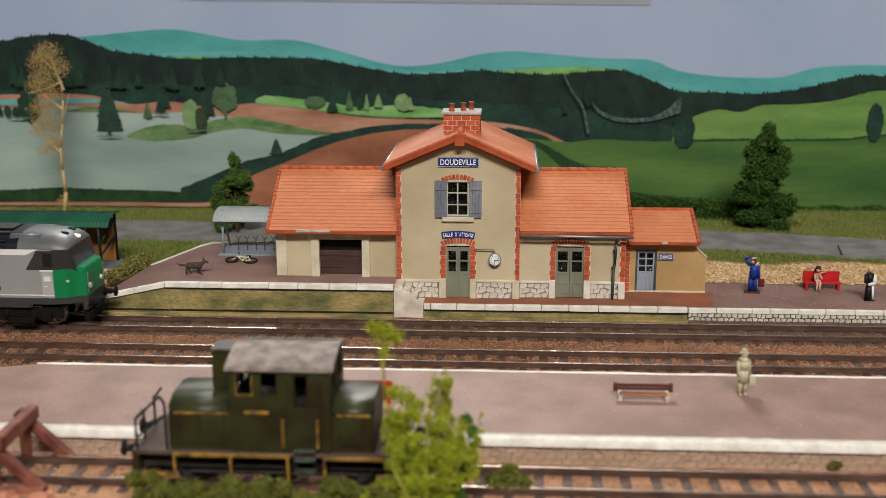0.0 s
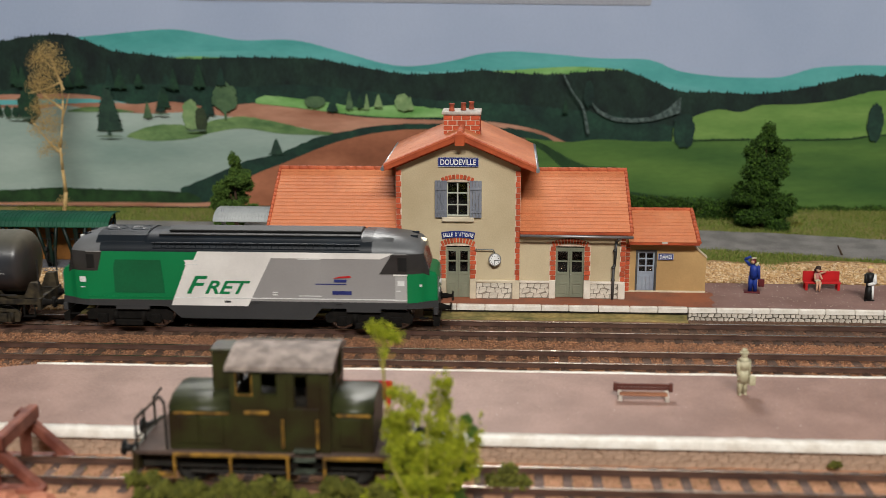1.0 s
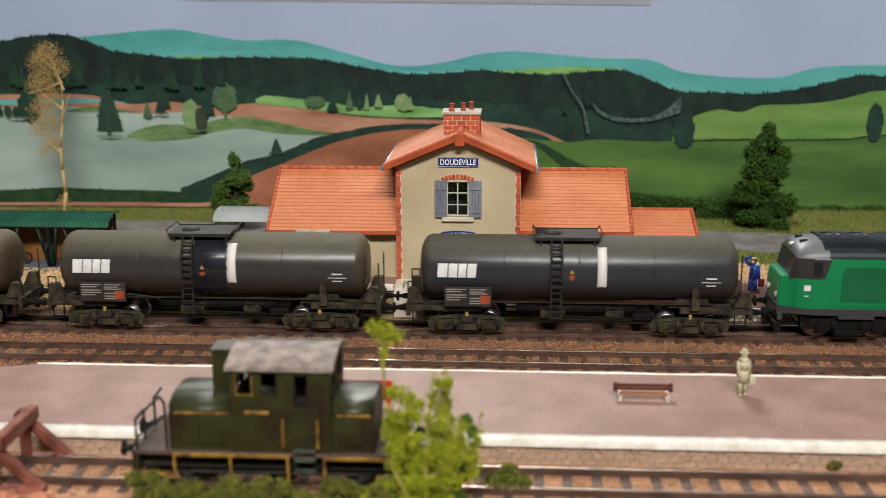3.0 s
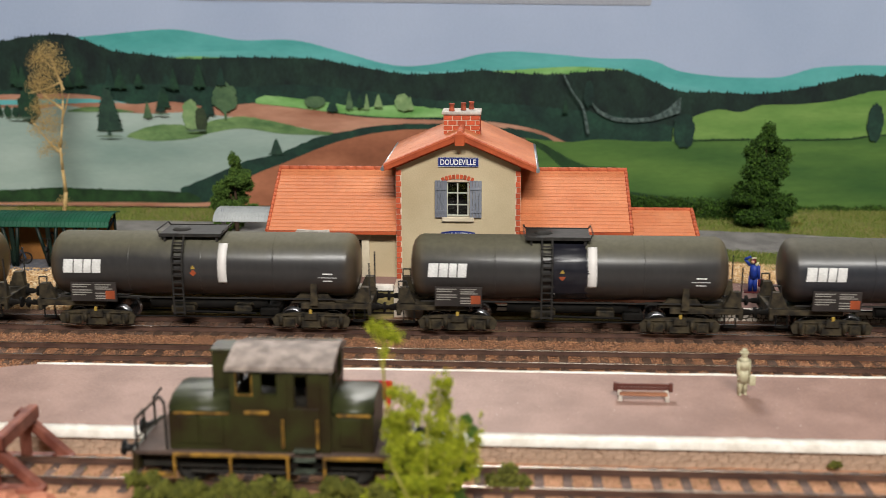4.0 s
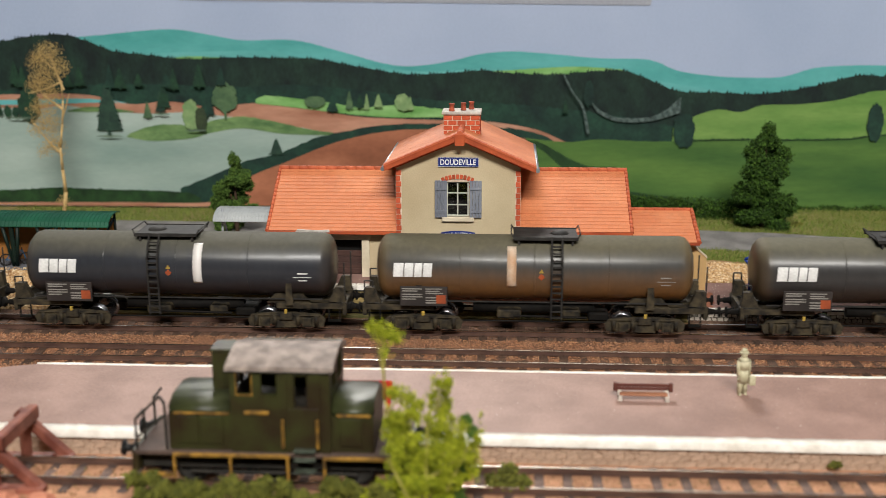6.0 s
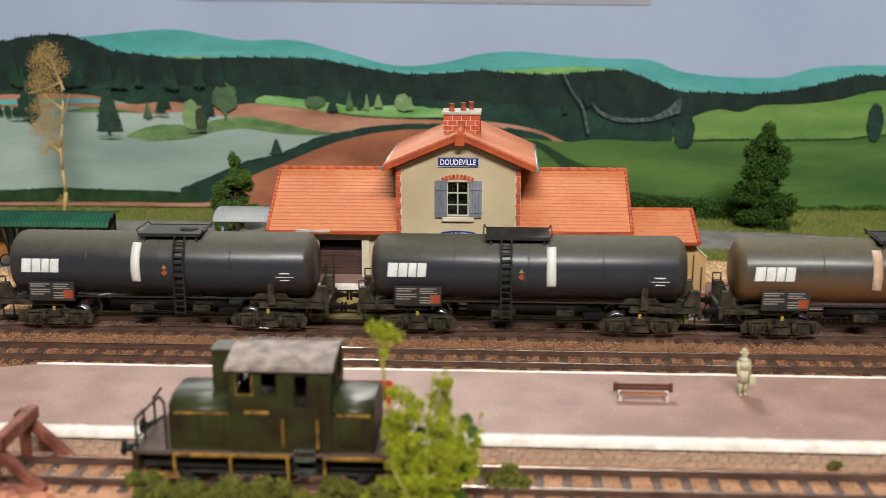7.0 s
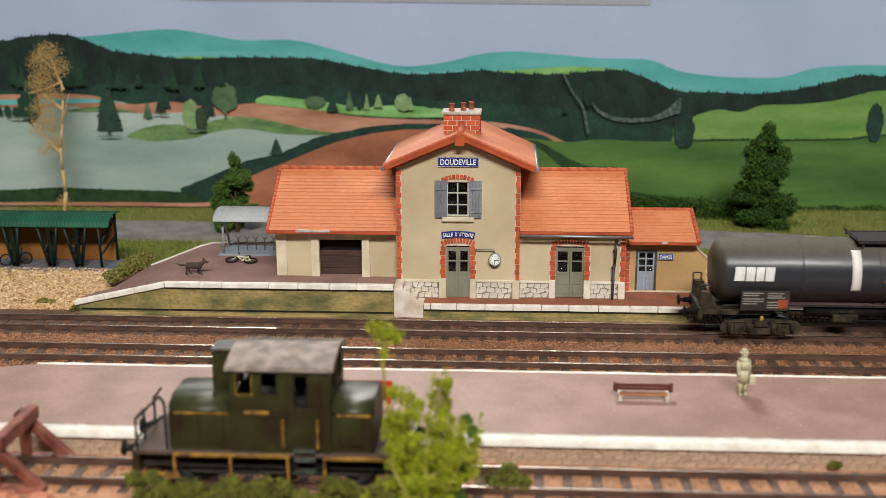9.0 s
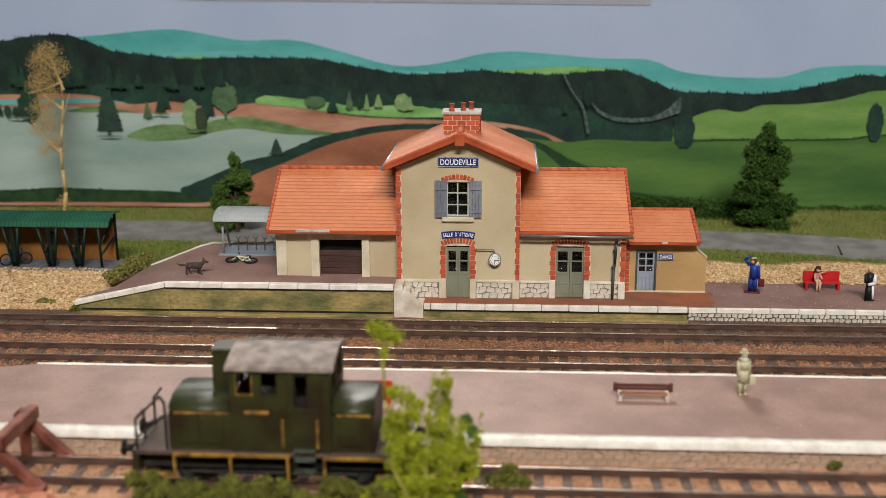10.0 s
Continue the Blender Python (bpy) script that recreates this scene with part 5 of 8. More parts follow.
# ---- freight train ----
TRAIN = []
SPIN = []
M_GREENL = mat("locomotive_green", srgb(12, 124, 72), 0.4, 0, srgb(9, 112, 64), 40, fine=0.03)
M_GREEND = mat("darker_green_grille", srgb(14, 94, 56), 0.55, 0, srgb(12, 84, 50), 20, fine=0.1)
M_LWHITE = mat("locomotive_white", srgb(243, 240, 236), 0.4, 0, srgb(212, 208, 204), 40, fine=0.03)
M_LGREY = mat("locomotive_grey", srgb(152, 149, 148), 0.42, 0, srgb(140, 137, 136), 40, fine=0.03)
M_LPALE = mat("pale_grey_door_paint", srgb(178, 176, 174), 0.45, 0, srgb(164, 162, 160), 30, fine=0.03)
M_LDARK = mat("dark_grey_skirt", srgb(60, 60, 61), 0.5, 0, srgb(54, 54, 55), 25, fine=0.06)
M_SLATE = mat("slate_roof_paint", srgb(22, 30, 38), 0.42, 0, srgb(14, 20, 26), 25, fine=0.08, spec=0.25)
M_SILVER = mat("silver_grey_roof", srgb(112, 114, 116), 0.42, 0.1, srgb(92, 94, 96), 25, fine=0.05)
M_CABGLASS = mat("dark_cab_window", srgb(58, 56, 55), 0.15, 0, srgb(46, 44, 43), 20, fine=0.03)
M_UNDERC = mat("sooty_running_gear", srgb(26, 23, 20), 0.8, 0, srgb(13, 12, 11), 4, bump=0.5, bump_size=0.6, fine=0.2, spec=0.15)
M_BOGIE = mat("dusty_bogie", srgb(70, 61, 44), 0.75, 0, srgb(24, 21, 17), 4, bump=0.4, bump_size=0.6, fine=0.15)
M_WHEEL = mat("bright_wheel_rim", srgb(200, 200, 204), 0.25, 1.0, srgb(160, 160, 166), 8, fine=0.05)
M_RED = mat("red_paint", srgb(196, 40, 42), 0.4, 0, srgb(176, 32, 34), 12, fine=0.04)
M_BLUE = mat("blue_print", srgb(48, 56, 120), 0.5, 0, srgb(40, 46, 104), 8)
M_ORANGE = mat("orange_plate", srgb(180, 86, 46), 0.6, 0, srgb(140, 66, 38), 8, fine=0.08)
M_YELLOW = mat("yellow_mark", srgb(180, 150, 66), 0.6, 0, srgb(140, 116, 52), 8)
M_LIT = mat("lit_headlight", (1.0, 0.9, 0.66), 0.4, emit=1.2)
M_PRINT = mat("white_print", srgb(226, 226, 224), 0.5, 0, srgb(206, 206, 204), 8)
M_DIMPRINT = mat("faded_print", srgb(150, 146, 140), 0.6, 0, srgb(120, 116, 110), 8)


def wheelset(parent, x, r):
    """A pair of wheels on an axle; its rim shines."""
    w = new("wheelset")
    w.parent = parent
    w.location = (x * 0.001, 0, r * 0.001)
    bm = bm_new()
    for s in (-1, 1):
        lathe(bm, [(s * 7.7, r * 0.8), (s * 9.3, r * 0.79), (s * 8.6, r * 0.7), (s * 8.6, r * 0.25), (s * 9.6, r * 0.2)], "y", (0, 0, 0), 20)
        for k in range(3):
            a = k * math.tau / 3
            tube(bm, (0, s * 8.9, 0), (math.cos(a) * r * 0.74, s * 8.9, math.sin(a) * r * 0.74), 0.5, seg=5)
    tube(bm, (0, -9, 0), (0, 9, 0), 1.0, seg=8)
    part("wheel", bm, M_UNDERC, w)
    bm = bm_new()
    for s in (-1, 1):
        lathe(bm, [(s * 6.9, r * 0.8), (s * 6.9, r + 0.7), (s * 7.5, r + 0.6), (s * 7.6, r * 0.99), (s * 9.2, r * 0.98), (s * 9.2, r * 0.86)], "y", (0, 0, 0), 28)
    part("tyre", bm, M_WHEEL, w, "bright steel tyre")
    SPIN.append((w, (x * 0.001, 0, r * 0.001), r))
    return w


def buffers(root, x, s, z=12.2):
    for y in (-10, 10):
        bm = bm_new()
        lathe(bm, [(0, 2.2), (s * 1.0, 2.2), (s * 1.1, 1.5), (s * 4, 1.4), (s * 4.1, 1.0), (s * 6, 1.0), (s * 6.1, 2.7), (s * 6.9, 2.5)], "x", (x, y, z), 12)
        part("buffer", bm, M_UNDERC, root)


def mirrored(bm_fn, name, material, parent, label=""):
    """The same part on both flanks."""
    for s in (1, -1):
        bm = bm_new()
        bm_fn(bm)
        if s < 0:
            for v in bm.verts:
                v.co.y = -v.co.y
        part(name, bm, material, parent, label)


def locomotive():
    root = thing("diesel_locomotive", "green, white and grey diesel freight locomotive", "locomotive")
    # shell: cross-sections along the length
    stations = [(0, 17, 48.6), (62, 17, 48.6), (72, 17, 48.4), (79, 17, 47.7), (82.5, 16.5, 46.8), (85, 15.6, 45.5), (86.6, 14.9, 43.6), (86.9, 14.5, 41.3), (89.6, 12.9, 32.0), (92.2, 12.0, 31.3), (93.3, 11.6, 29.8), (93.6, 11.4, 16.8)]
    full = [(-x, w, t) for x, w, t in stations[:0:-1]] + stations
    rings = []
    bm = bm_new()
    for x, w, t in full:
        zs = min(41.0, t - 0.4)
        sec = [(-w, 16.4), (-w, min(31.0, 16.4 + (zs - 16.4) * 0.85)), (-w, zs), (-w * 0.93, zs + (t - zs) * 0.35), (-w * 0.78, zs + (t - zs) * 0.7), (-w * 0.5, zs + (t - zs) * 0.93), (0, t)]
        sec = sec + [(-y, z) for y, z in sec[-2::-1]]
        rings.append([bm.verts.new((x, y, z)) for y, z in sec])
    for r0, r1 in zip(rings, rings[1:]):
        for i in range(len(r0) - 1):
            f = bm.faces.new((r0[i], r1[i], r1[i + 1], r0[i + 1]))
            c = f.calc_center_median()
            ax = abs(c.x)
            f.smooth = 2 <= i <= 9 or ax > 79
            f.material_index = (3 if -72 < c.x < 63 else 1) if c.z > 41.2 else (2 if ax > 79 and c.z < 31.7 else (4 if ax > 79 else 0))
    bm.faces.new(rings[0])
    bm.faces.new(rings[-1][::-1])
    body = part("body", bm, M_LGREY, root, "grey shell with green noses and slate roof")
    for m in (M_SILVER, M_GREENL, M_SLATE, M_CABGLASS):
        body.data.materials.append(m)
    Y0, Y1 = -17.25, -16.9
    mirrored(lambda b2: prism(b2, [(-79, 16.6), (-36.3, 16.6), (-23.3, 41), (-71, 41), (-74, 31), (-79, 31)], Y0 + 0.1, Y1, "y"), "livery_panel", M_GREENL, root, "green painted flank")
    mirrored(lambda b2: prism(b2, [(-37.7, 13.9), (0.5, 13.9), (12.7, 38.4), (66, 38.4), (72.5, 41.3), (-23.3, 41.3), (-25.6, 37), (-30.0, 37), (-29.4, 34.4)], Y0, Y1, "y"), "livery_panel", M_LWHITE, root, "white slanted flank panel")
    mirrored(lambda b2: prism(b2, [(73.2, 17.0), (79, 17.0), (79, 30.2), (73.2, 30.2)], Y0 - 0.1, Y1, "y"), "cab_door", M_LPALE, root, "pale grey cab door")
    mirrored(lambda b2: box(b2, 72.4, 79.2, Y0 - 0.4, Y1, 30.2, 30.9, 0.1), "door_lintel", M_LWHITE, root)
    mirrored(lambda b2: prism(b2, [(65.6, 31), (79, 31), (79, 40.6), (71.4, 40.6)], Y0 - 0.05, Y1, "y"), "cab_window", M_CABGLASS, root, "dark cab side window")
    mirrored(lambda b2: prism(b2, [(-79, 31.2), (-73.6, 31.2), (-71, 40.6), (-79, 40.6)], Y0 - 0.05, Y1, "y"), "cab_window", M_CABGLASS, root, "dark cab side window")
    mirrored(lambda b2: box(b2, -79, -75, Y0 - 0.2, Y1, 32.4, 39.6, 0.2), "cab_door_window", M_BLACK, root)
    mirrored(lambda b2: box(b2, 74.5, 79, Y0 - 0.2, Y1, 32.4, 39.6, 0.2), "cab_door_window", M_BLACK, root)
    mirrored(lambda b2: prism(b2, [(-64.5, 36.8), (-42, 36.8), (-40.6, 20.2), (-65.6, 20.2), (-65.6, 33)], Y0 - 0.15, Y1, "y"), "grille", M_GREEND, root, "dark green ventilation grille")
    mirrored(lambda b2: box(b2, -36, 79, Y0 - 0.15, Y1, 17.75, 18.2), "waist_stripe", M_PRINT, root, "thin white stripe")
    mirrored(lambda b2: box(b2, -79, -36.2, Y0 - 0.1, Y1, 17.75, 18.2), "waist_rib", M_GREENL, root)
    mirrored(lambda b2: prism(b2, [(-79, 13.2), (79, 13.2), (79, 16.6), (-79, 16.6)], -17.0, -16.2, "y"), "skirt", M_LDARK, root, "dark grey lower skirt")
    mirrored(lambda b2: prism(b2, [(-40, 13.4), (37, 13.4), (32, 7.2), (-33, 7.2)], -17.0, -13, "y"), "fuel_tank", M_LDARK, root, "dark grey tank between the bogies")
    for x in (-66, 49):
        mirrored(lambda b2, x=x: box(b2, x, x + 17, -16.9, -15.5, 11.2, 13.3, 0.2), "step_box", M_LDARK, root)
    # panels and fittings on the flank
    mirrored(lambda b2: box(b2, 26, 37, Y0 + 0.05, Y1, 19.5, 37.6), "flank_door", M_LGREY, root)
    mirrored(lambda b2: [box(b2, 26, 37, Y0 - 0.15, Y1, z, z + 0.35) for z in (19.3, 37.8)], "door_strip", M_PRINT, root)
    mirrored(lambda b2: [box(b2, x, x + w, Y0 - 0.2, Y1, z, z + h) for x, w, z, h in ((74.4, 3.4, 25.2, 2.6), (13, 2.6, 19.6, 0.5), (13, 2.6, 20.8, 0.5), (73.8, 2, 22.4, 0.4), (-30, 7, 36.6, 0.3), (-30, 7, 34.6, 0.3))], "number_bar", M_PRINT, root)
    for xa, xb, ya, za, zb in ((-83, -80, -16.95, 25.2, 28.0), (-82.6, -80.6, -16.95, 22.4, 22.8), (85, 86.2, -15.75, 24.4, 25.6)):
        mirrored(lambda b2, v=(xa, xb, ya, -14.5, za, zb): box(b2, *v), "number_bar", M_PRINT, root)
    for x in (-11, 3, 33, 44):
        mirrored(lambda b2, x=x: box(b2, x, x + 3.2, Y0 - 0.35, Y1, 15.6, 16.6, 0.2), "lashing_eye", M_LDARK, root)
    mirrored(lambda b2: prism(b2, [(43, 28.6), (51.8, 29.0), (51.5, 29.9), (46, 29.5)], Y0 - 0.1, Y1, "y"), "logo_bar", M_RED, root)
    mirrored(lambda b2: [box(b2, 43.4, 49.5, Y0 - 0.1, Y1, 26.6, 28.0), box(b2, 34, 49.5, Y0 - 0.1, Y1, 25.4, 25.8), box(b2, 42.4, 52, Y0 - 0.1, Y1, 20.4, 22.2)], "logo_bar", M_BLUE, root)
    for s, turn in ((1, 0), (-1, 180)):
        letters("F", 9.2, M_GREENL, root, (-24.2 if s > 0 else -4.6, s * (Y0 - 0.05), 24.0), wide=11.0, rot=(90, 0, turn), shear=0.42, bold=0.22)
        letters("RET", 6.8, M_GREENL, root, (-9.2 if s > 0 else -19.4, s * (Y0 - 0.05), 23.0), wide=23, rot=(90, 0, turn), shear=0.42, bold=0.2)
    # roof gear
    for y in (-1, 1):
        bm = bm_new()
        for z, w in ((42.4, 0.5), (45.0, 0.5)):
            box(bm, -46, 56, y * 16.1 - 0.5, y * 16.1 + 0.5, z, z + w)
        for i in range(30):
            box(bm, -45 + i * 3.4, -44.6 + i * 3.4, y * 15.6 - 0.5, y * 15.6 + 0.5, 41.4, 45.6)
        part("roof_grille", bm, M_SLATE, root, "dark slatted roof grille")
    bm = bm_new()
    box(bm, -40, 56, -6, 6, 48.4, 49.5, 0.3)
    box(bm, -44, 56, -10.5, 10.5, 47.4, 48.3, 0.3)
    part("roof_hatch", bm, M_BLACK, root, "black raised roof hatch")
    bm = bm_new()
    prism(bm, [(-15.4, 42.6), (-14.4, 45.6), (-11.5, 47.8), (-7, 49.0), (7, 49.0), (11.5, 47.8), (14.4, 45.6), (15.4, 42.6)], -76, -48, "x")
    bmesh.ops.bevel(bm, geom=[e for e in bm.edges if abs(e.verts[0].co.x - e.verts[1].co.x) < 0.01], offset=1.8, segments=3, affect="EDGES")
    part("fan_housing", bm, M_SLATE, root, "dark slate rounded fan housing")
    for x in (-68.5, -55.5):
        bm = bm_new()
        lathe(bm, [(0, 5.6), (0.3, 5.5), (0.35, 4.8), (0.1, 4.6), (0.1, 1.6), (0.3, 1.3)], "z", (x, 0, 48.9), 24)
        part("roof_fan", bm, M_SLATE, root, "round dark roof fan")
        bm = bm_new()
        lathe(bm, [(0, 1.1), (0.3, 1.0), (0.4, 0.3)], "z", (x, 0, 49.1), 12)
        part("fan_hub", bm, M_SILVER, root)
    bm = bm_new()
    tube(bm, (57, -10.5, 44.6), (72, -10.5, 44.2), 3.4, seg=14)
    tube(bm, (57, 10.5, 44.6), (72, 10.5, 44.2), 3.4, seg=14)
    part("exhaust_casing", bm, M_SILVER, root, "silver rounded exhaust casing")
    for s in (-1, 1):
        bm = bm_new()
        for y in (-4.6, 4.6):
            tube(bm, (s * 80, y, 47.3), (s * 83.6, y, 46.9), 0.5, 0.7, seg=8)
        part("horn", bm, M_SLATE, root)
        for y in (-7.8, 7.8):
            bm = bm_new()
            tube(bm, (s * 92, y, 21), (s * 94.4, y, 21), 1.4, seg=12)
            part("headlight", bm, M_PRINT, root, "white round headlight")
        bm = bm_new()
        tube(bm, (s * 84.6, 0, 44.8), (s * 87.4, 0, 44.4), 0.9, seg=12)
        part("top_headlight", bm, M_LIT if s > 0 else M_PRINT, root, "lit yellowish top headlight" if s > 0 else "")
        bm = bm_new()
        box(bm, s * 92.8 - 1.2, s * 92.8 + 1.2, -13.8, 13.8, 9.5, 13.4, 0.3)
        prism(bm, [(s * 79.1, -16.9), (s * 86, -15.4), (s * 93.9, -12), (s * 93.9, 12), (s * 86, 15.4), (s * 79.1, 16.9)], 13.3, 16.6, "z")
        part("buffer_beam", bm, M_LDARK, root, "dark grey tapered end skirt")
        bm = bm_new()
        prism(bm, [(s * 91, 9.6), (s * 94.6, 7.5), (s * 94.2, 3.4), (s * 91.5, 3.6)], -12.5, 12.5, "y")
        part("snow_plough", bm, M_UNDERC, root, "sooty dark plough")
        for y in (-10.6, 10.6):
            bm = bm_new()
            tube(bm, (s * 93.9, y, 18), (s * 93.9, y, 28.6), 0.25, seg=5)
            part("handrail", bm, M_ZINC, root)
        buffers(root, s * 93.5, s, 12.6)
        bm = bm_new()
        tube(bm, (s * 94, 0, 11), (s * 99, 0, 9), 1.0, seg=6)
        part("coupling", bm, M_UNDERC, root)
        bm = bm_new()
        box(bm, s * 87 - 2.2, s * 87 + 2.2, -16.4, -14.6, 8.2, 8.8, 0.1)
        box(bm, s * 87 - 2.2, s * 87 + 2.2, 14.6, 16.4, 8.2, 8.8, 0.1)
        part("cab_steps", bm, M_UNDERC, root)
    for cx in (-60, 60):
        bg = new("bogie")
        bg.parent = root
        bg.location.x = cx * 0.001
        for s in (-1, 1):
            bm = bm_new()
            prism(bm, [(-22, 8.8), (-19, 10.8), (19, 10.8), (22, 8.8), (21, 5.2), (16, 5.6), (12, 3.6), (6, 6.0), (-6, 6.0), (-12, 3.6), (-16, 5.6), (-21, 5.2)], s * 13.4, s * 14.8, "y")
            for x in (-13.5, 13.5):
                box(bm, x - 2.6, x + 2.6, s * 15.3 - 0.8, s * 15.3 + 0.8, 3.8, 8.6, 0.4)
                tube(bm, (x, s * 15.0, 6.4), (x, s * 16.8, 6.4), 1.5, seg=10)
            for x in (-7, 7):
                tube(bm, (x, s * 14.6, 4.4), (x, s * 14.6, 10), 1.5, seg=8)
            box(bm, -7, 7, s * 15 - 1.2, s * 15 + 1.2, 2.6, 5.6, 0.4)
            part("bogie_frame", bm, M_UNDERC, bg)
        for x in (-13.8, 13.8):
            wheelset(bg, x, 6.4)
    TRAIN.append((root, 0))
    return root


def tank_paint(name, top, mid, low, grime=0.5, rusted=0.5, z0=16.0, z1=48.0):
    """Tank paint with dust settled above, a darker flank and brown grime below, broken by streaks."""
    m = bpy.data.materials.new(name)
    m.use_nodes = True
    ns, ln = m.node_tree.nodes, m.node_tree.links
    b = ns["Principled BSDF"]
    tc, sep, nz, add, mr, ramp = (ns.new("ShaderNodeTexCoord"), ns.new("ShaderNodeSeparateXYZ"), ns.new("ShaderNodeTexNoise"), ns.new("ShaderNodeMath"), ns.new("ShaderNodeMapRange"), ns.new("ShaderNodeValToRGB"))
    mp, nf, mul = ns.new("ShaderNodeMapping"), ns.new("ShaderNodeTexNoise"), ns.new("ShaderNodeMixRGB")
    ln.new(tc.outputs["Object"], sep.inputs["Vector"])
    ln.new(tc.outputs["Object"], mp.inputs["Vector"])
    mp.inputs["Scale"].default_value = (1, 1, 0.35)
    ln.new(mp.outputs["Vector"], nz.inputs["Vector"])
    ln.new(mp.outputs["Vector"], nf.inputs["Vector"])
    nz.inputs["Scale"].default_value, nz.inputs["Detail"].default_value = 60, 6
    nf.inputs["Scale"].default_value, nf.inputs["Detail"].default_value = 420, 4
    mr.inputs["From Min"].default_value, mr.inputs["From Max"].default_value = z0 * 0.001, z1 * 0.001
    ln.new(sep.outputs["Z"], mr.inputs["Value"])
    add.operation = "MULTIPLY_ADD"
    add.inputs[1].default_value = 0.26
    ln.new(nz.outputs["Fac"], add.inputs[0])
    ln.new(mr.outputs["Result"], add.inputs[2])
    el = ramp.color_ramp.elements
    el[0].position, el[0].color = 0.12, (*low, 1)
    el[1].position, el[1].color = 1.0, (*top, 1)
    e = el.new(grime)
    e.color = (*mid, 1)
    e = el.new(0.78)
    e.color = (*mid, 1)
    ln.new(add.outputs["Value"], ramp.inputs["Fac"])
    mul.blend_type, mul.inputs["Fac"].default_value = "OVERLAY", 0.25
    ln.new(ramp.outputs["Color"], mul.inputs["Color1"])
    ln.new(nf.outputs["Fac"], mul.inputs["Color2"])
    # rust that runs round the ends of the tank and down in loose streaks
    far, edge, fray, rust = ns.new("ShaderNodeMath"), ns.new("ShaderNodeMapRange"), ns.new("ShaderNodeMath"), ns.new("ShaderNodeMixRGB")
    far.operation, fray.operation = "ABSOLUTE", "MULTIPLY"
    ln.new(sep.outputs["X"], far.inputs[0])
    edge.inputs["From Min"].default_value, edge.inputs["From Max"].default_value = 0.069, 0.080
    edge.inputs["To Max"].default_value = rusted
    ln.new(far.outputs["Value"], edge.inputs["Value"])
    ln.new(edge.outputs["Result"], fray.inputs[0])
    ln.new(nz.outputs["Fac"], fray.inputs[1])
    ln.new(fray.outputs["Value"], rust.inputs["Fac"])
    ln.new(mul.outputs["Color"], rust.inputs["Color1"])
    rust.inputs["Color2"].default_value = (*srgb(116, 90, 48), 1)
    ln.new(rust.outputs["Color"], b.inputs["Base Color"])
    # dust above is dull, the flank keeps a little gloss
    rr = ns.new("ShaderNodeMapRange")
    rr.inputs["From Min"].default_value, rr.inputs["From Max"].default_value = 0.82, 1.08
    rr.inputs["To Min"].default_value, rr.inputs["To Max"].default_value = 0.3, 0.8
    b.inputs["Specular IOR Level"].default_value = 0.35
    ln.new(add.outputs["Value"], rr.inputs["Value"])
    ln.new(rr.outputs["Result"], b.inputs["Roughness"])
    return m


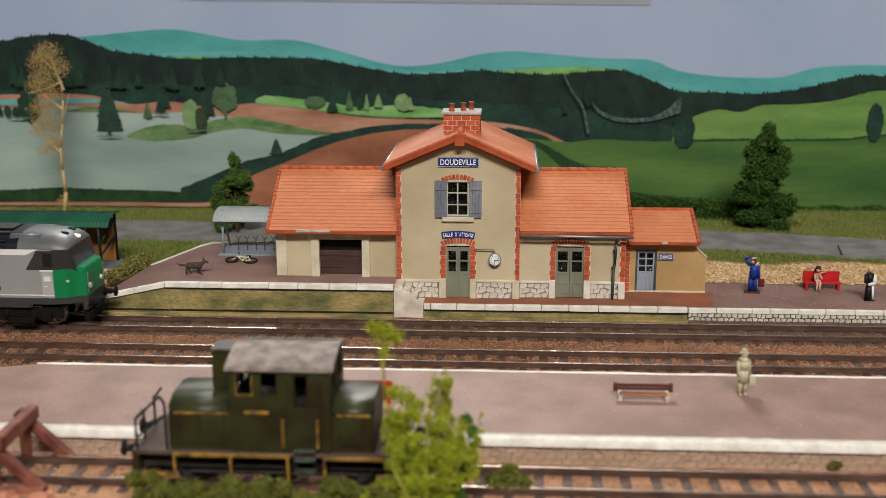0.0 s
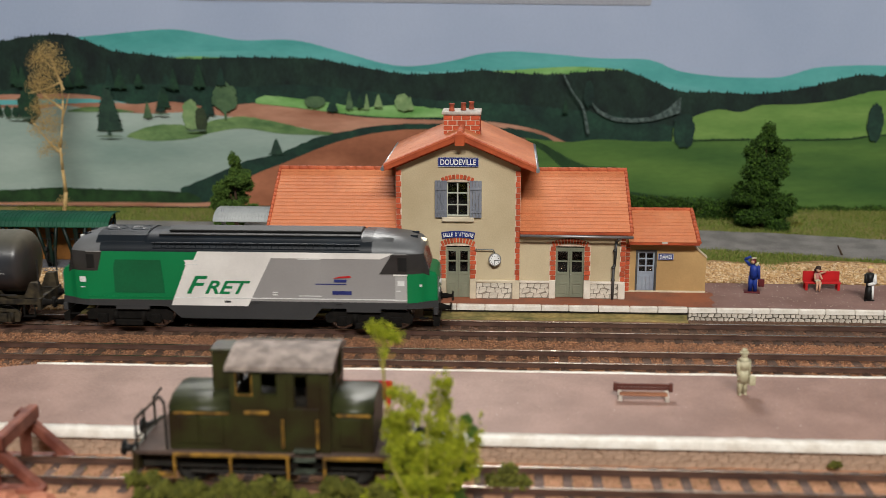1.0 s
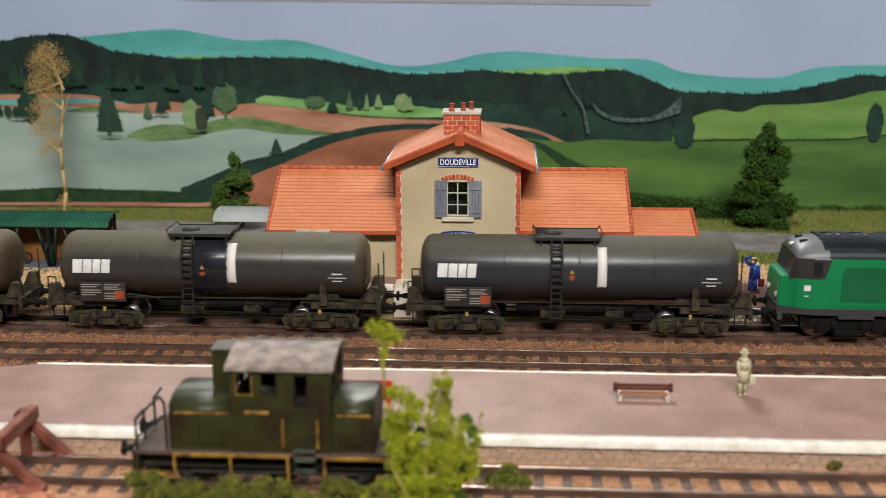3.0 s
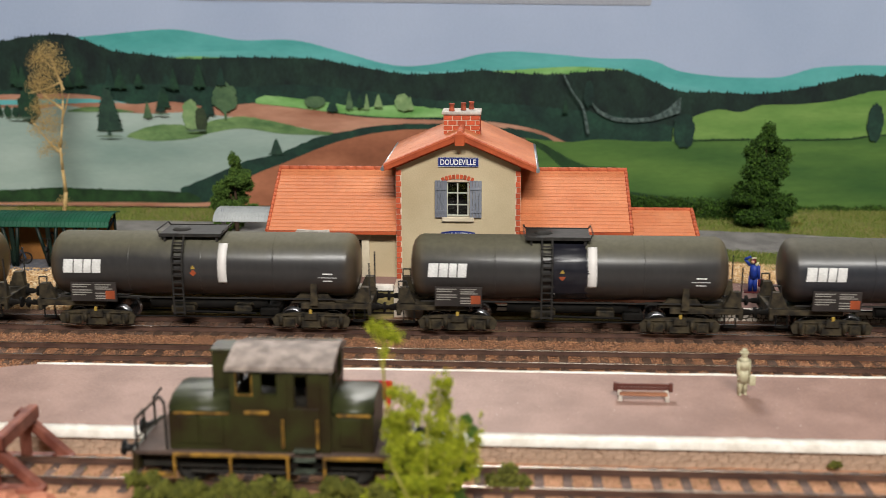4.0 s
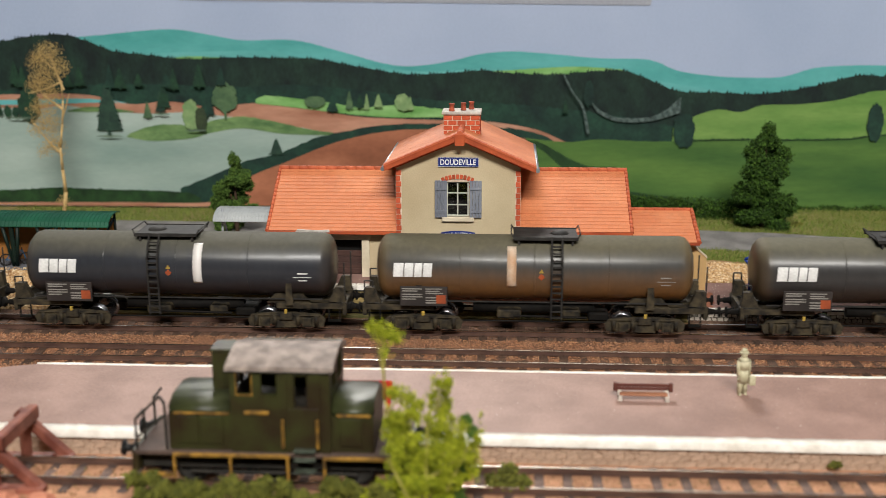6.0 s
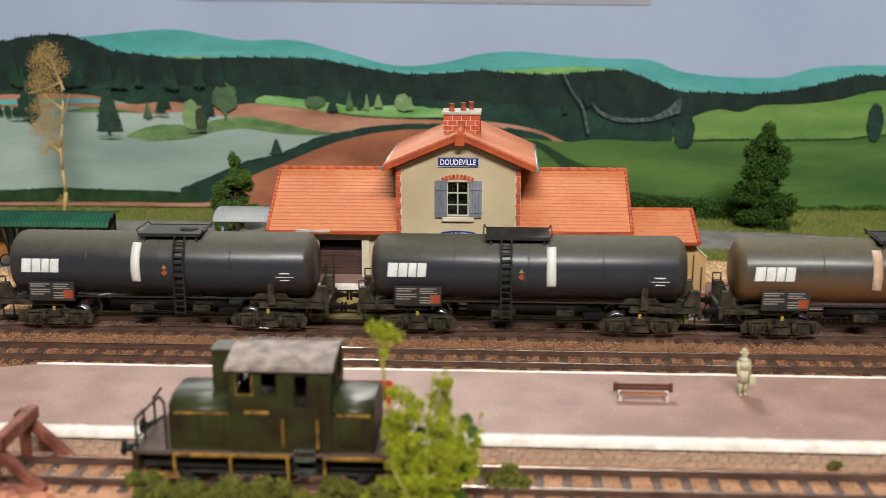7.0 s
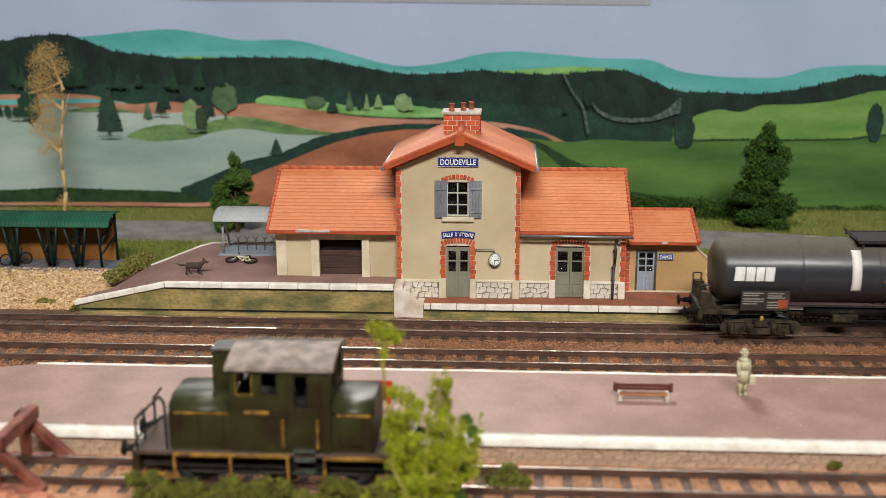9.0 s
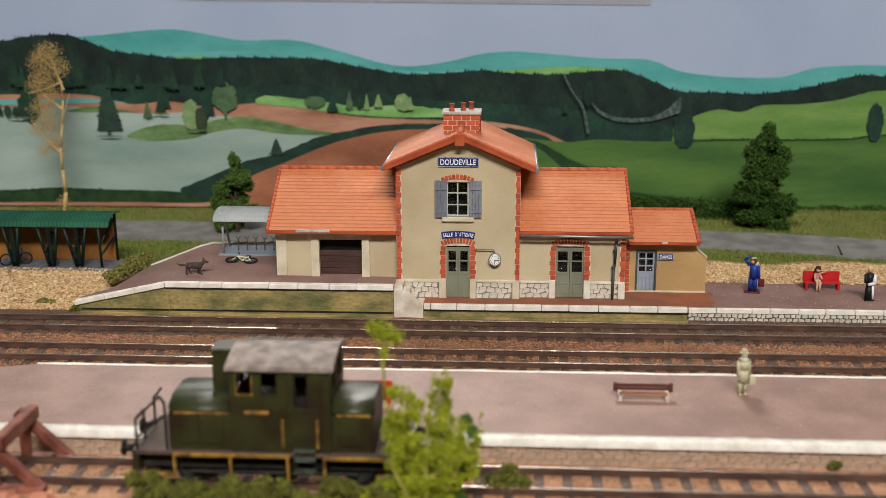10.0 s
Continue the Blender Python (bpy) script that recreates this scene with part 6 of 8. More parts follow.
def tank_wagon(lag, s, paint, label, spill=False, grime=None):
    root = thing("tank_wagon", label, "tank wagon", group="tank wagons of the freight train")
    R, CZ = 15.9, 31.2
    bm = bm_new()
    prof = [(-77.5, 2.0), (-77.4, 6), (-76.8, 10), (-75.6, 13.0), (-73.8, 15.1), (-71.4, R)]
    lathe(bm, prof + [(-x, r) for x, r in prof[::-1]], "x", (0, 0, CZ), 48)
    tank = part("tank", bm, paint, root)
    for x in (-36, 0, 36):
        bm = bm_new()
        lathe(bm, [(x - 0.35, R + 0.01), (x - 0.2, R + 0.1), (x + 0.2, R + 0.1), (x + 0.35, R + 0.01)], "x", (0, 0, CZ), 48)
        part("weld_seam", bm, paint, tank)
    # pale band on the flanks
    bx = 11.0 * s

    def arc(bm2, xa, xb, a0, a1, r, n=18):
        rows = []
        for i in range(n + 1):
            a = math.radians(a0 + (a1 - a0) * i / n)
            rows.append([bm2.verts.new((x, -math.cos(a) * rr, CZ + math.sin(a) * rr)) for x, rr in ((xa, R), (xa, r), (xb, r), (xb, R))])
        for r0, r1 in zip(rows, rows[1:]):
            for q in range(3):
                bm2.faces.new((r0[q], r0[q + 1], r1[q + 1], r1[q])).smooth = q == 1
        bm2.faces.new(rows[0][::-1])
        bm2.faces.new(rows[-1])
    mirrored(lambda b2: arc(b2, bx - 2.2, bx + 2.2, -24, 52, R + 0.14), "pale_band", M_LWHITE if not grime else grime, root, "off-white painted band")
    def stain(b2, n=40):
        rows = []
        for i in range(n + 1):
            a = math.radians(-66 + 154 * i / n)
            xa = -8.5 + 3.4 * noise.noise((i * 0.22, 1.0, 0)) + 1.4 * noise.noise((i * 0.7, 2.0, 0))
            xb = 8.4 + 2.6 * noise.noise((i * 0.25, 5.0, 0)) + 1.2 * noise.noise((i * 0.8, 6.0, 0))
            rows.append([b2.verts.new((x, -math.cos(a) * q, CZ + math.sin(a) * q)) for x, q in ((xa, R), (xa + 0.4, R + 0.14), (xb - 0.4, R + 0.14), (xb, R))])
        for r0, r1 in zip(rows, rows[1:]):
            for q in range(3):
                b2.faces.new((r0[q], r0[q + 1], r1[q + 1], r1[q])).smooth = q == 1
    if spill:
        mirrored(stain, "spill_stain", M_SPILL, root, "black glossy spill below the filler")
    # lettering blocks
    x = -68.2
    for w, lo, mid, hi in ((5.3, 1.0, 1.0, 1.0), (4.8, 1.0, 1.0, 1.0), (4.3, 1.0, 1.0, 1.0), (4.8, 1.0, 1.0, 1.0)):
        def block(b2, x=x, w=w, sh=(lo, mid, hi)):
            n = 5
            rows = []
            for i in range(n + 1):
                a = math.radians(-6 + 24.5 * i / n)
                sl = 0.5 * (i / n - 0.5)
                g = float(np.interp(i / n, (0, 0.5, 1), sh))
                rows.append([b2.verts.new((x + (w - 0.55) * (1 - g) / 2 + dx * g + sl, -math.cos(a) * (R + d), CZ + math.sin(a) * (R + d))) for dx, d in ((0, 0), (0, 0.13), (w - 0.55, 0.13), (w - 0.55, 0))])
            for r0, r1 in zip(rows, rows[1:]):
                for q in range(3):
                    b2.faces.new((r0[q], r0[q + 1], r1[q + 1], r1[q]))
        mirrored(block, "emblem_block", M_PRINT, root, "white block emblem")
        x += w
    for z0, w, d in ((-3.0, 9.0, 0.5), (-1.2, 5.0, 1.0), (-4.8, 4.6, 0.8)):
        def mark(b2, z0=z0, w=w, d=d):
            a = math.asin(z0 / R)
            y = -math.cos(a) * R
            box(b2, 63 - w / 2, 63 + w / 2, y - 0.12, y + 0.4, CZ + z0, CZ + z0 + d * 0.6)
        mirrored(mark, "print_bar", M_DIMPRINT if grime else M_PRINT, root)
    hz = -3.4 * s

    def diamond(b2):
        y = -math.cos(0.13) * R
        prism(b2, [(hz - 1.6, CZ - 1.2), (hz, CZ - 2.8), (hz + 1.6, CZ - 1.2), (hz, CZ + 0.6)], y - 0.25, y + 0.4, "y")
    mirrored(diamond, "hazard_plate", M_ORANGE, root, "small orange diamond plate")
    mirrored(lambda b2: prism(b2, [(hz - 1.2, CZ + 0.9), (hz + 1.2, CZ + 0.9), (hz, CZ + 2.8)], -R - 0.2, -R + 0.4, "y"), "hazard_plate", M_YELLOW, root, "small yellow triangle plate")
    # data panel
    mirrored(lambda b2: box(b2, -65, -42, -17.2, -16.4, 15.2, 25.0, 0.15), "data_panel", M_PANEL, root, "dark panel with grey print and an orange square")
    mirrored(lambda b2: [box(b2, xa, xa + w, -17.35, -17.1, z, z + 0.55) for xa, w, z in ((-64, 9.6, 23.6), (-64, 7.5, 22.5), (-64, 9.8, 20.8), (-64, 9.8, 19.6), (-64, 6.8, 18.4), (-52.6, 8, 23.6), (-52.6, 6.8, 22.4), (-52.6, 8.6, 21.4), (-52.6, 5.5, 19.2), (-52.6, 7.6, 17.8), (-52.6, 6.8, 16.6))],
             "print_bar", M_DIMPRINT, root)
    mirrored(lambda b2: box(b2, -47.4, -42.8, -17.4, -17.1, 16.6, 20.8), "orange_square", M_ORANGE, root)
    # filler platform, dome and ladders
    lx = -10.8 * s
    px = lx + 5.4 * s
    bm = bm_new()
    box(bm, px - 15.6, px + 15.6, -10.5, 10.5, 47.7, 48.3, 0.15)
    box(bm, px - 15.6, px + 15.6, -10.9, -10.3, 47.0, 48.7, 0.1)
    box(bm, px - 15.6, px + 15.6, 10.3, 10.9, 47.0, 48.7, 0.1)
    part("top_platform", bm, M_WALKWAY, root, "dark grating platform on top")
    for dx in (-13, 13):
        bm = bm_new()
        box(bm, px + dx - 0.5, px + dx + 0.5, -10, 10, 44.6, 47.8)
        part("platform_bracket", bm, M_WALKWAY, root)
    bm = bm_new()
    lathe(bm, [(0, 4.6), (1.6, 4.6), (2.0, 4.0), (2.6, 3.4), (2.8, 0.8)], "z", (px - 7 * s, 0, 46.9), 20)
    part("filler_dome", bm, M_WALKWAY, root)
    for dx in (-15.4, 15.4):
        bm = bm_new()
        for y in (-10.4, 10.4):
            tube(bm, (px + dx, y, 48.0), (px + dx * 1.08, y * 0.9, 50.2), 0.35, seg=5)
        tube(bm, (px + dx * 1.08, -9.4, 50.2), (px + dx * 1.08, 9.4, 50.2), 0.35, seg=5)
        part("platform_rail", bm, M_WALKWAY, root)
    for sy in (-1, 1):
        ld = new("ladder")
        ld.parent = root
        for dx in (-2.5, 2.5):
            bm = bm_new()
            path = [(10.6, 47.9), (14.4, 43.4), (16.9, 38), (17.6, 32), (17.4, 24), (17.0, 9)]
            for p, q in zip(path, path[1:]):
                tube(bm, (lx + dx, sy * p[0], p[1]), (lx + dx, sy * q[0], q[1]), 0.5, seg=6)
            part("stile", bm, M_WALKWAY, ld)
        for i in range(12):
            z = 10 + i * 3.15
            y = float(np.interp(z, [9, 24, 32, 38, 43.8, 48.6], [17.0, 17.4, 17.6, 16.9, 14.4, 10.6]))
            bm = bm_new()
            box(bm, lx - 2.5, lx + 2.5, sy * y - 0.4, sy * y + 0.4, z - 0.25, z + 0.35)
            part("rung", bm, M_WALKWAY, ld)
    # underframe
    for xa, xb in ((-84, -49), (49, 84)):
        bm = bm_new()
        for y in (-13.5, 12.3):
            box(bm, xa, xb, y, y + 1.2, 11.8, 14.6, 0.15)
        box(bm, xa + 1, xb - 1, -12.6, 12.6, 12.4, 14.0)
        part("end_frame", bm, M_BOGIE, root, "grimy end underframe")
    mirrored(lambda b2: box(b2, -72, 72, -13.6, -13.0, 16.4, 17.1), "side_rail", M_WALKWAY, root)
    mirrored(lambda b2: [tube(b2, (-44, -12, 6.6), (44, -12, 6.6), 0.45, seg=6), tube(b2, (-10, -11, 9), (26, -11, 8.4), 0.6, seg=6)], "brake_rod", M_UNDERC, root)
    for xx, w, z0, z1 in ((-18, 12, 6.4, 11), (14, 9, 7.4, 11.4), (27, 10, 5.8, 10)):
        bm = bm_new()
        box(bm, xx, xx + w, -8, 8, z0, z1, 0.8)
        part("brake_gear", bm, M_BOGIE if xx < 20 else M_UNDERC, root)
    bm = bm_new()
    tube(bm, (-30, 0, 10), (30, 0, 10), 2.6, seg=10)
    part("centre_beam", bm, M_UNDERC, root)
    for e in (-1, 1):
        for y in (-11, 11):
            bm = bm_new()
            prism(bm, [(e * 44, 14.4), (e * 66, 14.4), (e * 62, 18.6), (e * 48, 18.6)], y - 1.0, y + 1.0, "y")
            part("tank_saddle", bm, M_BOGIE, root, "brownish tank saddle")
            bm = bm_new()
            prism(bm, [(e * 54, 14), (e * 58, 14), (e * 57.4, 25), (e * 54.6, 25)], y * 1.36 - 0.5, y * 1.36 + 0.5, "y")
            part("saddle_strap", bm, M_BOGIE, root)
        bm = bm_new()
        box(bm, e * 83 - 1, e * 83 + 1, -13.6, 13.6, 9.0, 15.2, 0.2)
        part("buffer_beam", bm, M_BOGIE, root)
        buffers(root, e * 83.6, e)
        bm = bm_new()
        tube(bm, (e * 84, 0, 11), (e * 91, 0, 8.6), 0.9, seg=6)
        part("coupling", bm, M_UNDERC, root)
        bm = bm_new()
        prism(bm, [(e * 75, 15), (e * 83.6, 15), (e * 82.6, 22.6), (e * 78.4, 22.6)], -12, -8.4, "y")
        prism(bm, [(e * 75, 15), (e * 83.6, 15), (e * 82.6, 22.6), (e * 78.4, 22.6)], 8.4, 12, "y")
        part("end_support", bm, M_BOGIE, root)
        for y in (-11.6, 11.6):
            bm = bm_new()
            tube(bm, (e * 83, y, 15), (e * 83, y, 35 if e > 0 else 26), 0.4, seg=5)
            if e < 0:
                tube(bm, (e * 83, y, 26), (e * 79, y, 26), 0.4, seg=5)
                tube(bm, (e * 79, y, 26), (e * 79, y, 15), 0.4, seg=5)
            part("end_handrail", bm, M_WALKWAY, root)
        for y in (-13.4, 13.4):
            bm = bm_new()
            box(bm, e * 78 - 3, e * 78 + 3, y - 1, y + 1, 5.6, 6.3)
            box(bm, e * 78 - 3, e * 78 - 2.4, y - 0.4, y + 0.4, 6.3, 12)
            box(bm, e * 78 + 2.4, e * 78 + 3, y - 0.4, y + 0.4, 6.3, 12)
            part("foot_step", bm, M_UNDERC, root)
        bg = new("bogie")
        bg.parent = root
        bg.location.x = e * 0.054
        for sy in (-1, 1):
            bm = bm_new()
            prism(bm, [(-19.5, 6.6), (-17, 9.0), (-5, 9.9), (5, 9.9), (17, 9.0), (19.5, 6.6), (18.4, 2.8), (13.4, 2.4), (7, 4.2), (5, 2.2), (-5, 2.2), (-7, 4.2), (-13.4, 2.4), (-18.4, 2.8)], sy * 12.6, sy * 13.8, "y")
            box(bm, -17, 17, sy * 14.0 - 0.6, sy * 14.0 + 0.6, 8.2, 8.9, 0.15)
            for xx in (-10.4, 10.4):
                box(bm, xx - 2.4, xx + 2.4, sy * 14.4 - 0.9, sy * 14.4 + 0.9, 2.8, 7.4, 0.4)
                tube(bm, (xx, sy * 14.4, 5.2), (xx, sy * 15.8, 5.2), 1.3, seg=10)
                for k in (-4.6, 4.6):
                    tube(bm, (xx + k, sy * 14.2, 3.6), (xx + k, sy * 14.2, 8.4), 1.1, seg=8)
            box(bm, -3.4, 3.4, sy * 14.2 - 0.8, sy * 14.2 + 0.8, 6.2, 10, 0.3)
            part("bogie_frame", bm, M_BOGIE, bg)
            bm = bm_new()
            box(bm, -0.7, 0.7, sy * 14.9 - 0.3, sy * 14.9 + 0.3, 9.6, 11.8, 0.15)
            part("earthing_tab", bm, M_YELLOW, bg)
        for xx in (-10.4, 10.4):
            wheelset(bg, xx, 5.3)
    TRAIN.append((root, lag))
    return root


M_PANEL = mat("dark_data_panel", srgb(52, 46, 44), 0.6, 0, srgb(40, 36, 34), 10)
M_WALKWAY = mat("dark_walkway_steel", srgb(48, 46, 43), 0.7, 0, srgb(30, 28, 27), 6, fine=0.12)
M_SPILL = mat("black_tar_spill", srgb(26, 26, 34), 0.25, 0, srgb(38, 38, 44), 8, fine=0.1)
M_DUSTBAND = mat("rust_stained_band", srgb(214, 200, 182), 0.6, 0, srgb(186, 146, 112), 12, fine=0.08)
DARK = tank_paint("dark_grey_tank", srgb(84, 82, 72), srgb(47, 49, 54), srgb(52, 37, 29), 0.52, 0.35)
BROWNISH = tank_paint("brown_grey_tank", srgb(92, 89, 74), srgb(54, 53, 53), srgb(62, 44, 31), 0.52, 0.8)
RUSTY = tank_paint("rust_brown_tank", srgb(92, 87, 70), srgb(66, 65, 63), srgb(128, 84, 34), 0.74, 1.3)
locomotive()
FIRST, PITCH = -189.5, -180.5
for i, (s, paint, label, spill, grime) in enumerate((
        (1, DARK, "dark grey bogie tank wagon with white emblem, behind the locomotive", False, None),
        (1, BROWNISH, "dusty grey bogie tank wagon with a black spill", True, None),
        (1, BROWNISH, "dusty brown-grey bogie tank wagon with white emblem", False, None),
        (-1, RUSTY, "rust-stained brown bogie tank wagon with pale band", False, M_DUSTBAND),
        (1, DARK, "dark grey bogie tank wagon with white emblem", False, None),
        (-1, DARK, "dark grey bogie tank wagon at the train's end", False, None))):
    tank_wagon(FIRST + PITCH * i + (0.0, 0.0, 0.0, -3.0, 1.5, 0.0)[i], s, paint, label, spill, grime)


# ---- trees, bushes ----
def foliage_mat(name, tones):
    return island_tones(name, tones, 0.85)


def clumps(name, blobs, n, leaf, material, parent, seed, label="", spread=(0.55, 1.0)):
    """A crown of many small leaf clumps gathered round uneven boughs: blobs are (x, y, z, rx, ry, rz)."""
    rnd = random.Random(seed)
    vs, fs = [], []
    vol = [b2[3] * b2[4] * b2[5] for b2 in blobs]
    tot = sum(vol)
    for (bx, by, bz, rx, ry, rz), v in zip(blobs, vol):
        for _ in range(max(12, int(n * v / tot))):
            d = Vector((rnd.gauss(0, 1), rnd.gauss(0, 1), rnd.gauss(0, 1)))
            d.normalize()
            k = rnd.uniform(*spread) * (0.82 + 0.35 * noise.noise((d.x * 2.2 + bx, d.y * 2.2, d.z * 2.2 + bz)))
            c = Vector((bx + d.x * rx * k, by + d.y * ry * k, bz + d.z * rz * k))
            r = leaf * rnd.uniform(0.6, 1.5)
            rot = Euler((rnd.uniform(0, 6), rnd.uniform(0, 6), rnd.uniform(0, 6))).to_matrix()
            o = len(vs)
            for e in ((1, 0, 0), (-0.7, 0.7, 0), (-0.6, -0.8, 0.1), (0.1, 0, 0.9), (0.2, 0.5, -0.6)):
                vs.append(tuple((c + rot @ Vector(e) * r * rnd.uniform(0.7, 1.2)) * 0.001))
            fs += [(o, o + 1, o + 3), (o + 1, o + 2, o + 3), (o + 2, o, o + 3), (o, o + 4, o + 1), (o + 1, o + 4, o + 2), (o + 2, o + 4, o)]
    me = bpy.data.meshes.new(name)
    me.from_pydata(vs, [], fs)
    me.materials.append(material)
    ob = new(name, me)
    ob.parent = parent
    return tagged(ob, label) if label else ob


M_BARK = mat("dark_bark", srgb(82, 64, 48), 0.9, 0, srgb(58, 44, 34), 4, bump=0.5, bump_size=0.6)
M_STEM = mat("yellow_green_stem", srgb(176, 168, 84), 0.8, 0, srgb(140, 132, 62), 5, bump=0.3, bump_size=0.6)
M_STRAW = mat("straw_coloured_twig", srgb(216, 186, 130), 0.85, 0, srgb(186, 152, 98), 5, bump=0.3, bump_size=0.6)
F_DARK = foliage_mat("dark_green_foam_leaf", [srgb(44, 74, 20), srgb(74, 106, 32), srgb(30, 52, 15), srgb(54, 84, 24), srgb(24, 42, 13)])
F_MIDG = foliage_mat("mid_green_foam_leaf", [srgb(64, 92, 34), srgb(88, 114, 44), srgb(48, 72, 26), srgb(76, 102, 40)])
F_YELLOW = foliage_mat("yellow_green_foam_leaf", [srgb(168, 172, 34), srgb(116, 128, 22), srgb(194, 196, 54), srgb(80, 94, 16), srgb(156, 162, 30), srgb(130, 142, 26)])
F_OLIVE = foliage_mat("olive_moss_leaf", [srgb(92, 94, 34), srgb(114, 114, 44), srgb(62, 66, 22), srgb(102, 102, 38)])
F_MOSS = foliage_mat("brown_green_moss", [srgb(124, 122, 58), srgb(146, 138, 78), srgb(96, 96, 42), srgb(112, 110, 52)])
F_STRAW = foliage_mat("straw_leaf", [srgb(196, 164, 106), srgb(170, 140, 82), srgb(214, 186, 130)])


def tree(name, label, at, height, blobs, leaf_n, leaf, foliage, bark, seed, limbs, trunk_r):
    root = thing(name, label, "tree", at)
    bm = bm_new()
    p = Vector((0, 0, -1))
    n = 6
    for i in range(n):
        q = Vector((math.sin(i * 1.7 + seed) * height * 0.012, math.cos(i * 1.3) * height * 0.01, height * 0.9 * (i + 1) / n))
        tube(bm, p, q, trunk_r * (1 - i / n * 0.8), trunk_r * (1 - (i + 1) / n * 0.8), seg=8)
        p = q
    tr = part("trunk", bm, bark, root)
    for a, c, r in limbs:
        bm = bm_new()
        a, c = Vector(a), Vector(c)
        mid = a.lerp(c, 0.5) + Vector((0, 0, -height * 0.01))
        tube(bm, a, mid, r, r * 0.75, seg=6)
        tube(bm, mid, c, r * 0.75, r * 0.4, seg=6)
        part("limb", bm, bark, tr)
    clumps("crown", blobs, leaf_n, leaf, foliage, root, seed, spread=(0.35, 1.2))
    return root


rnd = random.Random(44)
bl = []
for z, w in ((5, 20), (12, 20), (20, 20), (30, 19.5), (40, 18), (48, 16.5), (54, 14), (60, 11), (66, 6.5)):
    for k in range(5):
        a = rnd.uniform(0, 6.28)
        bl.append((math.cos(a) * w * 0.68, math.sin(a) * w * 0.5, z + rnd.uniform(-3, 3), w * 0.46, w * 0.46, 5.6))
bl += [(1, 0, 70, 4.5, 4, 4.5), (-13, -4, 55, 4.5, 4, 3.5), (0, 0, 30, 9, 8, 24)]
tree("evergreen_tree", "dense dark green tree standing by the road", (178, 228, 0), 66, bl, 36000, 0.72, F_DARK, M_BARK, 3,
     [((0, 0, 12), (9, 2, 20), 0.9), ((0, 0, 24), (-9, -2, 33), 0.8), ((0, 0, 36), (8, -2, 44), 0.7)], 2.2)
bl = []
for z, w in ((4, 15), (12, 17), (20, 17), (28, 15), (36, 11), (43, 7), (48, 4.5)):
    for k in range(5):
        a = rnd.uniform(0, 6.28)
        bl.append((math.cos(a) * w * 0.66, math.sin(a) * w * 0.5, z + rnd.uniform(-2.5, 2.5), w * 0.4, w * 0.4, 4.2))
bl += [(-1, 0, 51, 3, 3, 4)]
tree("bushy_tree", "small bushy dark green tree behind the cycle shelter", (-184, 200, 1), 46, bl, 17000, 0.75, F_MIDG, M_BARK, 5,
     [((0, 0, 10), (7, 1, 18), 0.7), ((0, 0, 20), (-7, -1, 28), 0.6)], 1.6)
tw = []
for z, x, w in ((118, -8, 9), (112, -16, 8), (108, 2, 8), (100, -12, 10), (94, -20, 7), (88, -6, 8), (78, -14, 9), (66, -10, 10), (60, -22, 5), (52, -4, 8), (46, -14, 5), (10, 4, 5)):
    tw.append((x * 0.8 - 3.0, 0, z, w * 1.3, w * 1.1, w * 1.05))
bare = tree("bare_tree", "thin straw-coloured tree with sparse dry twigs", (-326, 250, 0), 112, tw, 7000, 0.36, F_STRAW, M_STRAW, 8,
     [((0, 0, 44), (-22, 0, 68), 0.9), ((1, 0, 78), (-18, 0, 92), 0.9), ((1, 0, 98), (-24, 0, 88), 0.8), ((2, 0, 92), (-8, 0, 118), 0.9), ((0, 0, 70), (6, 0, 90), 0.6), ((0, 0, 104), (-14, 0, 114), 0.6)], 1.5)
bare.rotation_euler[1] = radians(3.6)
# sapling before the shunter
bl = [(-11.5, 0, 65.5, 3.6, 3.5, 2.6), (-7.5, 0, 63.5, 2.8, 3, 2.0), (-14.5, 0, 67.5, 2.2, 2.4, 1.8), (-10.5, 0, 59, 1.8, 1.6, 2.6)]
for x, z, w, h in ((6.0, 46, 3.6, 4.6), (8, 40, 3.2, 5), (-4, 39, 6, 4.5), (2, 36, 5, 4), (-8, 35, 3.6, 4.5), (-9, 29, 3.4, 4.5), (-5, 28, 5, 5), (3, 28, 6.5, 5), (10, 29, 4, 5), (13, 23, 4.5, 5), (18, 32, 2.2, 4),
                   (16, 27, 3, 3.4), (-6, 20, 5, 5), (0, 19, 7, 5.5), (8, 18, 5, 5), (-11, 11, 5, 5), (-2, 10, 7.5, 6), (6, 9, 6, 5), (-8, 3, 7, 5), (2, 2, 8, 5), (-16, 5, 5, 4)):
    sr = random.Random(x * 7 + z)
    for _ in range(5):
        bl.append((x + 1 + sr.uniform(-0.95, 0.95) * w, sr.uniform(-5, 5), z + sr.uniform(-0.95, 0.95) * h, w * sr.uniform(0.3, 0.7), w * 0.5, h * sr.uniform(0.3, 0.8)))
sap = thing("sapling", "bright yellow-green sapling with sparse leaf clumps", "tree", (-27, -199, -3))
bm = bm_new()
for a, c, r, r2 in (((0, 0, -1), (-2, 0, 14), 1.0, 0.9), ((-2, 0, 14), (-6, 0, 28), 0.9, 0.7), ((-6, 0, 28), (-11, 0, 42), 0.7, 0.5), ((-11, 0, 42), (-11.5, 0, 66), 0.5, 0.3)):
    tube(bm, a, c, r, r2, seg=7)
st2 = part("trunk", bm, M_STEM, sap)
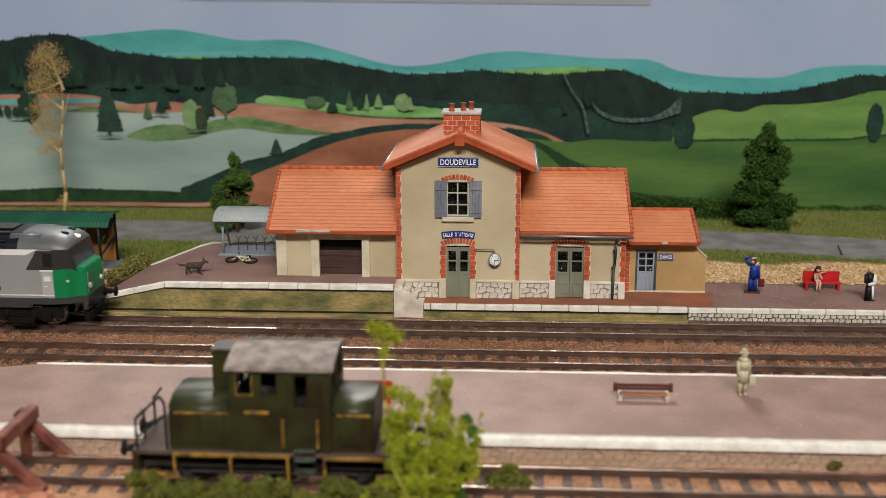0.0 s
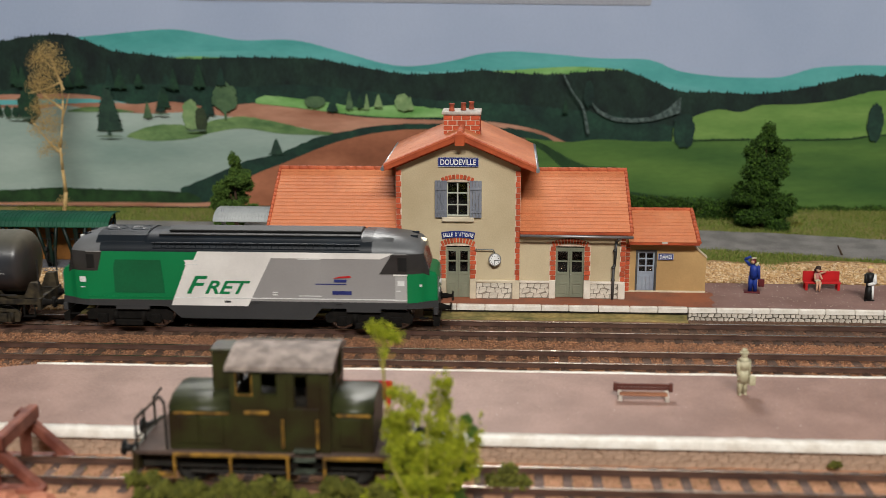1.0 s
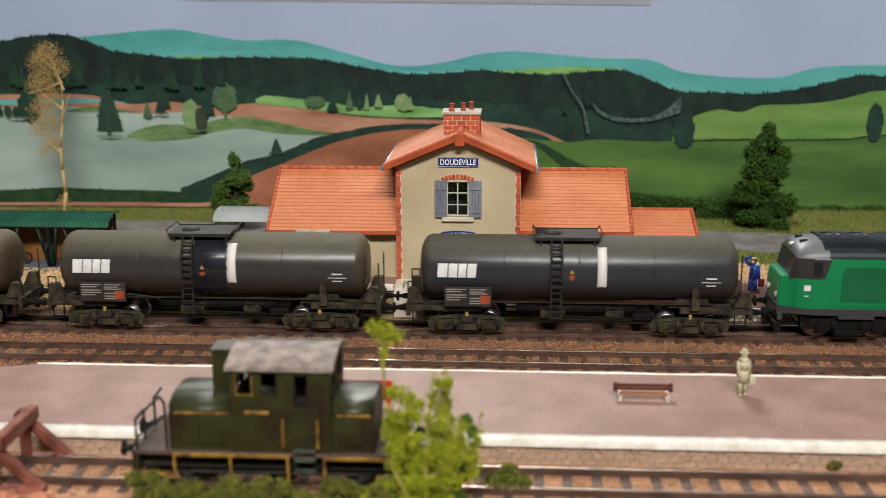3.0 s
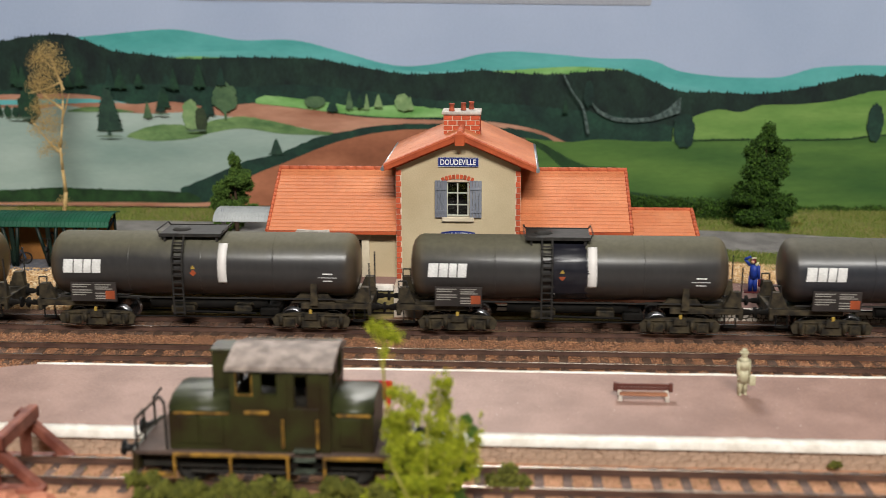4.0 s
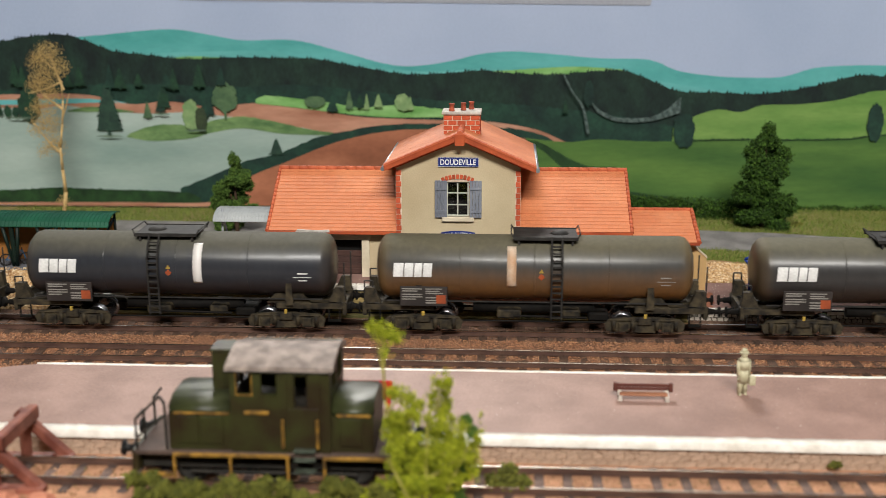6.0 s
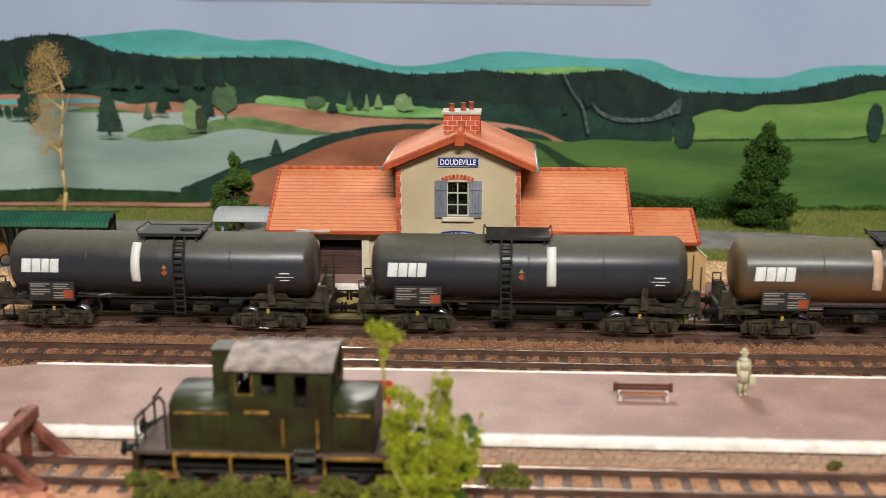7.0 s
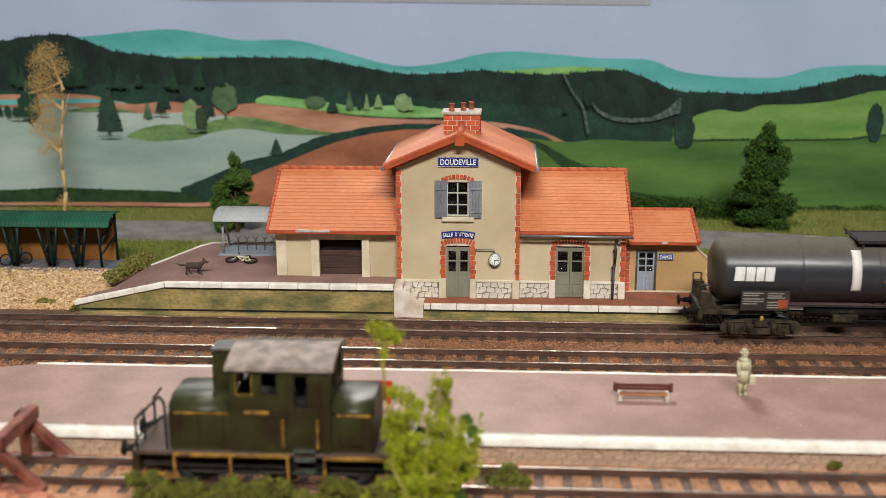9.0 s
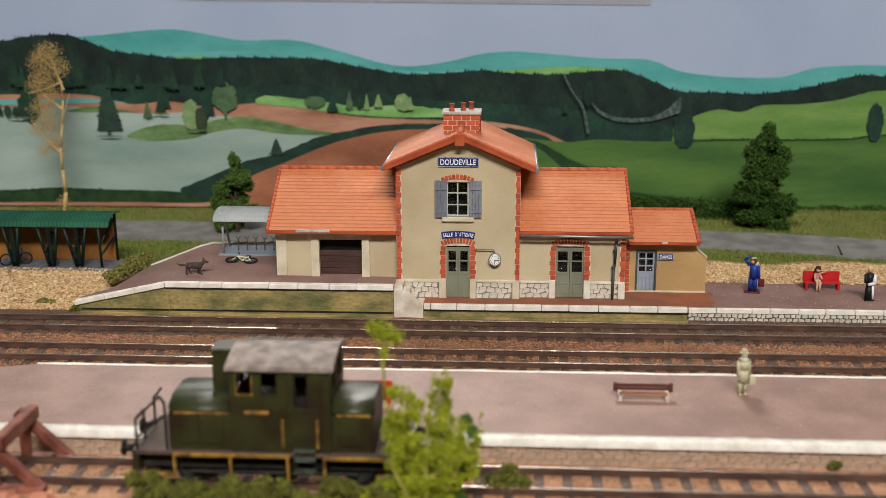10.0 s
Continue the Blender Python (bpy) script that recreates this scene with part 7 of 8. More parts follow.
for a, c, r in (((-2, 0, 14), (6, 0, 30), 0.7), ((6, 0, 30), (6, 1, 46), 0.5), ((-5, 0, 26), (-13, 0, 32), 0.5), ((4, 0, 26), (14, 1, 30), 0.5), ((-2, 0, 12), (9, -1, 20), 0.6), ((-10, 0, 40), (-3, 0, 44), 0.4), ((9, -2, 12), (16, -2, 28), 0.5), ((-1, -3, 4), (-10, -4, 24), 0.6), ((2, -3, 6), (3, -4, 38), 0.6), ((-11.2, 0, 50), (-14, -1, 67), 0.3)):
    bm = bm_new()
    tube(bm, a, c, r, r * 0.6, seg=6)
    part("limb", bm, M_STEM, st2)
clumps("crown", bl, 22000, 0.46, F_YELLOW, sap, 12, spread=(0.2, 1.6))
# The darker green of these clumps puts shade into the crown's depth.
clumps("shaded_leaves", [(x, 4, z, w, 3, w * 1.1) for x, z, w in ((15, 34, 2.6), (17, 30, 2.4), (12, 24, 4), (14, 16, 4), (10, 8, 5), (3, 20, 4), (-4, 10, 5), (13, 4, 4))], 5000, 0.6, F_MIDG, sap, 13, "leaves toned darker green for shade deeper in the crown")


def bush(label, at, blobs, n, leaf, foliage, seed):
    root = thing("bush", label, "bush", at)
    clumps("leaves", blobs, n, leaf, foliage, root, seed, spread=(0.35, 1.15))
    bm = bm_new()
    for x, y, z, rx, ry, rz in blobs[:4]:
        tube(bm, (0, 0, -1), (x, y, z), 0.6, 0.3, seg=5)
    part("stems", bm, M_BARK, root)
    return root


rnd = random.Random(5)
for i in range(11):
    x = -120 + i * 8.0 + rnd.uniform(-1.5, 1.5)
    r = rnd.uniform(4.2, 6.0)
    bush("low olive-green foam bush before the shunter", (x, -200 + rnd.uniform(-3, 2), -3),
         [(rnd.uniform(-3.5, 3.5), rnd.uniform(-3, 3), rnd.uniform(1.5, 13.5), r * 0.55, r * 0.55, r * 0.5) for _ in range(9)], 1300, 0.75, F_OLIVE, 60 + i)
bush("small green bush growing between the siding's rails", (1.5, -176, -3), [(0, 0, 4, 5, 4, 4.4), (-4, 1, 3, 4, 4, 3.4), (5, 0, 3, 4, 4, 3), (1, 0, 8, 3, 3, 2.8)], 1400, 0.8, F_OLIVE, 90)
bush("tiny green tuft at the foot of the island wall", (123, -147.4, -4), [(0, 0, 0.5, 2.4, 1.5, 1.4), (-2, 0, 0, 1.6, 1.4, 1)], 260, 0.45, F_OLIVE, 96)
bush("dry mossy bush beside the goods ramp", (-215, 72, 6), [(-7, -10, 0, 5, 6, 3.6), (-3, -4, 2, 6, 6, 4.2), (2, 4, 4, 6, 6, 4.6), (6, 10, 6, 5, 5, 4), (0, 0, 5, 5, 5, 3.6)], 3200, 0.7, F_MOSS, 91)
bush("tuft of moss at the foot of the ramp", (-229, 24, -3), [(0, 0, 1.5, 2.6, 2, 2.4), (-2, 0, 0.5, 2, 2, 1.6)], 400, 0.5, F_OLIVE, 92)
bush("brown dry tuft lying on the gravel", (-252, 36, -3), [(0, 0, 2, 4, 2.6, 1.6), (4, 0, 1.4, 3, 2, 1.2)], 300, 0.6, F_MOSS, 93)
bush("dark low hedge by the back of the road", (250, 287, -2), [(x, 0, 2 + math.sin(x) * 1.2, 7, 4, 4) for x in range(-60, 64, 8)], 5200, 0.9, F_DARK, 94)
bush("dense dark green hedge beside the evergreen tree", (116, 250, -3), [(x, 8 - x * 0.12, 5 + 8 * k, 7, 6, 7 - x * 0.02) for x in range(-46, 50, 7) for k in (0, 1)], 9000, 0.8, F_DARK, 97)
bush("small grass-green tuft beside the road", (203, 232, -1), [(0, 0, 2, 4, 3, 3), (-4, 0, 1, 3, 3, 2)], 500, 0.7, F_OLIVE, 95)
M_LEAFG = mat("fresh_green_leaf", srgb(86, 132, 52), 0.6, 0, srgb(66, 110, 40), 3)
lf = thing("fallen_leaf", "single fresh green leaf blade on the gravel", "leaf", (-292, 36, -1.5))
for s2 in (1, -1):
    bm = bm_new()
    tube(bm, (0, 0, 0.2), (s2 * 5, 1, 2.4), 0.5, 0.4, seg=5)
    tube(bm, (s2 * 5, 1, 2.4), (s2 * 9, 0, 1.6), 0.4, 0.1, seg=5)
    part("blade", bm, M_LEAFG, lf)

# ---- shunting locomotive ----
M_SHG = mat("faded_dark_green", srgb(54, 56, 28), 0.45, 0, srgb(42, 30, 19), 12, bump=0.2, bump_size=0.8, fine=0.12)
M_SHTOP = mat("dusty_green_hood", srgb(58, 62, 35), 0.42, 0, srgb(40, 42, 25), 7, bump=0.25, bump_size=1.0, fine=0.15, spec=0.4)
M_SHROOF = mat("dusty_grey_roof", srgb(158, 142, 132), 0.6, 0, srgb(100, 86, 78), 6, bump=0.4, bump_size=1.0, fine=0.12)
M_SHY = mat("worn_ochre_paint", srgb(164, 122, 48), 0.6, 0, srgb(84, 62, 34), 3, fine=0.15)
M_SHDARK = mat("sooty_frame", srgb(46, 42, 36), 0.8, 0, srgb(30, 28, 24), 8, bump=0.3, bump_size=0.8)
M_SHSTEP = mat("worn_green_step", srgb(84, 92, 80), 0.45, 0, srgb(50, 54, 44), 4, fine=0.1)
M_MAROON = mat("brown_footplate", srgb(96, 78, 68), 0.75, 0, srgb(72, 58, 52), 10, fine=0.12)


def shunter():
    root = thing("shunting_locomotive", "old dark green shunter with grey cab roof on the siding", "locomotive", (0, -170.6, 0))
    n = -15.4
    # footplate and frame
    bm = bm_new()
    box(bm, -126, -32, -16, 16, 12.6, 14.2, 0.3)
    part("footplate", bm, M_MAROON, root, "brown worn footplate")
    bm = bm_new()
    box(bm, -125, -33, -11, 11, 6, 12.6, 0.3)
    part("frame", bm, M_SHDARK, root)
    for s in (-1, 1):
        bm = bm_new()
        x = -126 if s < 0 else -32
        box(bm, x - 1.2, x + 1.2, -15.5, 15.5, 6.0, 14.0, 0.3)
        part("buffer_beam", bm, M_SHG, root)
        for y in (-9.8, 9.8):
            bm = bm_new()
            lathe(bm, [(0, 2.2), (s * 1, 2.2), (s * 1.2, 1.4), (s * 4, 1.3), (s * 4.1, 2.9), (s * 4.9, 2.7)], "x", (x + s * 1.2, y, 12.4), 12)
            part("buffer", bm, M_BLACK, root)
    # cab with real openings
    for y0, y1 in ((n, n + 1.2), (-n - 1.2, -n)):
        w = wall_bm(-92, -58, 14.2, 45, y0, y1, [(-89.6, -84.6, 35.2, 42.8), (-81.2, -76.0, 35.2, 42.8), (-70.0, -65.8, 30.6, 42.0)])
        part("cab_side", w, M_SHG, root, "dark green cab side")
    for x0, x1 in ((-92, -90.8), (-59.2, -58)):
        bm = bm_new()
        box(bm, x0, x1, n + 1.2, -n - 1.2, 14.2, 34)
        box(bm, x0, x1, n + 1.2, n + 4, 34, 45)
        box(bm, x0, x1, -n - 4, -n - 1.2, 34, 45)
        box(bm, x0, x1, -1.2, 1.2, 34, 45)
        box(bm, x0, x1, n + 4, -n - 4, 42.6, 46)
        part("cab_end", bm, M_SHG, root)
    bm = bm_new()
    box(bm, -88, -58, -6, 6, 14.2, 30, 0.4)
    part("control_desk", bm, M_SHDARK, root)
    for x0, x1 in ((-89.6, -84.6), (-81.2, -76.0)):
        bm = bm_new()
        for a, c, e, f in ((x0 - 0.35, x0, 34.8, 43.2), (x1, x1 + 0.35, 34.8, 43.2), (x0, x1, 34.8, 35.2), (x0, x1, 42.8, 43.2)):
            box(bm, a, c, n - 0.35, n + 0.1, e, f)
        part("window_frame", bm, M_SHY if x0 < -85 else M_SHG, root, "worn ochre window frame" if x0 < -85 else "")
    bm = bm_new()
    box(bm, -72.4, -61.4, n - 0.5, n - 0.02, 15, 30.4, 0.15)
    box(bm, -72.4, -70.2, n - 0.5, n - 0.02, 30.4, 44, 0.15)
    box(bm, -65.6, -61.4, n - 0.5, n - 0.02, 30.4, 44, 0.15)
    part("cab_door", bm, M_SHG, root)
    # roof: a shallow arch
    bm = bm_new()
    prof = [(-16.8, 43.9), (-16.2, 45.2), (-10.5, 47.6), (-4, 48.9), (0, 49.1), (4, 48.8), (10, 46.9), (15, 44.4), (15.6, 43.2), (13, 43.2), (0, 47.4), (-14.6, 43.8)]
    prism(bm, [(y, z - 0.9 if z > 46 else z) for y, z in prof], -93.2, -56.6, "x")
    part("cab_roof", bm, M_SHROOF, root, "dusty grey arched cab roof")
    bm = bm_new()
    box(bm, -93.6, -56.8, n - 0.9, n - 0.2, 43.0, 44.0, 0.15)
    part("rain_strip", bm, M_SHDARK, root)
    # hoods
    for x0, x1 in ((-114, -92), (-58, -43.6)):
        bm = bm_new()
        prism(bm, [(-14, 14.2), (14, 14.2), (14, 27.9), (-14, 27.9)], x0, x1, "x")
        part("hood", bm, M_SHG, root, "dark green engine hood")
        bm = bm_new()
        prism(bm, [(-14.4, 27.7), (-13.9, 29.0), (-12.6, 30.2), (-10.4, 31.1), (-7, 31.6), (0, 31.8), (7, 31.6), (10.4, 31.1), (12.6, 30.2), (14.4, 27.7)], x0 - 0.3, x1, "x")
        bmesh.ops.bevel(bm, geom=[e for e in bm.edges if abs(e.verts[0].co.x - e.verts[1].co.x) < 0.01], offset=0.8, segments=2, affect="EDGES")
        for f in bm.faces:
            f.smooth = abs(f.normal.x) < 0.5
        part("hood_top", bm, M_SHTOP, root, "dusty rounded hood top")
        for xx in (x0 + 3, x0 + 11.5):
            if xx + 7.4 > x1:
                continue
            bm = bm_new()
            box(bm, xx, xx + 7.4, -14.5, -13.9, 16.4, 26.6, 0.2)
            part("hood_door", bm, M_SHG, root)
        bm = bm_new()
        box(bm, x0 + 2, x1 - 1, -14.9, -14.0, 27.3, 28.1, 0.15)
        part("hood_strip", bm, M_SHY, root, "worn ochre strip")
    bm = bm_new()
    box(bm, -101.4, -94.2, -2, 8, 27, 45.4, 0.4)
    box(bm, -102, -93.6, -2.6, 8.6, 45.4, 46.4, 0.3)
    part("exhaust_duct", bm, M_SHG, root, "tall square exhaust stack")
    # ochre lines
    for a, c, z in ((-112.6, -72.2, 13.2), (-60.8, -34, 12.8)):
        bm = bm_new()
        box(bm, a, c, -16.8, -15.9, z - 0.7, z + 0.7, 0.2)
        part("edge_stripe", bm, M_SHY, root, "ochre painted edge")
    for x in (-112.2, -92.8, -73.0, -60.4):
        bm = bm_new()
        tube(bm, (x, -16.3, 12.8), (x, -16.3, 4.4), 0.6, seg=6)
        part("step_hanger", bm, M_SHY, root)
    bm = bm_new()
    box(bm, -124, -113, -16.8, -15.4, 4.8, 6.4, 0.2)
    part("shunters_step", bm, M_SHY, root)
    for x in (-74.2, -62.4):
        bm = bm_new()
        tube(bm, (x, n - 1.2, 16.6), (x, n - 1.2, 26.8), 0.55, seg=6)
        part("grab_rail", bm, M_SHY, root, "ochre grab rail")
    bm = bm_new()
    box(bm, -87.6, -78.8, n - 0.5, n, 28.0, 29.4, 0.2)
    part("number_bar", bm, M_SHY, root)
    for z in (15.2, 12.0, 7.6):
        bm = bm_new()
        box(bm, -70.6, -63.2, -18.2, -15.0, z, z + 0.9, 0.2)
        part("cab_step", bm, M_SHSTEP, root)
    # end railing
    for y in (-14.5,):
        bm = bm_new()
        for p, q in (((-125.4, y, 14), (-125.4, y, 25.0)), ((-125.4, y, 25.0), (-116.6, y, 33.6)), ((-116.6, y, 33.6), (-115, y, 31)), ((-115, y, 31.4), (-114.8, y, 14)), ((-125.0, y, 18.5), (-115.4, y, 26.5))):
            tube(bm, p, q, 0.5, seg=6)
        part("railing", bm, M_SHDARK, root, "thin dark end railing")
    bm = bm_new()
    for y in (-14.5, 14.5):
        tube(bm, (-125.4, y, 25.0), (-125.4, y * 0.4, 25.0), 0.5, seg=6)
        tube(bm, (-125.4, y * 0.4, 25.0), (-125.4, y * 0.4, 14), 0.5, seg=6)
    part("railing", bm, M_SHDARK, root)
    for x in (-108, -79, -50):
        w = new("wheelset")
        w.parent = root
        w.location = (x * 0.001, 0, 0.0055)
        bm = bm_new()
        for s in (-1, 1):
            lathe(bm, [(s * 6.9, 6.2), (s * 7.5, 6.1), (s * 7.6, 5.5), (s * 9.4, 5.4), (s * 9.5, 4.3), (s * 8.6, 4.0), (s * 8.6, 1.2)], "y", (0, 0, 0), 18)
        tube(bm, (0, -9, 0), (0, 9, 0), 1.0, seg=8)
        part("wheel", bm, M_SHDARK, w)
    bm = bm_new()
    tube(bm, (-108, -11.8, 5.0), (-50, -11.8, 5.0), 0.7, seg=6)
    part("coupling_rod", bm, M_SHDARK, root)


shunter()

# ---- buffer stop ----
M_STOP = mat("red_brown_timber", srgb(158, 98, 80), 0.55, 0, srgb(98, 52, 42), 10, bump=0.4, bump_size=1.0, fine=0.12)
bs = thing("buffer_stop", "red-brown timber buffer stop at the siding's end", "buffer stop", (-3.2, -170.6, -0.8))


def timber(name, a, c, w, h, parent, material):
    """A squared timber from a to c."""
    a, c = Vector(a), Vector(c)
    bm = bm_new()
    box(bm, 0, (c - a).length, -w / 2, w / 2, -h / 2, h / 2, 0.5)
    q = (c - a).to_track_quat("X", "Z").to_matrix().to_4x4()
    for v in bm.verts:
        v.co = a + q.to_3x3() @ v.co
    return part(name, bm, material, parent)


timber("cross_beam", (-170.6, -17, 16.2), (-170.6, 14, 16.2), 4.0, 5.4, bs, M_STOP)
for y in (-14.5, 11.8):
    timber("strut", (-176, y, 17), (-157.5, y + 1.5, -2.5), 3.8, 3.6, bs, M_STOP)
    timber("post", (-174, y, -3), (-173, y - 1, 18), 3.6, 3.6, bs, M_STOP)
    timber("foot_beam", (-190, y, -1.5), (-156, y, -1.5), 4, 3.0, bs, M_STOP)
M_PEBBLE = mat("orange_rock", srgb(206, 140, 112), 0.9, 0, srgb(170, 108, 84), 6, bump=0.6, bump_size=1.0, fine=0.15)
for i, (x, y, r) in enumerate(((-172, -196, 7), (-158, -194, 5), (-183, -190, 6), (-146, -198, 4))):
    rk = bm_new()
    bmesh.ops.create_icosphere(rk, subdivisions=3, radius=r)
    for v in rk.verts:
        v.co *= 1 + 0.35 * noise.noise(v.co * 0.28 + Vector((i * 5, 0, 0)))
        v.co.z *= 0.55
    tagged(part("rock", rk, M_PEBBLE, at=(x, y, -2)), "rounded orange-tan rock beside the siding", "rock", "rocks at the siding's end")

# ---- platform furniture ----
M_BENCHB = mat("dark_red_brown_plank", srgb(104, 60, 50), 0.6, 0, srgb(80, 44, 38), 8, fine=0.12, stretch=(0.3, 1, 1))
M_BENCHS = mat("orange_brown_seat", srgb(176, 120, 88), 0.6, 0, srgb(140, 92, 66), 8, fine=0.12, stretch=(0.3, 1, 1))
M_CONC = mat("pale_bench_support", srgb(206, 196, 184), 0.8, 0, srgb(176, 166, 154), 5, bump=0.3, bump_size=0.6)
bn = thing("platform_bench", "dark wooden bench on pale supports on the island platform", "bench", (56.8, -105, 4.0))
for z in (3.4, 4.9):
    bm = bm_new()
    box(bm, -11.4, 11.4, 0.8, 1.6, z, z + 1.3, 0.2)
    part("back_plank", bm, M_BENCHB, bn)
for y in (-3.2, -1.4):
    bm = bm_new()
    box(bm, -9.6, 9.6, y, y + 1.5, 2.4, 3.0, 0.15)
    part("seat_plank", bm, M_BENCHS, bn)
for x in (-9.4, 9.4):
    bm = bm_new()
    prism(bm, [(-3.2, 0), (-2.0, 0), (-1.6, 1.6), (0.4, 1.6), (0.8, 0), (1.8, 0), (2.0, 6.0), (1.65, 6.0), (0.8, 2.8), (-3.2, 2.4)], x - 0.8, x + 0.8, "x")
    part("support", bm, M_CONC, bn)
for x in (-11.2, 11.2):
    bm = bm_new()
    box(bm, x - 0.8, x + 0.8, 0.3, 2.0, 2.9, 6.5, 0.2)
    part("end_post", bm, M_BENCHB, bn)

rb = thing("red_bench", "glossy red plastic bench on the station platform", "bench", (173.4, 63, 3.6))
bm = bm_new()
box(bm, -9.9, 9.9, -3.6, 0.8, 3.6, 4.6, 0.3)
part("seat", bm, M_RED, rb)
bm = bm_new()
box(bm, -9.9, 9.9, 0.8, 1.8, 4.2, 9.8, 0.3)
part("backrest", bm, M_RED, rb)
for x in (-8.6, 8.6):
    for y in (-3.0, 0.6):
        bm = bm_new()
        box(bm, x - 0.7, x + 0.7, y - 0.6, y + 0.6, 0, 3.7, 0.15)
        part("leg", bm, M_RED, rb)
copy_thing(rb, pose(-0.0545, -0.1160, 0.0039))


# ---- painted model figures: one plain mesh each ----
def figure(label, at, turn, bits, mats):
    """bits: (slot, kind, numbers): kind b is a tapered limb from a to c, s a ball, x a box."""
    bm = bm_new()
    for slot, kind, v in bits:
        k = len(bm.faces)
        if kind == "b":
            v = tuple(q * (0.86 if i in (0, 3, 6, 7) else 1) for i, q in enumerate(v))
            tube(bm, v[0:3], v[3:6], v[6], v[7], seg=10)
        elif kind == "s":
            lathe(bm, [(-v[3] * math.cos(a), max(0.05, v[3] * math.sin(a))) for a in np.linspace(0.12, 3.02, 9)], "z", v[:3], 12)
        else:
            box(bm, *v, 0.25)
        bm.faces.ensure_lookup_table()
        for f in bm.faces[k:]:
            f.material_index = slot
    bmesh.ops.recalc_face_normals(bm, faces=bm.faces[:])
    ob = part("figurine", bm, mats[0])
    for m in mats[1:]:
        ob.data.materials.append(m)
    ob.location = Vector(at) * 0.001
    ob.rotation_euler[2] = radians(turn)
    return tagged(ob, label, "figurine")


M_FCREAM = mat("bare_cream_resin", srgb(206, 200, 170), 0.6, 0, srgb(176, 170, 138), 3, fine=0.08)
M_FBLUE = mat("blue_cloth_paint", srgb(34, 62, 150), 0.5, 0, srgb(26, 46, 118), 3, fine=0.08)
M_FSKIN = mat("flesh_paint", srgb(206, 164, 136), 0.6, 0, srgb(184, 140, 112), 3)
M_FMAROON = mat("maroon_paint", srgb(104, 38, 42), 0.5, 0, srgb(82, 30, 34), 3)
M_FHAIR = mat("dark_hair_paint", srgb(64, 44, 38), 0.6, 0, srgb(50, 34, 30), 3)
M_FBLOND = mat("pale_hair_paint", srgb(220, 196, 130), 0.6, 0, srgb(196, 170, 104), 3)
M_FROSE = mat("rose_cloth_paint", srgb(190, 130, 120), 0.6, 0, srgb(166, 104, 98), 3)
figure("unpainted cream model traveller with hat and bag on the platform", (98, -98, 3.9), 10,
       [(0, "b", (-1.3, 0, 0, -1.2, 0, 8.5, 1.1, 1.5)), (0, "b", (1.4, 0.6, 0, 1.0, 0, 8.5, 1.1, 1.5)), (0, "b", (0, 0, 5.8, 0, 0, 11, 2.7, 2.4)), (0, "b", (0, 0, 11, 0, 0, 15.2, 2.4, 3.0)), (0, "b", (0, 0, 15.1, 0, 0, 16.4, 3.2, 1.0)),
        (0, "b", (-2.5, 0, 15, -2.9, -0.8, 8.6, 0.9, 0.7)), (0, "b", (2.5, 0, 15, 3.2, 0.4, 8.2, 0.9, 0.7)), (0, "s", (0, 0, 17.5, 1.45)), (0, "b", (0, 0, 18.2, 0, 0, 18.6, 2.3, 2.1)), (0, "b", (0, 0, 18.6, 0, 0, 19.8, 1.5, 1.2)),
        (0, "x", (2.6, 5.2, -1.0, 1.0, 4.0, 8.0)), (0, "b", (-1.3, -1, 0.5, -1.3, 1, 0.5, 0.7, 0.7)), (0, "b", (1.4, -0.6, 0.5, 1.4, 1.6, 0.5, 0.7, 0.7))], [M_FCREAM])
figure("blue-clad model worker with maroon bag, arm raised", (134.5, 54.5, 3.6), -10,
       [(1, "x", (-4.5, 4.0, -2.5, 2.5, 0, 0.7)), (0, "b", (-1.4, 0, 0.8, -1.2, 0, 9, 1.3, 1.7)), (0, "b", (1.6, 0, 0.8, 1.1, 0, 9, 1.3, 1.7)), (0, "b", (0, 0, 8, 0.4, 0, 15.6, 2.6, 2.7)),
        (0, "b", (2.8, 0, 15, 3.6, -0.4, 8, 1.1, 0.9)), (0, "b", (-2.4, 0, 15.2, -5.6, -0.4, 18.4, 1.1, 0.9)), (0, "b", (-5.6, -0.4, 18.4, -2.2, -1, 20.2, 0.9, 0.8)), (1, "s", (-0.4, -0.3, 17.6, 1.6)), (3, "b", (-1.6, -0.6, 18.9, 1.2, 0.2, 19.3, 0.8, 0.6)), (2, "s", (-0.6, -0.9, 17.4, 1.15)),
        (1, "x", (2.8, 6.0, -1.2, 1.2, 3.6, 7.8)), (3, "b", (1.2, -1.6, 15.4, 2.6, -1.2, 17.4, 0.9, 0.6))], [M_FBLUE, M_FMAROON, M_FSKIN, M_FCREAM])
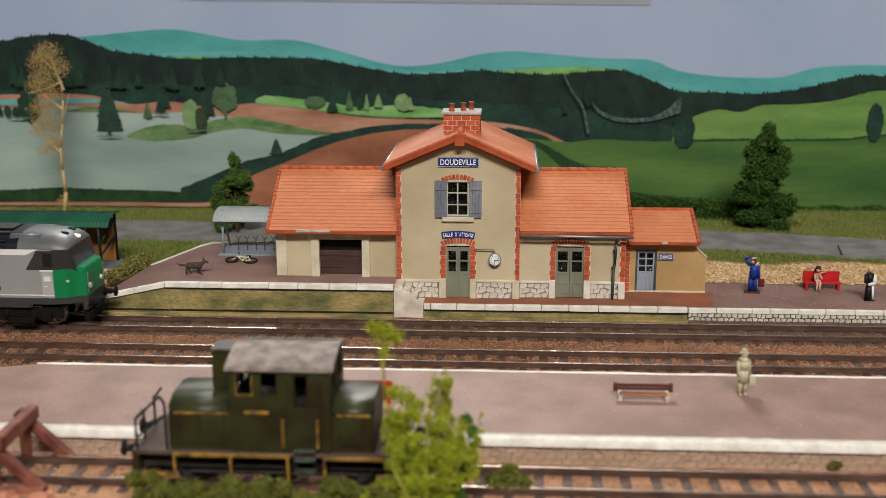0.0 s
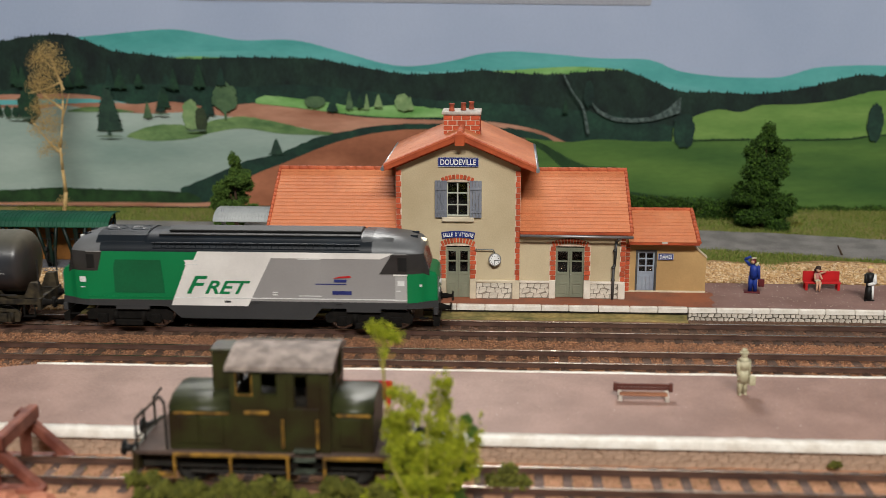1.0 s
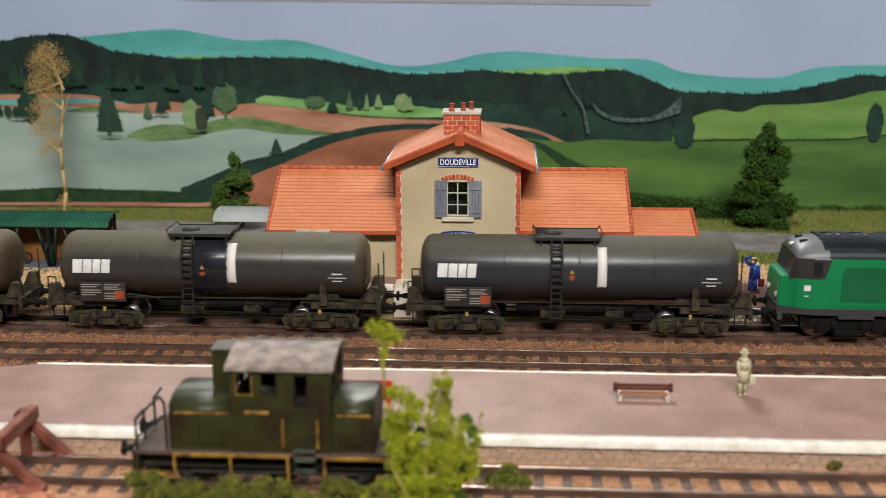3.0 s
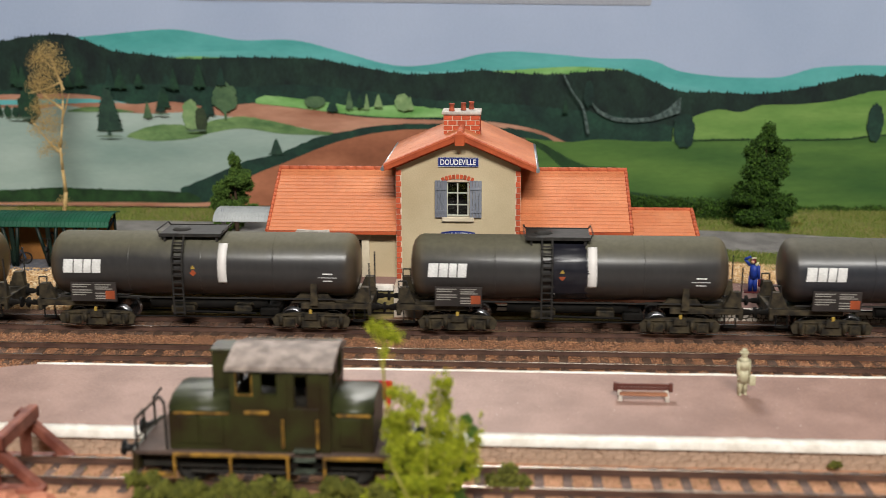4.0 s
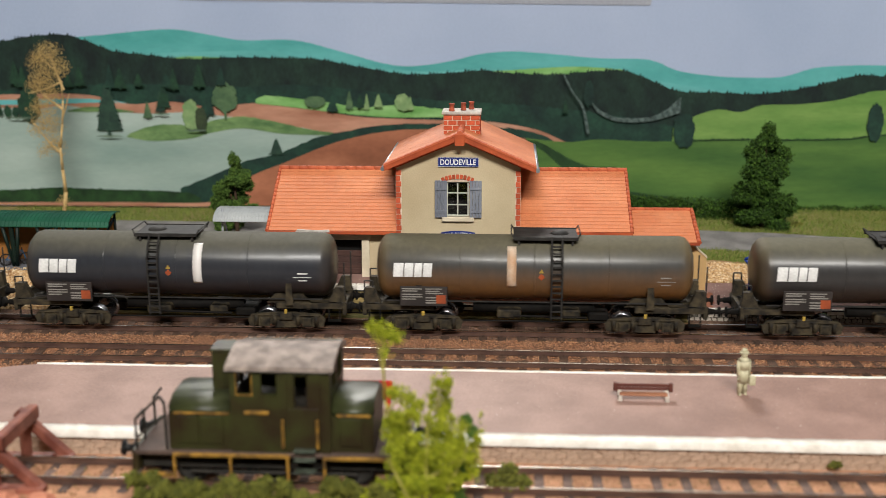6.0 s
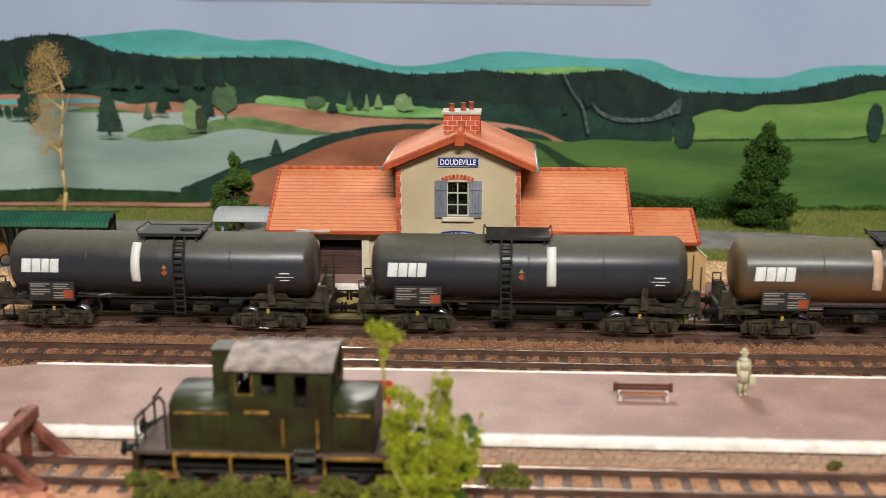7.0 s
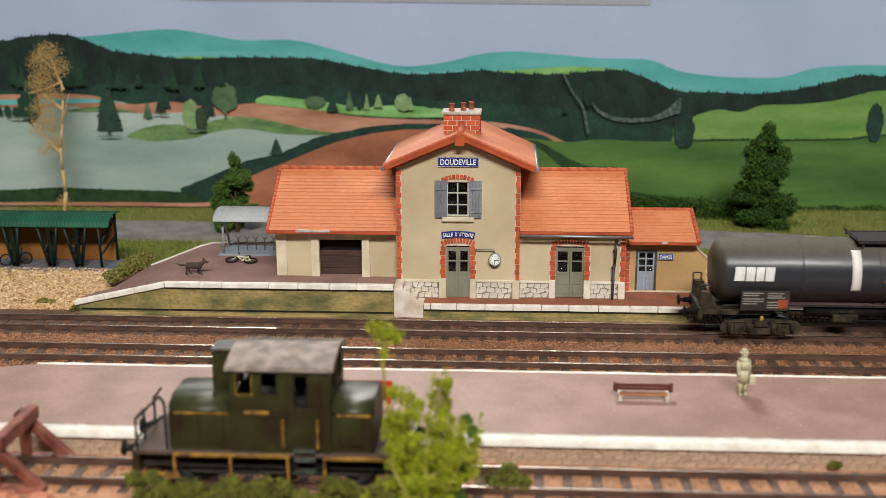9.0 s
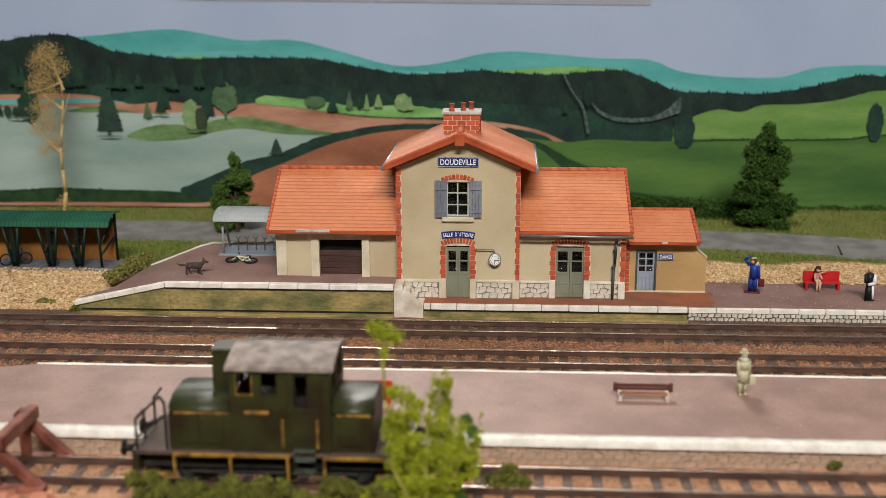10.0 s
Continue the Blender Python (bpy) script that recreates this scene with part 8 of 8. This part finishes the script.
figure("seated model woman on the red bench", (170.6, 60.6, 3.6), 12,
       [(0, "b", (0, 0.6, 4.6, 0, 1.2, 9.4, 1.7, 1.5)), (1, "b", (-0.8, 0.6, 5.2, -1.6, -3.0, 5.0, 1.0, 0.9)), (1, "b", (0.9, 0.6, 5.2, 0.2, -3.2, 5.0, 1.0, 0.9)), (1, "b", (-1.6, -3, 5, -2.4, -3.6, 0.5, 0.8, 0.6)),
        (1, "b", (0.2, -3.2, 5, -0.6, -3.8, 0.5, 0.8, 0.6)), (1, "b", (-1.6, 0.8, 9, -2.6, -1.6, 6.4, 0.7, 0.6)), (1, "b", (1.6, 0.8, 9, 2.2, -1.6, 6.4, 0.7, 0.6)), (1, "s", (0.4, 0.8, 11.2, 1.3)), (2, "s", (0.6, 1.1, 11.9, 1.6)), (2, "s", (-0.6, 1.3, 11.2, 1.0)), (1, "b", (1.4, 0.9, 9.0, 5.6, 0.8, 9.9, 0.7, 0.5)), (3, "x", (-2.4, 0.6, -2.6, -1.0, 5.4, 6.4))],
       [M_FROSE, M_FSKIN, M_FHAIR, M_FCREAM])
figure("model figure in black and white robe on the platform", (192.5, 42.6, 3.6), 0,
       [(0, "b", (0, 0, 0.2, 0, 0, 8.5, 2.6, 2.0)), (0, "b", (0, 0, 8.5, 0, 0, 14.6, 2.1, 2.5)), (1, "b", (2.2, -0.6, 0.4, 1.6, -0.4, 8.5, 1.0, 1.3)), (1, "b", (2.5, 0, 14, 2.7, -1.6, 9.4, 1.3, 1.2)), (1, "b", (2.6, -1.6, 9.6, -1.6, -2.6, 9.2, 1.1, 0.8)),
        (0, "b", (-2.4, 0, 14.2, -2.8, -1.4, 9.6, 1.1, 0.9)), (2, "s", (0, -0.1, 16.6, 1.5)), (3, "s", (0, 0.4, 17.2, 1.55)), (0, "b", (-1.8, -2, 0.4, -3.0, -2.6, 0.4, 0.6, 0.5)), (0, "b", (2.0, -1.6, 0.4, 3.0, -2.4, 0.4, 0.6, 0.5))],
       [M_BLACK, M_WHITE, M_FSKIN, M_FBLOND])

# ---- dog ----
M_FUR = mat("dark_brown_fur_paint", srgb(86, 72, 64), 0.8, 0, srgb(54, 44, 40), 2.5, bump=0.5, bump_size=0.5, fine=0.2)
dg = thing("dog", "dark brown-grey wolf-like dog walking on the platform", "dog", (-168.6, 40, 13.9))
bm = bm_new()
lathe(bm, [(-4.6, 0.7), (-4.0, 1.7), (-1.5, 1.7), (0.5, 1.9), (2.6, 2.2), (3.8, 1.8), (4.6, 0.9)], "x", (0, 0, 4.9), 16)
for v in bm.verts:
    v.co += Vector((0, 0.25, 0.35)) * noise.noise(v.co * 1.6)
part("body", bm, M_FUR, dg)
bm = bm_new()
tube(bm, (3.4, 0, 5.4), (6.0, 0, 7.2), 1.3, 0.9, seg=8)
tube(bm, (5.6, 0, 7.4), (8.2, 0, 6.8), 1.1, 0.45, seg=8)
for y in (-0.6, 0.6):
    tube(bm, (5.6, y, 8.0), (5.4, y, 9.4), 0.45, 0.1, seg=5)
part("head", bm, M_FUR, dg)
for x, y, f in ((3.2, -0.9, 1.0), (2.8, 0.9, -0.8), (-3.4, -0.9, -0.8), (-3.0, 0.9, 1.0)):
    bm = bm_new()
    tube(bm, (x, y, 4.6), (x + f * 0.4 - 0.3, y, 2.2), 0.8, 0.5, seg=7)
    tube(bm, (x + f * 0.4 - 0.3, y, 2.3), (x + f, y, 0.3), 0.5, 0.4, seg=7)
    box(bm, x + f - 0.4, x + f + 0.9, y - 0.4, y + 0.4, 0, 0.5, 0.1)
    part("leg", bm, M_FUR, dg)
bm = bm_new()
tube(bm, (-4.2, 0, 5.2), (-7.0, 0, 5.0), 0.6, 0.7, seg=7)
tube(bm, (-7.0, 0, 5.0), (-9.4, 0, 5.8), 0.7, 0.2, seg=7)
part("tail", bm, M_FUR, dg)


# ---- bicycles and shelters ----
M_TYRE = mat("black_tyre", srgb(34, 32, 30), 0.8, 0, srgb(24, 22, 22), 4)
M_BIKEC = mat("cream_bicycle_frame", srgb(226, 222, 190), 0.5, 0, srgb(196, 188, 150), 4)
M_BIKEB = mat("blue_bicycle_frame", srgb(50, 92, 124), 0.5, 0, srgb(38, 70, 98), 4)
M_BIKED = mat("black_bicycle_frame", srgb(40, 36, 34), 0.6, 0, srgb(28, 26, 24), 4)


def ring(bm, cx, cz, r, t, seg=18):
    for i in range(seg):
        a0, a1 = i * math.tau / seg, (i + 1) * math.tau / seg
        tube(bm, (cx + math.cos(a0) * r, 0, cz + math.sin(a0) * r), (cx + math.cos(a1) * r, 0, cz + math.sin(a1) * r), t, seg=5, caps=False)


def bicycle(label, m, frame_mat):
    root = thing("bicycle", label, "bicycle")
    root.matrix_world = m
    for x in (-5.6, 5.6):
        bm = bm_new()
        ring(bm, x, 3.8, 3.5, 0.5)
        for k in range(4):
            a = k * math.pi / 4
            tube(bm, (x - math.cos(a) * 3.4, 0, 3.8 - math.sin(a) * 3.4), (x + math.cos(a) * 3.4, 0, 3.8 + math.sin(a) * 3.4), 0.08, seg=4)
        part("wheel", bm, M_TYRE, root)
    bm = bm_new()
    for a, c in (((-5.6, 0, 3.8), (-0.6, 0, 3.6)), ((-5.6, 0, 3.8), (-2.0, 0, 8.4)), ((-0.6, 0, 3.6), (-2.2, 0, 9.2)), ((-0.6, 0, 3.6), (4.0, 0, 8.4)), ((-2.0, 0, 8.2), (4.0, 0, 8.8)), ((3.8, 0, 9.6), (5.6, 0, 3.8))):
        tube(bm, a, c, 0.42, seg=6)
    part("frame", bm, frame_mat, root)
    bm = bm_new()
    tube(bm, (3.6, -2.4, 10.2), (3.8, 2.4, 10.2), 0.3, seg=6)
    tube(bm, (3.8, 0, 9.4), (3.7, 0, 10.2), 0.3, seg=6)
    part("handlebar", bm, M_TYRE, root)
    bm = bm_new()
    box(bm, -3.6, -0.8, -0.8, 0.8, 9.1, 9.8, 0.25)
    part("saddle", bm, M_TYRE, root)
    return root


bicycle("cream bicycle lying on its side on the platform", pose(-0.1495, 0.0630, 0.0146, 83, 0, 172), M_BIKEC)

M_SHELT = mat("translucent_grey_sheet", srgb(178, 182, 182), 0.4, 0, srgb(160, 164, 166), 20, fine=0.05)
M_SHPOST = mat("pale_grey_post", srgb(166, 170, 176), 0.5, 0.2, srgb(140, 146, 152), 10)
M_SLAB = mat("blue_grey_slab", srgb(150, 156, 164), 0.7, 0, srgb(130, 136, 146), 12, bump=0.3, bump_size=0.8)


def curved_roof(x0, x1, prof, ribs, t):
    """A sheet bent along prof (y, z), with standing ribs."""
    bm = bm_new()
    top = prof
    bot = [(y, z - t) for y, z in prof][::-1]
    prism(bm, top + bot, x0, x1, "x")
    n = int((x1 - x0) / ribs)
    for i in range(n + 1):
        x = x0 + (x1 - x0) * i / n
        for (ya, za), (yb, zb) in zip(prof, prof[1:]):
            tube(bm, (x, ya, za + t * 0.1), (x, yb, zb + t * 0.1), t * 0.45, seg=4, caps=False)
    return bm


cs = thing("cycle_shelter", "small grey cycle shelter with curved roof on the goods platform", "shelter", (0, 0, 13.9))
part("roof", curved_roof(-167.5, -128, [(79, 21.0), (80.5, 23.2), (84, 25.0), (90, 26.0), (97, 25.8), (104, 24.2)], 1.6, 0.5), M_SHELT, cs, "pale ribbed curved roof")
bm = bm_new()
box(bm, -166, -129, 81, 103, -0.3, 0.9, 0.2)
part("base_slab", bm, M_SLAB, cs, "blue-grey base slab")
for x in (-163.5, -132):
    for a, c in (((x, 83, 1.2), (x, 86, 26.8)), ((x, 100, 1.2), (x, 86, 24))):
        bm = bm_new()
        tube(bm, a, c, 0.7, seg=8)
        part("post", bm, M_SHPOST, cs)
for i in range(5):
    x = -156 + i * 5.2
    bm = bm_new()
    tube(bm, (x, 90, 1.2), (x, 90, 8.2), 0.35, seg=6)
    tube(bm, (x - 1.4, 90, 9.6), (x, 90, 7.6), 0.3, seg=6)
    tube(bm, (x + 1.4, 90, 9.6), (x, 90, 7.6), 0.3, seg=6)
    part("cycle_rack", bm, M_PIPE, cs)
bicycle("dark bicycle parked at the end of the cycle shelter", pose(-0.1285, 0.085, 0.0142, 0, 0, 80), M_BIKED)

M_GSHEET = mat("dark_green_sheet", srgb(34, 92, 68), 0.5, 0, srgb(26, 74, 56), 20, fine=0.08)
M_GPOST = mat("dark_green_steel", srgb(16, 38, 31), 0.5, 0, srgb(10, 22, 18), 8)
M_OCHREW = mat("ochre_brown_wall", srgb(168, 112, 52), 0.8, 0, srgb(128, 84, 40), 20, bump=0.3, bump_size=1.0)
M_SLATEB = mat("slate_gravel_base", srgb(112, 114, 120), 0.85, 0, srgb(90, 92, 100), 3, bump=0.8, bump_size=0.8, fine=0.25)
gs = thing("long_cycle_shelter", "long dark green curved-roof cycle shelter", "shelter", (0, 0, 0.4))
part("roof", curved_roof(-430, -236, [(97, 26.0), (98.5, 28.6), (102, 30.6), (107, 31.9), (113, 32.0), (119, 30.8)], 2.4, 0.5), M_GSHEET, gs, "dark green ribbed curved roof")
bm = bm_new()
box(bm, -428, -235, 92, 120, -3, 0.4, 0.3)
part("base_slab", bm, M_SLATEB, gs, "slate-grey gravelled base")
bm = bm_new()
box(bm, -428, -240, 117, 118.6, 0.4, 27, 0.2)
part("back_wall", bm, M_OCHREW, gs, "ochre-brown back wall")
for cx, w in ((-274.5, 6.4), (-257.5, 7.2), (-297, 5), (-320, 6.4), (-338, 6.4), (-362, 6.4), (-386, 6.4), (-410, 6.4)):
    for dx in (-w, w):
        bm = bm_new()
        tube(bm, (cx + dx, 98.8, 27.4), (cx + dx * 0.2 + 1, 100.5, 0.4), 1.1, seg=7)
        part("post", bm, M_GPOST, gs)
    bm = bm_new()
    tube(bm, (cx - w, 99.2, 25.2), (cx + w, 99.2, 25.2), 0.6, seg=6)
    tube(bm, (cx + 0.5, 99.4, 25), (cx + 1, 100.5, 3), 1.5, seg=6)
    part("hanging_rack", bm, M_GPOST, gs)
for a, c in (((-243, 98.6, 27.4), (-242.2, 99.0, 0.4)), ((-239, 117, 30.6), (-238.8, 117, 0.4)), ((-242.6, 99, 14), (-239.4, 116, 27)), ((-242.4, 99, 8), (-239, 116, 16))):
    bm = bm_new()
    tube(bm, a, c, 0.8, seg=7)
    part("post", bm, M_GPOST, gs)
for x, m2, lab in ((-297, M_BIKEB, "blue bicycle parked in the green shelter"), (-273.6, M_BIKED, "black bicycle parked on end in the green shelter"), (-256.6, M_BIKED, "black bicycle parked on end in the green shelter")):
    bicycle(lab, pose(x * 0.001, 0.1045, 0.0106, 0, -62, 86) if m2 is M_BIKED else pose(x * 0.001, 0.1035, 0.0006, 0, 0, 25), m2)

# thin grey strip added for a soft grey band at the top of the sky
M_TOPSTRIP = mat("grey_top_strip", srgb(160, 163, 174), 0.7, 0, srgb(146, 149, 160), 60)
bm = bm_new()
prism(bm, [(-250, 167), (-245, 153.6), (104, 149.2), (108, 167)], 299.4, 300.4, "y")
tagged(part("lath", bm, M_TOPSTRIP), "thin grey strip across the top of the painted backdrop", "lath")

tk = thing("stick", "short dark stick lying by the road", "stick", (208, 142, 2.6))
bm = bm_new()
tube(bm, (0, 0, 0), (-2.4, 3, 5.6), 0.7, 0.45, seg=6)
part("twig", bm, M_BARK, tk)


def motions():
    """The freight train runs along the far track at an even pace, its wheels turning."""
    times = ((0, -301.6), (2.7, 172.5), (4.5, 488.6), (5.7, 696.5), (7.5, 1008.4), (10.0, 1444.7))
    for ob, lag in TRAIN:
        walk(ob, [(t, pose((s + lag) * 0.001, 0, 0)) for t, s in times])
    ts, ss = [t for t, _ in times], [s for _, s in times]
    steps = [i / 30 for i in range(301)]
    for ob, (x, y, z), r in SPIN:
        walk(ob, [(t, pose(x, y, z, 0, math.degrees(float(np.interp(t, ts, ss)) / r), 0)) for t in steps])


motions()
